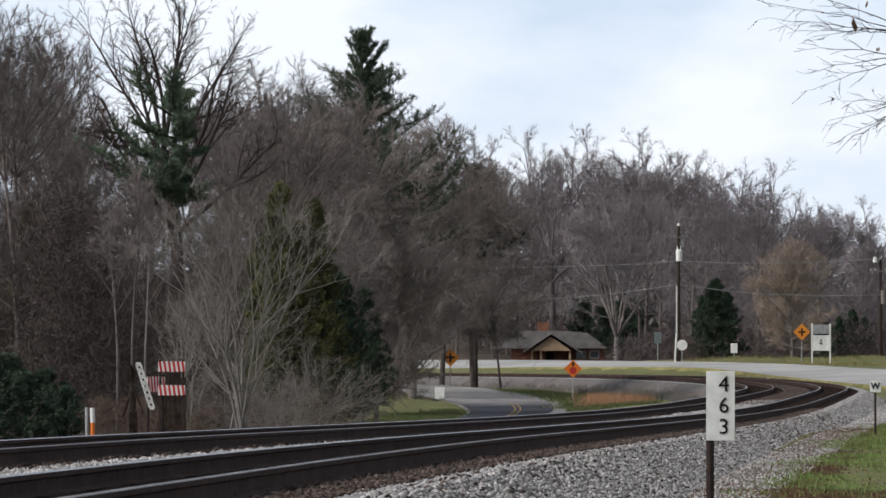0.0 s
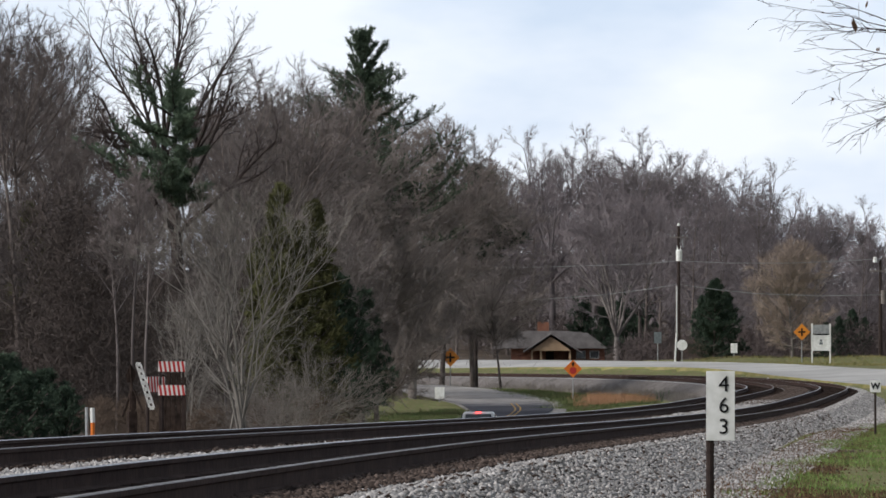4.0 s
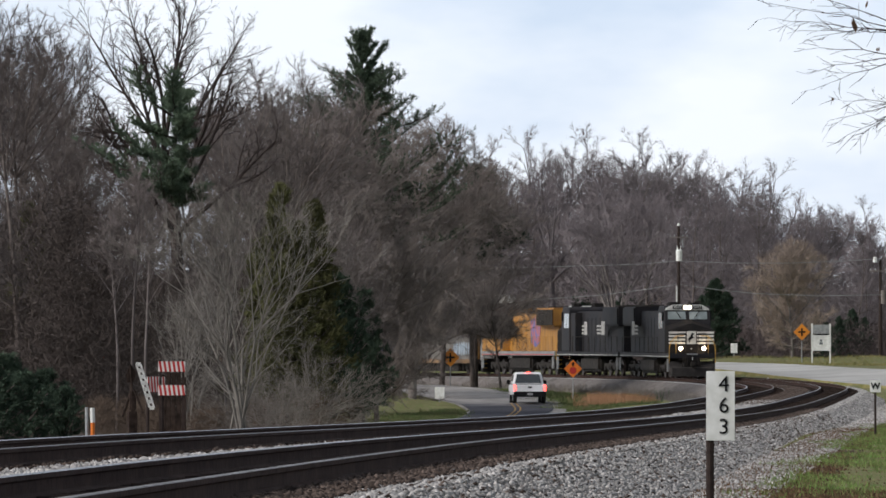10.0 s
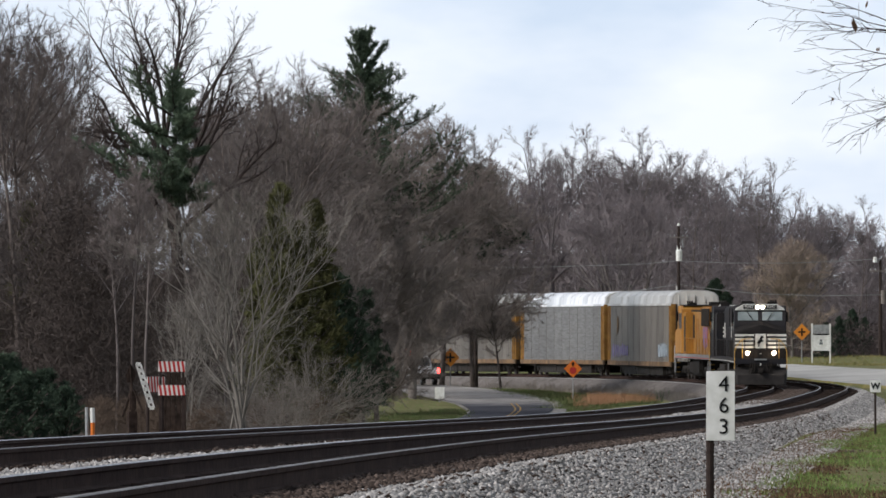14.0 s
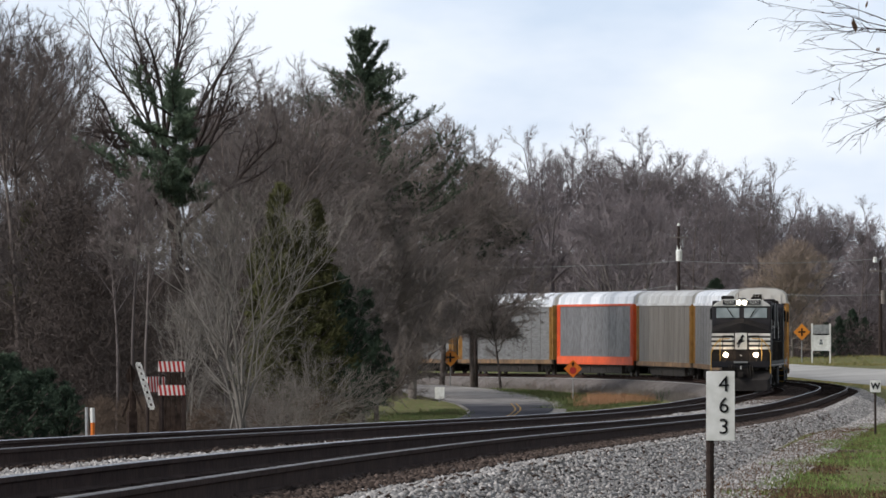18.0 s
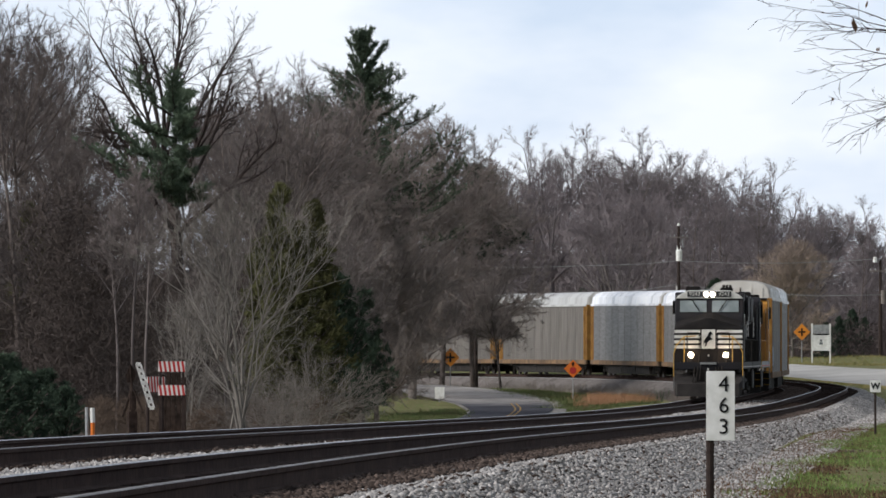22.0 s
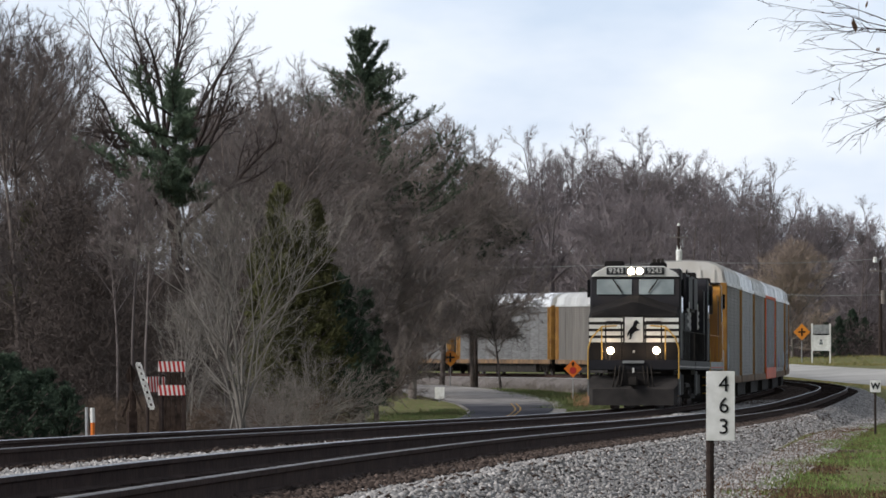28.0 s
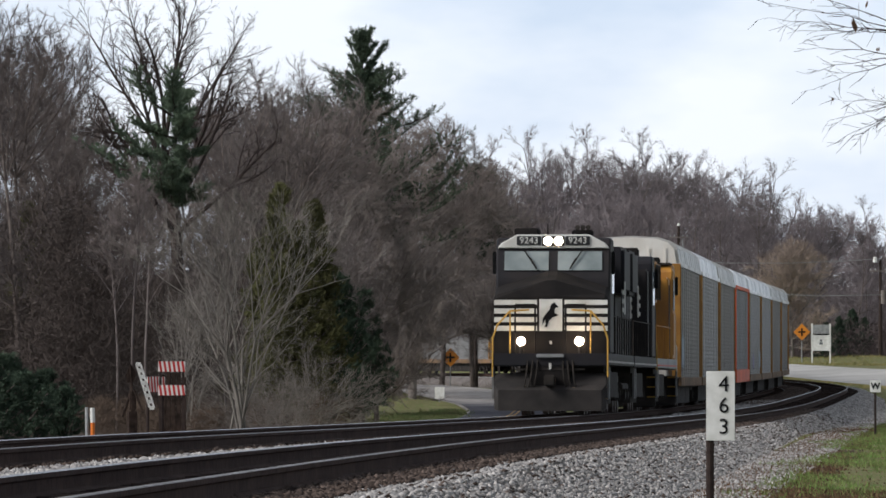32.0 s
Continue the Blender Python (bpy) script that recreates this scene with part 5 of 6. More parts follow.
def locomotive(body_mat, name, label, lead=False, yellow=False):
    """A six-axle wide-cab diesel; forward is +y, the cab at the front."""
    lo = empty(name)
    hl = 11.0
    f = hl - 0.35
    trim = M_STRIPE if not yellow else M_RED
    bm = bmesh.new()
    add_box(bm, -1.5, 1.5, -hl + 0.2, hl - 0.35, 1.32, 1.62, 0.02)
    part("deck", bm, M_LOCO if not yellow else M_LOCO_GREY, lo)
    bm = bmesh.new()
    add_box(bm, -1.3, 1.3, -3.1, 3.1, 0.28, 1.32, 0.18)
    part("fuel_tank", bm, M_UNDER, lo)
    for sx in (-1, 1):
        box("sill_stripe", sx * 1.5 - 0.012, sx * 1.5 + 0.012, -hl + 0.4, hl - 0.6, 1.38, 1.43, M_SIDE_MARK if not yellow else M_RED, lo)
    # long hood with radiator wings
    bm = bmesh.new()
    add_box(bm, -0.92, 0.92, -hl + 1.2, hl - 4.6, 1.62, 4.35, 0.06)
    part("long_hood", bm, body_mat, lo)
    bm = bmesh.new()
    add_box(bm, -1.42, 1.42, -hl + 1.0, -hl + 6.0, 3.35, 4.62, 0.10)
    part("radiator", bm, body_mat, lo)
    for k in range(6):
        yy = -hl + 7.0 + k * 1.4
        for sx in (-1, 1):
            box("hood_door", sx * 0.93 - 0.012, sx * 0.93 + 0.012, yy - 0.6, yy + 0.6, 1.8, 3.9, body_mat, lo, 0.006)
    box("exhaust_stack", -0.35, 0.35, -1.0, 0.2, 4.33, 4.62, M_UNDER, lo, 0.03)
    for yy in (-hl + 2.3, -hl + 4.4):
        bm = bmesh.new()
        bmesh.ops.create_cone(bm, cap_ends=True, segments=24, radius1=0.85, radius2=0.85, depth=0.14, matrix=Matrix.Translation((0, yy, 4.66)))
        part("radiator_fan", bm, M_UNDER, lo)
    box("inverter_cabinet", -1.40, 1.40, hl - 6.6, hl - 4.55, 1.62, 4.25, body_mat, lo, 0.05)
    if yellow:
        box("roof_panel", -0.88, 0.88, -hl + 1.3, hl - 4.7, 4.20, 4.40, M_UNDER, lo)
        box("cab_roof", -1.42, 1.42, f - 4.5, f - 2.4, 4.66, 4.74, M_UNDER, lo, 0.02)
    # cab: side profile pushed across
    prism("cab", [(f - 4.6, 1.62), (f - 4.6, 4.48), (f - 4.3, 4.66), (f - 2.35, 4.66), (f - 2.15, 4.40), (f - 1.88, 3.55), (f - 1.88, 1.62)], -1.50, 1.50, body_mat, lo, "x", bevel=0.05)
    # nose: tapered ridge top
    bm = bmesh.new()
    ys = [(f - 2.0, 3.40, 3.80), (f - 0.55, 3.16, 3.52), (f - 0.40, 3.06, 3.12)]
    rings = []
    for yy, zs, zc in ys:
        rings.append([bm.verts.new(p) for p in ((-1.49, yy, 1.62), (-1.49, yy, zs - 0.10), (-1.40, yy, zs), (-0.12, yy, zc), (0.12, yy, zc), (1.40, yy, zs), (1.49, yy, zs - 0.10), (1.49, yy, 1.62))])
    for a, b in zip(rings, rings[1:]):
        for k in range(7):
            bm.faces.new((a[k], a[k + 1], b[k + 1], b[k]))
    bm.faces.new(rings[-1])
    bmesh.ops.recalc_face_normals(bm, faces=bm.faces)
    part("nose", bm, M_MATTE if not yellow else body_mat, lo)
    front = f - 0.40
    if not yellow:
        for k in range(4):
            zc = 2.27 + k * 0.225
            for x0, x1 in ((-1.48, -0.36), (0.36, 1.48)):
                box("nose_stripe", x0, x1, front + 0.002, front + 0.014, zc - 0.066, zc + 0.066, M_STRIPE, lo)
        box("emblem_panel", -0.30, 0.30, front + 0.002, front + 0.016, 2.20, 3.03, M_STRIPE, lo)
        # the emblem: a rearing dark shape
        prism("emblem", [(-0.09, 2.95), (-0.17, 2.86), (-0.20, 2.80), (-0.13, 2.82), (-0.09, 2.74), (-0.10, 2.66), (-0.21, 2.62), (-0.14, 2.58), (-0.05, 2.56), (0.05, 2.47), (0.10, 2.30), (0.17, 2.30), (0.13, 2.38), (0.15, 2.50), (0.22, 2.36), (0.21, 2.52), (0.12, 2.66), (0.03, 2.76), (0.0, 2.88)], front + 0.018, front + 0.026, M_BLACK, lo)
    # windscreens, roof face, number boards
    for x0, x1 in ((-1.28, -0.12), (0.12, 1.28)):
        verts = []
        for yo in (0.012, 0.04):
            for x, z in ((x0, 3.80), (x1, 3.80), (x1, 4.30), (x0, 4.30)):
                y = f - 2.15 + (4.40 - z) * (0.27 / 0.85)
                verts.append((x, y + yo, z))
        mesh_part("windscreen", verts, [(0, 1, 2, 3), (4, 7, 6, 5), (0, 4, 5, 1), (1, 5, 6, 2), (2, 6, 7, 3), (3, 7, 4, 0)], M_SKY_GLASS, lo)
    prism("roof_front", [(-1.47, 4.38), (1.47, 4.38), (1.36, 4.52), (0.95, 4.74), (-0.95, 4.74), (-1.36, 4.52)], f - 2.28, f - 2.06, M_STRIPE if not yellow else M_ARMOUR, lo, "y", bevel=0.02)
    for sx in (-1, 1):
        bm = bmesh.new()
        add_box(bm, sx * 0.64 - 0.32, sx * 0.64 + 0.32, f - 2.06, f - 2.02, 4.46, 4.70, 0.015)
        part("number_board", bm, M_BOARD, lo)
        if lead:
            m = Matrix.Translation((sx * 0.64, f - 2.012, 4.58)) @ Matrix.Rotation(radians(180), 4, "Z")
            lettering("number", "9243", 0.25, m, M_STRIPE, lo)
    for sx in (-1, 1):
        bm = bmesh.new()
        for yy in (f - 3.2, f - 4.1):
            add_box(bm, sx * 1.50 - 0.015, sx * 1.50 + 0.02, yy - 0.40, yy + 0.40, 3.2, 4.2, 0.01)
        part("side_window", bm, M_SKY_GLASS if not yellow else M_DARK_GLASS, lo)
        if yellow:
            box("radiator_intake", sx * 1.42 - 0.015, sx * 1.42 + 0.02, -hl + 1.05, -hl + 5.7, 3.42, 4.5, M_UNDER, lo, 0.01)
            for q in range(9):
                box("louver", sx * 1.44 - 0.015, sx * 1.44 + 0.02, -hl + 1.2 + q * 0.5, -hl + 1.24 + q * 0.5, 3.45, 4.45, M_BAY_POST, lo)
            box("hood_grille", sx * 0.95 - 0.012, sx * 0.95 + 0.012, hl - 7.6, hl - 6.7, 2.6, 4.1, M_UNDER, lo)
            # flat dark plate paints the shade of a recess behind the cab
            box("cab_recess_shade", sx * 1.42 - 0.01, sx * 1.42 + 0.012, hl - 6.4, hl - 5.6, 1.8, 4.0, M_BAY_POST, lo)
            prism("emblem_block", [(-4.4, 2.2), (-3.2, 1.9), (-2.0, 2.2), (-1.7, 3.7), (-3.2, 4.0), (-4.7, 3.7)], sx * 0.95 - 0.006, sx * 0.95 + 0.012, M_SHIELD, lo, "x")
            box("cab_door", sx * 1.50 - 0.01, sx * 1.50 + 0.03, f - 4.55, f - 4.0, 1.75, 3.1, M_ARMOUR, lo, 0.01)
        bm = bmesh.new()
        add_box(bm, sx * 1.56 - 0.05, sx * 1.56 + 0.05, f - 2.5, f - 2.35, 3.7, 4.3, 0.02)
        part("mirror", bm, M_BLACK, lo)
    box("headlamp_housing", -0.29, 0.29, f - 2.07, f - 2.03, 4.44, 4.70, M_BOARD, lo, 0.01)
    # cooling unit, horn and aerials on the cab roof
    box("roof_unit", 0.42, 1.05, f - 3.9, f - 2.7, 4.64, 4.92, M_MATTE, lo, 0.04)
    box("roof_unit", -1.0, -0.45, f - 3.7, f - 2.9, 4.64, 4.88, M_MATTE, lo, 0.04)
    for q in range(3):
        rod("horn", (-0.62 - 0.14 * q, f - 2.85, 4.93), (-0.62 - 0.14 * q, f - 2.4, 4.93), 0.025, M_UNDER, lo, 0.07)
    rod("aerial", (0.2, f - 3.4, 4.64), (0.2, f - 3.4, 5.05), 0.015, M_MATTE, lo)
    # lamps
    if lead:
        for x in (-0.14, 0.14):
            bm = bmesh.new()
            bmesh.ops.create_cone(bm, cap_ends=True, segments=20, radius1=0.115, radius2=0.115, depth=0.1, matrix=Matrix.Translation((x, f - 2.06, 4.57)) @ Matrix.Rotation(radians(90), 4, "X"))
            part("headlamp", bm, M_HEADLAMP, lo, "lit twin headlamp")
    for sx in (-0.76, 0.76):
        bm = bmesh.new()
        bmesh.ops.create_cone(bm, cap_ends=True, segments=20, radius1=0.115, radius2=0.115, depth=0.12, matrix=Matrix.Translation((sx, f + 0.02, 1.93)) @ Matrix.Rotation(radians(90), 4, "X"))
        part("ditch_light", bm, M_HEADLAMP if lead else M_SKY_GLASS, lo, "lit ditch light" if lead else "")
        rod("ditch_light_bracket", (sx, f - 0.02, 1.60), (sx, f - 0.02, 1.84), 0.04, M_UNDER, lo)
    # front platform, anticlimber, plow, coupler
    bm = bmesh.new()
    add_box(bm, -1.48, 1.48, f - 0.42, f + 0.05, 1.28, 1.62, 0.03)
    part("front_platform", bm, M_LOCO if not yellow else M_LOCO_GREY, lo)
    box("anticlimber", -0.36, 0.36, f + 0.05, f + 0.16, 1.50, 1.60, M_LOCO_GREY, lo, 0.02)
    for sx in (-1, 1):
        rail = [(sx * 0.40, f - 0.12, 1.62), (sx * 0.40, f - 0.12, 2.88), (sx * 0.92, f - 0.12, 2.88), (sx * 0.92, f - 0.12, 1.62)]
        bm = bmesh.new()
        for a, b in zip(rail, rail[1:]):
            add_rod(bm, a, b, 0.026, sides=6)
        part("front_railing", bm, M_MATTE if not yellow else M_STRIPE, lo)
        bm = bmesh.new()
        add_rod(bm, (sx * 0.78, f - 2.02, 4.36), (sx * 0.52, f - 1.92, 3.96), 0.018, sides=5)
        add_rod(bm, (sx * 0.60, f - 1.95, 4.12), (sx * 0.44, f - 1.89, 3.84), 0.022, sides=5)
        part("wiper", bm, M_MATTE, lo)
    box("nose_latch", -0.03, 0.03, f - 0.40, f - 0.37, 1.86, 1.94, M_STRIPE, lo)
    box("cut_lever", -0.9, 0.9, f + 0.06, f + 0.09, 1.18, 1.22, M_UNDER, lo)
    box("lever_grip", -0.03, 0.03, f + 0.06, f + 0.11, 1.20, 1.36, M_STRIPE, lo)
    box("drawbar_plate", -0.5, 0.5, f + 0.04, f + 0.07, 0.78, 1.28, M_MATTE, lo, 0.01)
    for sx in (-1, 1):
        for q in range(3):
            bm = bmesh.new()
            x = sx * (0.32 + 0.13 * q)
            for a, b in zip([(x, 0.05, 1.42), (x + sx * 0.02, 0.16, 1.2), (x + sx * 0.05, 0.2, 0.95), (x + sx * 0.09, 0.16, 0.78)], [(x + sx * 0.02, 0.16, 1.2), (x + sx * 0.05, 0.2, 0.95), (x + sx * 0.09, 0.16, 0.78), (x + sx * 0.11, 0.08, 0.70)]):
                add_rod(bm, (a[0], f + a[1], a[2]), (b[0], f + b[1], b[2]), 0.022, sides=6)
            part("air_hose", bm, M_UNDER, lo)
        box("step_guard", sx * 1.50 - 0.03, sx * 1.50 + 0.03, f - 0.95, f - 0.20, 0.42, 1.26, M_STEP, lo, 0.05)
        box("rear_step_guard", sx * 1.50 - 0.03, sx * 1.50 + 0.03, -hl + 0.2, -hl + 0.9, 0.42, 1.26, M_STEP, lo, 0.05)
    bm = bmesh.new()
    rings = []
    for yy, w, zt, zb in ((f - 0.3, 1.46, 1.10, 0.16), (f + 0.02, 1.46, 0.80, 0.16), (f + 0.26, 1.34, 0.66, 0.12)):
        rings.append([bm.verts.new(p) for p in ((-w, yy, zb), (-w, yy, zt), (w, yy, zt), (w, yy, zb))])
    for a, b in zip(rings, rings[1:]):
        for k in range(4):
            bm.faces.new((a[k], a[(k + 1) % 4], b[(k + 1) % 4], b[k]))
    bm.faces.new(rings[0][::-1])
    bm.faces.new(rings[-1])
    bmesh.ops.recalc_face_normals(bm, faces=bm.faces)
    part("snow_plow", bm, M_PLOW, lo)
    bm = bmesh.new()
    add_box(bm, -0.15, 0.15, f + 0.1, f + 0.55, 0.76, 1.06, 0.04)
    part("coupler", bm, M_UNDER, lo)
    for sx in (-1, 1):
        bm = bmesh.new()
        pts = [(sx * 1.50, f + 0.02, 1.0), (sx * 1.50, f + 0.02, 2.0), (sx * 1.38, f + 0.02, 2.35), (sx * 1.05, f - 0.1, 2.72), (sx * 0.55, f - 0.1, 2.75)]
        for a, b in zip(pts, pts[1:]):
            add_rod(bm, a, b, 0.024, sides=6)
        add_rod(bm, pts[3], (sx * 1.05, f - 0.1, 1.6), 0.022, sides=6)
        part("handrail", bm, M_RAILING if not yellow else M_STRIPE, lo)
        bm = bmesh.new()
        for yy in np.arange(-hl + 1.0, hl - 5.2, 1.9):
            add_rod(bm, (sx * 1.44, yy, 1.6), (sx * 1.44, yy, 2.65), 0.02, sides=5)
        add_rod(bm, (sx * 1.44, -hl + 1.0, 2.62), (sx * 1.44, hl - 5.3, 2.62), 0.02, sides=5)
        part("side_railing", bm, M_UNDER if not yellow else M_ARMOUR, lo)
        for k in range(4):
            box("step", sx * 1.36 - 0.14, sx * 1.36 + 0.14, f - 0.75, f - 0.35, 0.42 + 0.3 * k, 0.46 + 0.3 * k, M_RAILING, lo)
        if not yellow:
            for y0, w in ((2.6, 2.2), (-5.8, 2.4)):
                prism("emblem_block", [(y0, 2.75), (y0 + w * 0.45, 2.75), (y0 + w * 0.45, 3.65), (y0, 3.65)], sx * 0.945 - 0.006 if y0 > 0 else sx * 1.425 - 0.006, sx * 0.945 + 0.006 if y0 > 0 else sx * 1.425 + 0.006, M_SIDE_MARK, lo, "x")
                for q in range(3):
                    box("stripe_block", (sx * 0.945 if y0 > 0 else sx * 1.425) - 0.006, (sx * 0.945 if y0 > 0 else sx * 1.425) + 0.006, y0 + w * 0.5, y0 + w * 1.1, 2.8 + q * 0.24, 2.92 + q * 0.24, M_SIDE_MARK, lo)
    for sy in (-1, 1):
        bogie(lo, sy * 6.7, 3, 2.05, 0.53)
    return tagged(lo, label, "locomotive")


VEHICLES = []
LOCO_LEN, CAR_LEN = 22.1, 28.54


def build_train():
    at = 0.0
    for k in range(3):
        lo = locomotive(M_LOCO if k < 2 else M_ARMOUR, "locomotive", ["black diesel locomotive with cream nose stripes and lit headlamps", "black diesel locomotive coupled behind the leader", "yellow diesel locomotive with a grey underframe"][k], k == 0, k == 2)
        VEHICLES.append((lo, at + LOCO_LEN / 2, 6.7 if k == 0 else -6.7))
        at += LOCO_LEN
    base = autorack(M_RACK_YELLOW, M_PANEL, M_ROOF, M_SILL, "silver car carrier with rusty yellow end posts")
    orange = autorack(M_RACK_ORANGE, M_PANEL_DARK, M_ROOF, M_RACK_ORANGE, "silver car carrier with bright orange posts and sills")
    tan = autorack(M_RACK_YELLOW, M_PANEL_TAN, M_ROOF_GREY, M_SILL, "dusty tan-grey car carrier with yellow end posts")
    for k in range(14):
        first = tan if k in (0, 2, 6, 7, 9, 12) else base
        car = orange if k == 3 else (first if k in (0, 1) else copy_thing(first, Matrix()))
        VEHICLES.append((car, at + CAR_LEN / 2, 9.8))
        at += CAR_LEN


build_train()


def graffiti(car, y0, y1, z0, z1, mat, seed, side=-1):
    """Spray-painted loops on a car's side; no letters."""
    rng = np.random.default_rng(seed)
    for k in range(7):
        c = y0 + (y1 - y0) * (k + 0.5) / 7
        w, h = (y1 - y0) / 7 * rng.uniform(0.7, 1.3), (z1 - z0) * rng.uniform(0.7, 1.0)
        out = [(c + 0.5 * w * math.cos(a) * rng.uniform(0.7, 1.1), (z0 + z1) / 2 + 0.5 * h * math.sin(a) * rng.uniform(0.7, 1.1)) for a in np.linspace(0, 2 * math.pi, 9)[:-1]]
        prism("paint_mark", out, side * (1.588 + 0.002 * k) - 0.003, side * (1.588 + 0.002 * k) + 0.003, mat, car, "x")


graffiti(VEHICLES[3][0], -11.6, -4.6, 1.15, 2.3, M_GRAFFITI, 1, 1)
graffiti(VEHICLES[3][0], 8.0, 12.0, 1.15, 2.4, M_PALE_PAINT, 4, 1)
graffiti(VEHICLES[3][0], -9.6, -8.8, 2.7, 4.2, M_SILL, 5, 1)
graffiti(VEHICLES[3][0], 8.5, 12.2, 1.2, 2.6, M_PALE_PAINT, 6)
graffiti(VEHICLES[7][0], -12.5, -8.0, 1.2, 2.2, M_PALE_PAINT, 2)
graffiti(VEHICLES[7][0], 3.0, 6.0, 1.2, 2.0, M_GRAFFITI, 3)

# ---------------------------------------------------------------- the pick-up truck
M_TRUCK = material("white_car_paint", (0.90, 0.90, 0.91), 0.35, second=(0.82, 0.82, 0.83), scale=2, coat=0.5)
M_CARGLASS = material("dark_car_glass", (0.05, 0.06, 0.065), 0.08, second=(0.04, 0.045, 0.05), scale=2, coat=0.8)
M_RUBBER = material("rubber", (0.018, 0.018, 0.018), 0.85, scale=8)
M_CHROME = material("bumper_metal", (0.30, 0.30, 0.31), 0.4, 0.7, scale=5)


def pickup():
    tr = empty("pickup_truck")
    prism("body", [(-2.75, 0.62), (-2.75, 1.14), (-0.75, 1.16), (-0.70, 1.12), (2.6, 1.12), (2.8, 0.95), (2.8, 0.50), (-2.7, 0.50)], -0.98, 0.98, M_TRUCK, tr, "x", bevel=0.05)
    cab = prism("cab", [(-0.75, 1.10), (-0.62, 1.80), (-0.35, 1.88), (0.75, 1.86), (1.45, 1.14)], -0.94, 0.94, M_TRUCK, tr, "x", bevel=0.08)
    for v in cab.data.vertices:
        v.co.x *= 1 - 0.22 * max(0.0, v.co.z - 1.15)
    box("bed_floor", -0.85, 0.85, -2.68, -0.8, 1.10, 1.17, M_BLACK, tr)
    mesh_part("rear_window", [(-0.78, -0.765, 1.24), (0.78, -0.765, 1.24), (0.66, -0.66, 1.76), (-0.66, -0.66, 1.76), (-0.78, -0.70, 1.24), (0.78, -0.70, 1.24), (0.66, -0.60, 1.76), (-0.66, -0.60, 1.76)],
              [(0, 1, 2, 3), (4, 7, 6, 5), (0, 4, 5, 1), (1, 5, 6, 2), (2, 6, 7, 3), (3, 7, 4, 0)], M_CARGLASS, tr)
    for sx in (-1, 1):
        prism("side_window", [(-0.5, 1.22), (-0.45, 1.72), (0.65, 1.72), (1.1, 1.22)], sx * 0.875 - 0.03, sx * 0.875 + 0.03, M_CARGLASS, tr, "x")
        box("tail_light", sx * 0.90 - 0.075, sx * 0.90 + 0.075, -2.79, -2.72, 0.78, 1.12, M_TAIL, tr, 0.01, "lit red tail light")
        bm = bmesh.new()
        add_box(bm, sx * 1.10 - 0.10, sx * 1.10 + 0.10, 0.88, 1.0, 1.15, 1.40, 0.03)
        part("mirror", bm, M_BLACK, tr)
        for y in (-1.75, 1.9):
            bm = bmesh.new()
            bmesh.ops.create_cone(bm, cap_ends=True, segments=22, radius1=0.38, radius2=0.38, depth=0.24, matrix=Matrix.Rotation(radians(90), 4, "Y"))
            bmesh.ops.bevel(bm, geom=list(bm.edges), offset=0.03, segments=1, affect="EDGES")
            w = part("wheel", bm, M_RUBBER, tr)
            w.matrix_basis = pose(sx * 0.86, y, 0.38)
            bm = bmesh.new()
            bmesh.ops.create_cone(bm, cap_ends=True, segments=16, radius1=0.22, radius2=0.20, depth=0.26, matrix=Matrix.Rotation(radians(90), 4, "Y"))
            part("rim", bm, M_CHROME, w)
    box("rear_bumper", -0.97, 0.97, -2.90, -2.70, 0.40, 0.72, M_BLACK, tr, 0.02)
    box("front_bumper", -0.96, 0.96, 2.72, 2.92, 0.44, 0.66, M_CHROME, tr, 0.02)
    box("tailgate", -0.80, 0.80, -2.785, -2.74, 0.66, 1.13, M_TRUCK, tr, 0.01)
    box("tailgate_handle", -0.12, 0.12, -2.80, -2.78, 0.92, 1.02, M_BLACK, tr)
    box("plate", -0.16, 0.16, -2.915, -2.90, 0.50, 0.64, M_GALV, tr)
    box("high_stop_lamp", -0.14, 0.14, -0.66, -0.60, 1.84, 1.88, M_TAIL, tr)
    return tagged(tr, "white pickup truck with lit red tail lights on the lane", "truck")


TRUCK = pickup()

# ---------------------------------------------------------------- signs and fixtures


def milepost():
    d = 104.0
    x = px(1275, d)
    mp = empty("milepost", pose(x, d, ground_at(x, d)))
    g = ground_at(x, d)
    top = EYE - (657 - 640) * d / 17300
    low = EYE - (780 - 640) * d / 17300
    z0, z1 = low - g, top - g
    box("sign_plate", -0.152, 0.152, -0.008, 0.008, z0, z1, M_WHITE, mp, 0.003)
    rod("post", (-0.11, 0.05, -0.3), (-0.11, 0.05, z1 - 0.05), 0.045, M_POST, mp, sides=10)
    for k, ch in enumerate("463"):
        lettering("number", ch, 0.235, Matrix.Translation((0.035, -0.012, z1 - 0.145 - 0.226 * k)), M_BLACK, mp)
    return tagged(mp, "white milepost board with black numbers on a dark post", "milepost")


milepost()


def whistle_post():
    d = 254.0
    x = px(1549, d)
    g = ground_at(x, d)
    zc = EYE - (684 - 640) * d / 17300 - g
    wp = empty("whistle_post", pose(x, d, g))
    box("sign_plate", -0.14, 0.14, -0.01, 0.01, zc - 0.155, zc + 0.155, M_WHITE, wp, 0.004)
    rod("post", (0, 0.03, -0.3), (0, 0.03, zc + 0.1), 0.03, M_POST, wp)
    lettering("letter", "W", 0.22, Matrix.Translation((0, -0.014, zc)), M_BLACK, wp, bold=0.04)
    return tagged(wp, "small white whistle board with a black letter", "railway sign")


whistle_post()


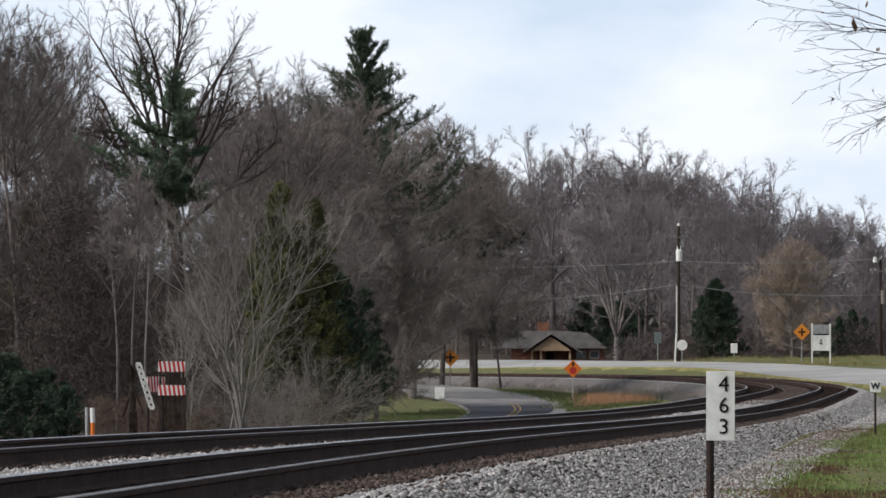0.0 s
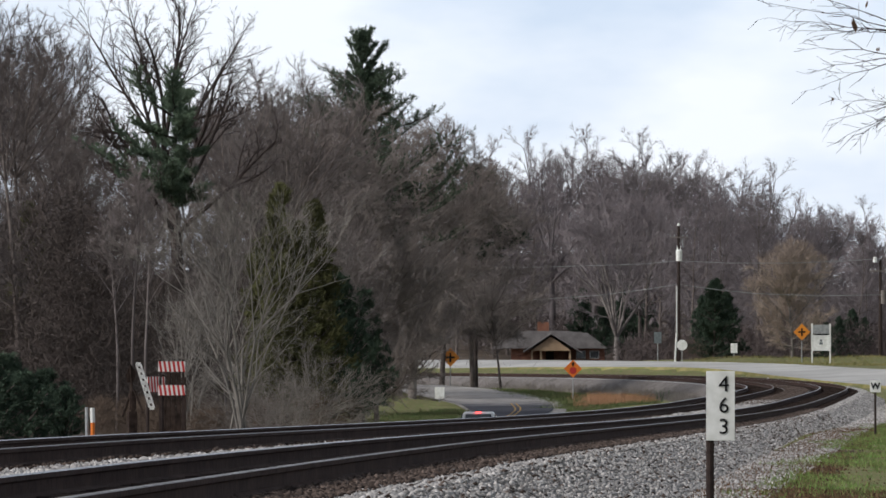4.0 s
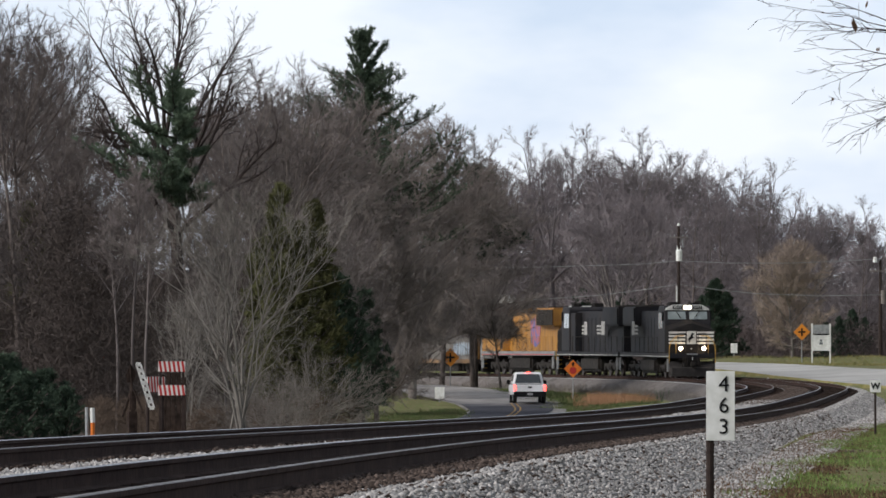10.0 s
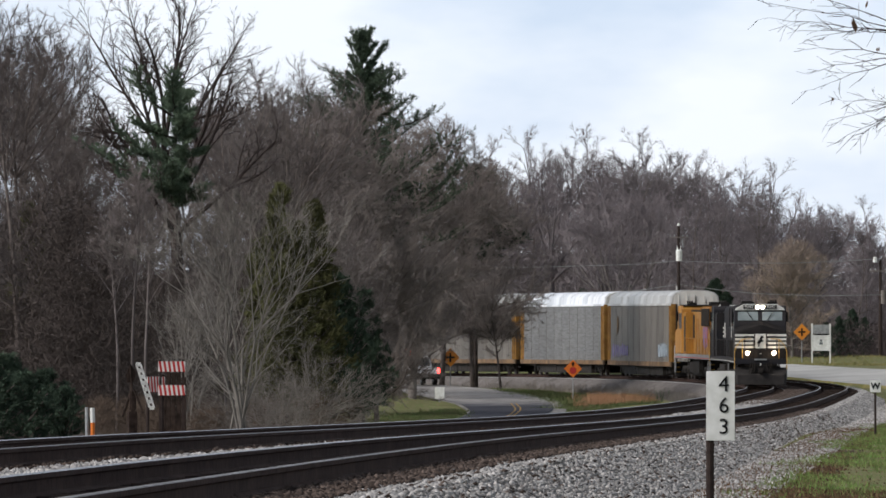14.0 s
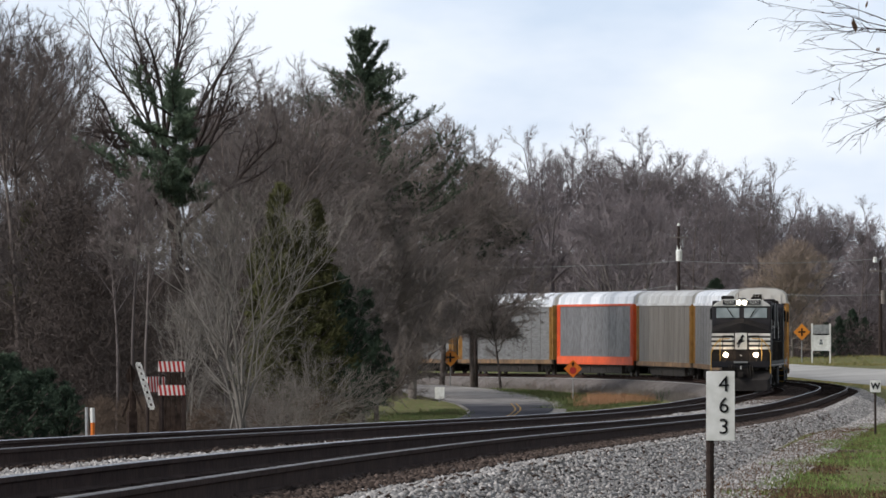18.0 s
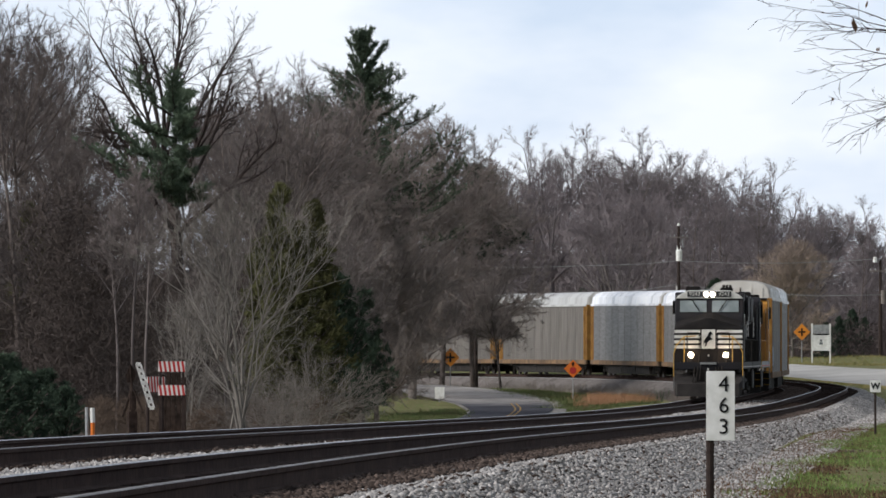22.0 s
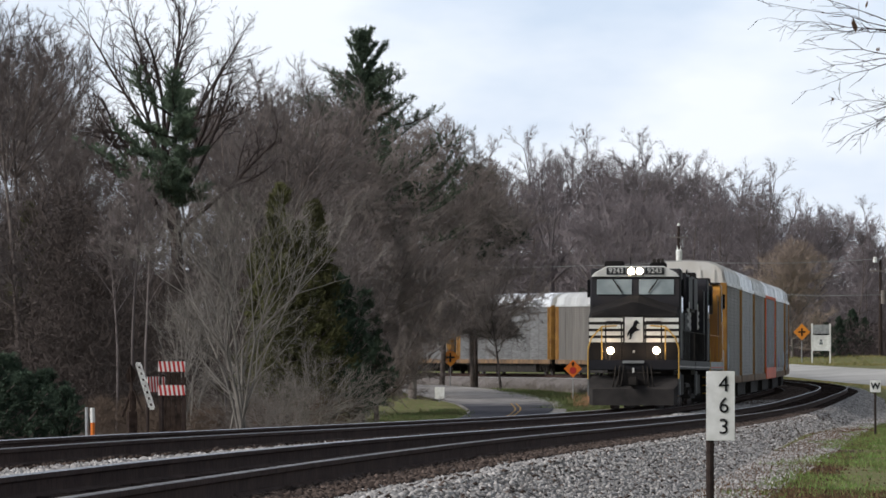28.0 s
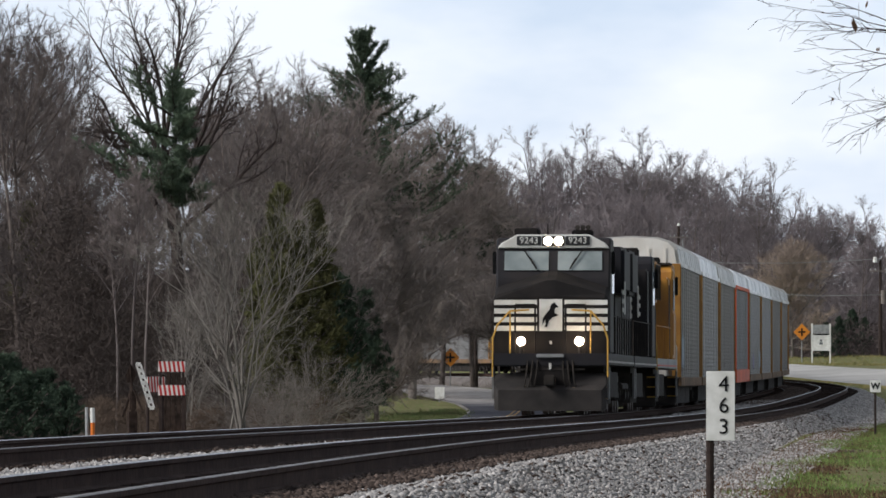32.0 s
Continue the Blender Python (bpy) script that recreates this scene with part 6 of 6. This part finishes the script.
def diamond(x, y, d, size, mat, kind, label):
    X = px(x, d)
    g = ground_at(X, d)
    zc = EYE - (y - 640) * d / 17300 - g
    s = empty("warning_sign", pose(X, d, g))
    h = size * 0.7071
    prism("sign_plate", [(0, zc - h), (h, zc), (0, zc + h), (-h, zc)], -0.012, 0.0, mat, s, bevel=0.003)
    rod("post", (0, 0.03, -0.3), (0, 0.03, zc + h * 0.6), 0.03, M_GALV, s)
    if kind == "stop":
        outline = [(0.22 * math.cos(radians(22.5 + 45 * k)), zc - 0.10 + 0.22 * math.sin(radians(22.5 + 45 * k))) for k in range(8)]
        prism("stop_symbol", outline, -0.022, -0.012, M_RED, s)
        prism("arrow", [(-0.05, zc + 0.16), (-0.05, zc + 0.28), (-0.12, zc + 0.28), (0, zc + 0.44), (0.12, zc + 0.28), (0.05, zc + 0.28), (0.05, zc + 0.16)], -0.022, -0.012, M_BLACK, s)
    else:
        box("symbol_bar", -0.06, 0.06, -0.022, -0.012, zc - 0.30, zc + 0.30, M_BLACK, s)
        box("symbol_cross_bar", -0.28, 0.28, -0.024, -0.022, zc - 0.05, zc + 0.07, M_BLACK, s)
    return tagged(s, label, "road sign")


diamond(1014, 653, 598, 0.78, M_ORANGE, "stop", "orange diamond stop-ahead sign on a post")
diamond(1419, 588, 745, 0.91, M_AMBER, "cross", "amber diamond crossroads sign on a post")


def notice_board():
    d = 752.0
    X = px(1453, d)
    g = ground_at(X, d)
    k = d / 17300
    nb = empty("notice_board", pose(X, d, g))
    z = lambda y: EYE - (y - 640) * k - g
    for sx in (-1, 1):
        box("post", sx * 16 * k - 0.06, sx * 16 * k + 0.06, -0.06, 0.06, -0.2, z(573), M_WHITE, nb, 0.01)
    box("top_panel", -14.5 * k, 14.5 * k, -0.03, 0.03, z(591), z(575), M_GALV, nb)
    box("panel", -14.5 * k, 14.5 * k, -0.03, 0.03, z(621), z(593), M_WHITE, nb)
    box("text_bar", -11 * k, 11 * k, -0.04, -0.03, z(593.5), z(591), M_BLACK, nb)
    for j, (y, w) in enumerate(((603, 2.0), (608, 3.0))):
        box("emblem", -w * k, w * k, -0.04, -0.03, z(y + 2), z(y - 2), M_SIGN_BACK, nb)
    return tagged(nb, "white notice board on two posts in the grass", "notice board")


notice_board()


def utility_pole(x, d, top, base, label, transformer=True):
    X = px(x, d)
    g = ground_at(X, d)
    k = d / 17300
    zt = EYE - (top - 640) * k - g
    p = empty("utility_pole", pose(X, d, g))
    rod("pole", (0, 0, -0.5), (0, 0, zt), 0.17, M_POST, p, 0.11, 10)
    k2 = 0.75 if transformer else 0.9
    box("crossarm", -k2, k2, -0.17, -0.06, zt - 0.98, zt - 0.88, M_WEATHERED, p, 0.01, "weathered grey crossarm")
    for u in (-0.9, -0.45, 0.45, 0.9):
        rod("insulator", (u * k2, -0.11, zt - 0.88), (u * k2, -0.11, zt - 0.70), 0.05, M_GALV, p, 0.03)
    if transformer:
        rod("top_insulator", (0, 0, zt), (0, 0, zt + 0.22), 0.13, M_WHITE, p, 0.09, label="white insulator on the pole's head")
        rod("fuse", (0.36, -0.2, zt - 1.75), (0.30, -0.2, zt - 1.15), 0.045, M_GALV, p)
        rod("arm_brace", (0.45, -0.12, zt - 0.95), (0.05, -0.12, zt - 1.5), 0.02, M_GALV, p, sides=5)
        bm = bmesh.new()
        add_rod(bm, (0.02, -0.42, zt - 2.85), (0.02, -0.42, zt - 2.0), 0.24, 0.26, sides=18)
        add_rod(bm, (0.02, -0.42, zt - 2.0), (0.02, -0.42, zt - 1.92), 0.26, 0.12, sides=18)
        part("transformer", bm, M_WHITE, p, "pale cylindrical transformer")
        for u in (-0.1, 0.12):
            rod("bushing", (u, -0.42, zt - 1.95), (u * 1.4, -0.42, zt - 1.62), 0.04, M_WHITE, p, 0.025)
        # the white conduit also stands in for the pole's lit left edge
        rod("conduit", (-0.16, -0.12, zt * 0.22), (-0.15, -0.10, zt * 0.56), 0.05, M_WHITE, p)
        rod("conduit", (-0.30, -0.14, 0.0), (-0.16, -0.12, zt * 0.22), 0.08, M_WHITE, p, label="white guard over the lower cable")
    else:
        rod("lamp_arm", (-0.05, -0.1, zt - 0.05), (-0.45, -0.3, zt + 0.05), 0.03, M_GALV, p)
        rod("street_lamp", (-0.45, -0.3, zt - 0.22), (-0.45, -0.3, zt + 0.22), 0.20, M_WHITE, p, 0.12, label="pale street lamp head")
        bm = bmesh.new()
        add_rod(bm, (0.25, -0.3, zt - 3.6), (0.25, -0.3, zt - 2.5), 0.22, sides=16)
        part("transformer", bm, M_WEATHERED, p, "weathered brown transformer")
    return tagged(p, label, "utility pole"), zt


utility_pole(1201, 790, 400, 638, "wooden utility pole with a pale transformer")
utility_pole(1558, 800, 460, 636, "wooden utility pole with a street lamp", False)


def wire(d, pts, name="overhead_wire"):
    """A sagging cable through given bearings and heights."""
    k = d / 17300
    v = [((x - 784) * k, d, EYE - (y - 640) * k) for x, y in pts]
    rows = [(*a, *b, 0.022, 0.022) for a, b in zip(v, v[1:])]
    verts, faces = tubes(rows, 4)
    keep = {}
    order = [keep.setdefault(tuple(np.round(p, 2)), len(keep)) for p in verts]
    return tagged(mesh_part(name, list(keep), [tuple(order[i] for i in f) for f in faces], M_GALV), "thin sagging overhead wire", "wire", "overhead wires")


wire(790, [(860, 474), (960, 473), (1060, 470), (1130, 468), (1200, 462), (1290, 466), (1400, 466), (1500, 462), (1560, 458)])
wire(791, [(1203, 504), (1270, 513), (1340, 520), (1450, 524), (1560, 522)])
wire(792, [(880, 533), (960, 530), (1060, 523), (1140, 513), (1197, 504)])


def small_sign(x, d, y0, y1, w, mat, label):
    X = px(x, d)
    g = ground_at(X, d)
    k = d / 17300
    s = empty("road_sign", pose(X, d, g))
    z = lambda y: EYE - (y - 640) * k - g
    box("sign_plate", -w * k / 2, w * k / 2, -0.012, 0.0, z(y1), z(y0), mat, s, 0.003)
    rod("post", (0, 0.03, -0.2), (0, 0.03, z(y0) - 0.05), 0.035, M_GALV, s)
    return tagged(s, label, "road sign")


small_sign(1299, 780, 608, 625, 12, M_WHITE, "small white sign on a post")
small_sign(1164, 775, 588, 608, 13, M_SIGN_BACK, "grey back of a road sign on a post")


def round_sign(x, d, y, r, label):
    X = px(x, d)
    g = ground_at(X, d)
    k = d / 17300
    zc = EYE - (y - 640) * k - g
    s = empty("road_sign", pose(X, d, g))
    prism("sign_plate", [(r * k * math.cos(a), zc + r * k * math.sin(a)) for a in np.linspace(0, 2 * math.pi, 21)[:-1]], -0.012, 0.0, M_WHITE, s, bevel=0.003)
    rod("post", (0, 0.03, -0.2), (0, 0.03, zc), 0.035, M_GALV, s)
    return tagged(s, label, "road sign")


round_sign(1207, 770, 611, 9.5, "white round sign beside the pole")
small_sign(778, 592, 685, 706, 17, M_WHITE, "white notice on a short post by the lane")
diamond(797, 633, 640, 0.86, M_AMBER, "cross", "amber diamond sign half hidden by twigs")

# ---------------------------------------------------------------- house
M_BRICK = material("brick_wall", (0.28, 0.135, 0.09), 0.9, second=(0.20, 0.095, 0.065), scale=2)
M_ROOFING = material("grey_shingles", (0.235, 0.22, 0.215), 0.9, second=(0.17, 0.158, 0.155), scale=2, bump=0.4)
M_TAN = material("tan_siding", (0.42, 0.30, 0.19), 0.8, second=(0.36, 0.25, 0.16), scale=2)


def house():
    d = 960.0
    k = d / 17300
    X = px(990, d)
    z = lambda y: EYE - (y - 640) * k - g
    g = ground_at(X, d)
    h = empty("house", pose(X, d, g))
    x = lambda p: (p - 990) * k
    eave, ridge = z(617), z(586)
    box("wall", x(905), x(1070), 0.6, 9.0, -0.4, eave, M_BRICK, h)
    prism("roof", [(x(1076), eave), (x(1040), ridge - 0.2), (x(1000), ridge), (x(915), ridge), (x(870), eave)], -0.2, 9.6, M_ROOFING, h)
    return h, d, k, g, x, z, eave, ridge


def build_house():
    h, d, k, g, x, z, eave, ridge = house()
    prism("gable", [(x(940), z(621)), (x(1010), z(621)), (x(975), z(596))], -2.6, 1.0, M_TAN, h)
    for sx, a, b in ((-1, 926, 976), (1, 974, 1024)):
        x0, z0, x1, z1 = (x(926), z(624), x(975), z(592)) if sx < 0 else (x(975), z(592), x(1030), z(626))
        prism("porch_roof", [(x0, z0), (x1, z1), (x1, z1 + 0.12), (x0, z0 + 0.12)], -3.0, 2.0, M_ROOFING, h)
    for p in (941, 957, 1008):
        box("porch_post", x(p) - 0.09, x(p) + 0.09, -2.4, -2.22, -0.2, z(620), M_TAN, h)
    box("chimney", x(952), x(972), 3.4, 4.6, eave, z(570), M_BRICK, h)
    for p in (1028, 1052):
        w = box("window", x(p) - 0.4, x(p) + 0.4, 0.55, 0.60, z(634), z(622), M_CARGLASS, h)
        box("window_frame", -0.46 + x(p), 0.46 + x(p), 0.56, 0.598, z(634.8), z(621.2), M_WHITE, w)
    box("door", x(966), x(980), 0.55, 0.6, -0.2, z(622), M_POST, h)
    tagged(h, "low brick house with a grey gabled roof and chimney", "house")


build_house()

# ---------------------------------------------------------------- striped barricades by the line


def barricade(x, y0, y1, w, d, turn, label):
    X = px(x, d)
    g = ground_at(X, d)
    k = d / 17300
    z = lambda y: EYE - (y - 640) * k - g
    b = empty("barricade", pose(X, d, g, 0, 0, turn))
    ww = w * k
    for ya, yb in (y0, y1):
        if ya is None:
            continue
        za, zb = z(yb), z(ya)
        pl = box("board", -ww / 2, ww / 2, -0.02, 0.02, za, zb, M_WHITE, b, 0.004)
        n = 6
        for i in range(n):
            u = -ww / 2 + ww * (i + 0.1) / n
            sl = 0.35 * ww / n
            prism("red_stripe", [(u + sl, za), (u + sl + ww / n * 0.5, za), (u + ww / n * 0.5, zb), (u, zb)], -0.026, -0.02, M_RED, pl)
    for sx in (-1, 1):
        box("post", sx * ww * 0.42 - 0.03, sx * ww * 0.42 + 0.03, 0.02, 0.08, -0.3, z(y0[0] or y1[0]) + 0.05, M_POST, b)
    return tagged(b, label, "barricade")


barricade(304, (640, 658), (682, 700), 48, 236, 0, "red and white striped barricade with two boards")
barricade(276, (None, None), (667, 694), 34, 240, 25, "red and white striped board turned aside")


def lattice_board():
    d = 238.0
    X = px(257, d)
    g = ground_at(X, d)
    k = d / 17300
    z = lambda y: EYE - (y - 640) * k - g
    b = empty("slotted_board", pose(X, d, g))
    bm = bmesh.new()
    lean = 24 * k
    z0, z1 = z(722), z(645)
    n = 7
    for i in range(n + 1):
        f = i / n
        xx = -lean / 2 + lean * f
        zz = z1 + (z0 - z1) * f
        add_box(bm, xx - 0.055, xx + 0.055, -0.02, 0.02, zz - 0.045, zz + 0.045)
    for sx in (-0.052, 0.052):
        r = bmesh.ops.create_cube(bm, size=1.0)["verts"]
        for v in r:
            f = v.co.z + 0.5
            v.co = Vector((lean / 2 - lean * f + sx + v.co.x * 0.05, v.co.y * 0.04, z0 + (z1 - z0) * f))
    part("board", bm, M_WHITE, b)
    rod("post", (0.06, 0.05, -0.3), (0.06, 0.05, z0 + 0.6), 0.035, M_POST, b)
    tagged(b, "white slotted board leaning on a post", "board")


lattice_board()


def switch_stand():
    """A rusty hand-thrown switch stand with its lever and bent rods."""
    d = 246.0
    X = px(234, d)
    g = ground_at(X, d)
    k = d / 17300
    z = lambda y: EYE - (y - 640) * k - g
    st = empty("switch_stand", pose(X, d, g, 0, 0, 15))
    bm = bmesh.new()
    add_box(bm, -0.11, 0.11, -0.13, 0.13, -0.1, z(728), 0.02)
    add_box(bm, -0.06, 0.09, -0.08, 0.08, z(728), z(690), 0.03)
    part("base", bm, M_TIE, st)
    rod("mast", (0, 0, z(692)), (-0.05, 0, z(648)), 0.035, M_TIE, st)
    prism("target", [(-0.17, z(664)), (-0.04, z(644)), (0.10, z(660)), (0.04, z(676)), (-0.12, z(678))], -0.012, 0.012, M_TIE, st)
    rod("lever", (0.03, -0.06, z(690)), (0.24, -0.2, z(732)), 0.028, M_TIE, st)
    rod("brace", (-0.05, 0.05, z(700)), (-0.20, 0.2, z(738)), 0.03, M_TIE, st)
    tagged(st, "dark rusty switch stand with a bent lever", "switch stand")


switch_stand()


def timber_bulkhead():
    """Dark upright timbers behind the striped boards."""
    d = 241.0
    k = d / 17300
    X = px(306, d)
    g = ground_at(X, d)
    z = lambda y: EYE - (y - 640) * k - g
    b = empty("timber_bulkhead", pose(X, d, g))
    for q, (x0, top) in enumerate(((-21, 664), (-12, 655), (-3, 660), (6, 655), (15, 668))):
        box("timber", x0 * k, (x0 + 8.4) * k, -0.05 + 0.008 * (q % 2), 0.05, -0.2, z(top), M_TIE, b, 0.01)
    tagged(b, "row of dark old timbers behind the barricade", "bulkhead")


timber_bulkhead()


def marker_post():
    d = 205.0
    X = px(160, d)
    g = ground_at(X, d)
    k = d / 17300
    z = lambda y: EYE - (y - 640) * k - g
    m = empty("marker_post", pose(X, d, g))
    rod("stake", (-0.06, 0, -0.3), (-0.08, 0, z(721)), 0.035, M_GALV, m)
    rod("tube", (0.05, 0, -0.3), (0.05, 0, z(748)), 0.045, M_ORANGE, m, label="orange lower tube")
    rod("cap", (0.05, 0, z(748)), (0.04, 0, z(722)), 0.05, M_WHITE, m, label="white cap")
    tagged(m, "white and orange cable marker by the track", "marker post")


marker_post()



def track_clutter():
    """A dark lump by the near rail and a few weeds on the far bank."""
    rng = random.Random(9)
    p, a = on_line(-84, 2.35)
    bm = bmesh.new()
    add_box(bm, -0.22, 0.10, -0.2, 0.2, 0.0, 0.13, 0.05)
    add_box(bm, 0.05, 0.24, -0.12, 0.12, 0.0, 0.07, 0.03)
    lump = part("scrap_lump", bm, M_TIE)
    lump.matrix_basis = pose(p.x, p.y, p.z - 0.17, 0, 0, -3)
    tagged(lump, "dark scrap lump lying on the ballast", "scrap")
    for x in (1163, 1172, 1188):
        X, d = px(x, 596), 596
        w = empty("weed", pose(X, d, ground_at(X, d)))
        for k in range(5):
            rod("stalk", (rng.uniform(-0.1, 0.1), 0, 0), (rng.uniform(-0.2, 0.2), rng.uniform(-0.1, 0.1), rng.uniform(0.5, 0.9)), 0.018, M_NEEDLE, w, 0.006, 4)
        tagged(w, "dark green weed on the verge", "plant", "weeds on the verge")


track_clutter()

# ---------------------------------------------------------------- what moves


def vehicle_pose(l, half):
    """Pose of a vehicle whose middle is at arc length l, riding on two bogies."""
    a, _ = on_line(l - half)
    b, _ = on_line(l + half)
    way = (a - b).normalized()
    mid = (a + b) / 2
    right = way.cross(Vector((0, 0, 1))).normalized()
    up = right.cross(way)
    m = Matrix((right, way, up)).transposed().to_4x4()
    m.translation = mid
    return m


def motions():
    speed = 17.07
    for ob, behind, half in VEHICLES:
        walk(ob, [(t, vehicle_pose(speed * (32 - t) + behind, half)) for t in range(33)])
    rows = []
    for t in TRUCK_T:
        p, a = road_at(t)
        rows.append((t, pose(p.x, p.y, p.z + 0.06, 0, 0, -math.degrees(a))))
    walk(TRUCK, rows)


motions()
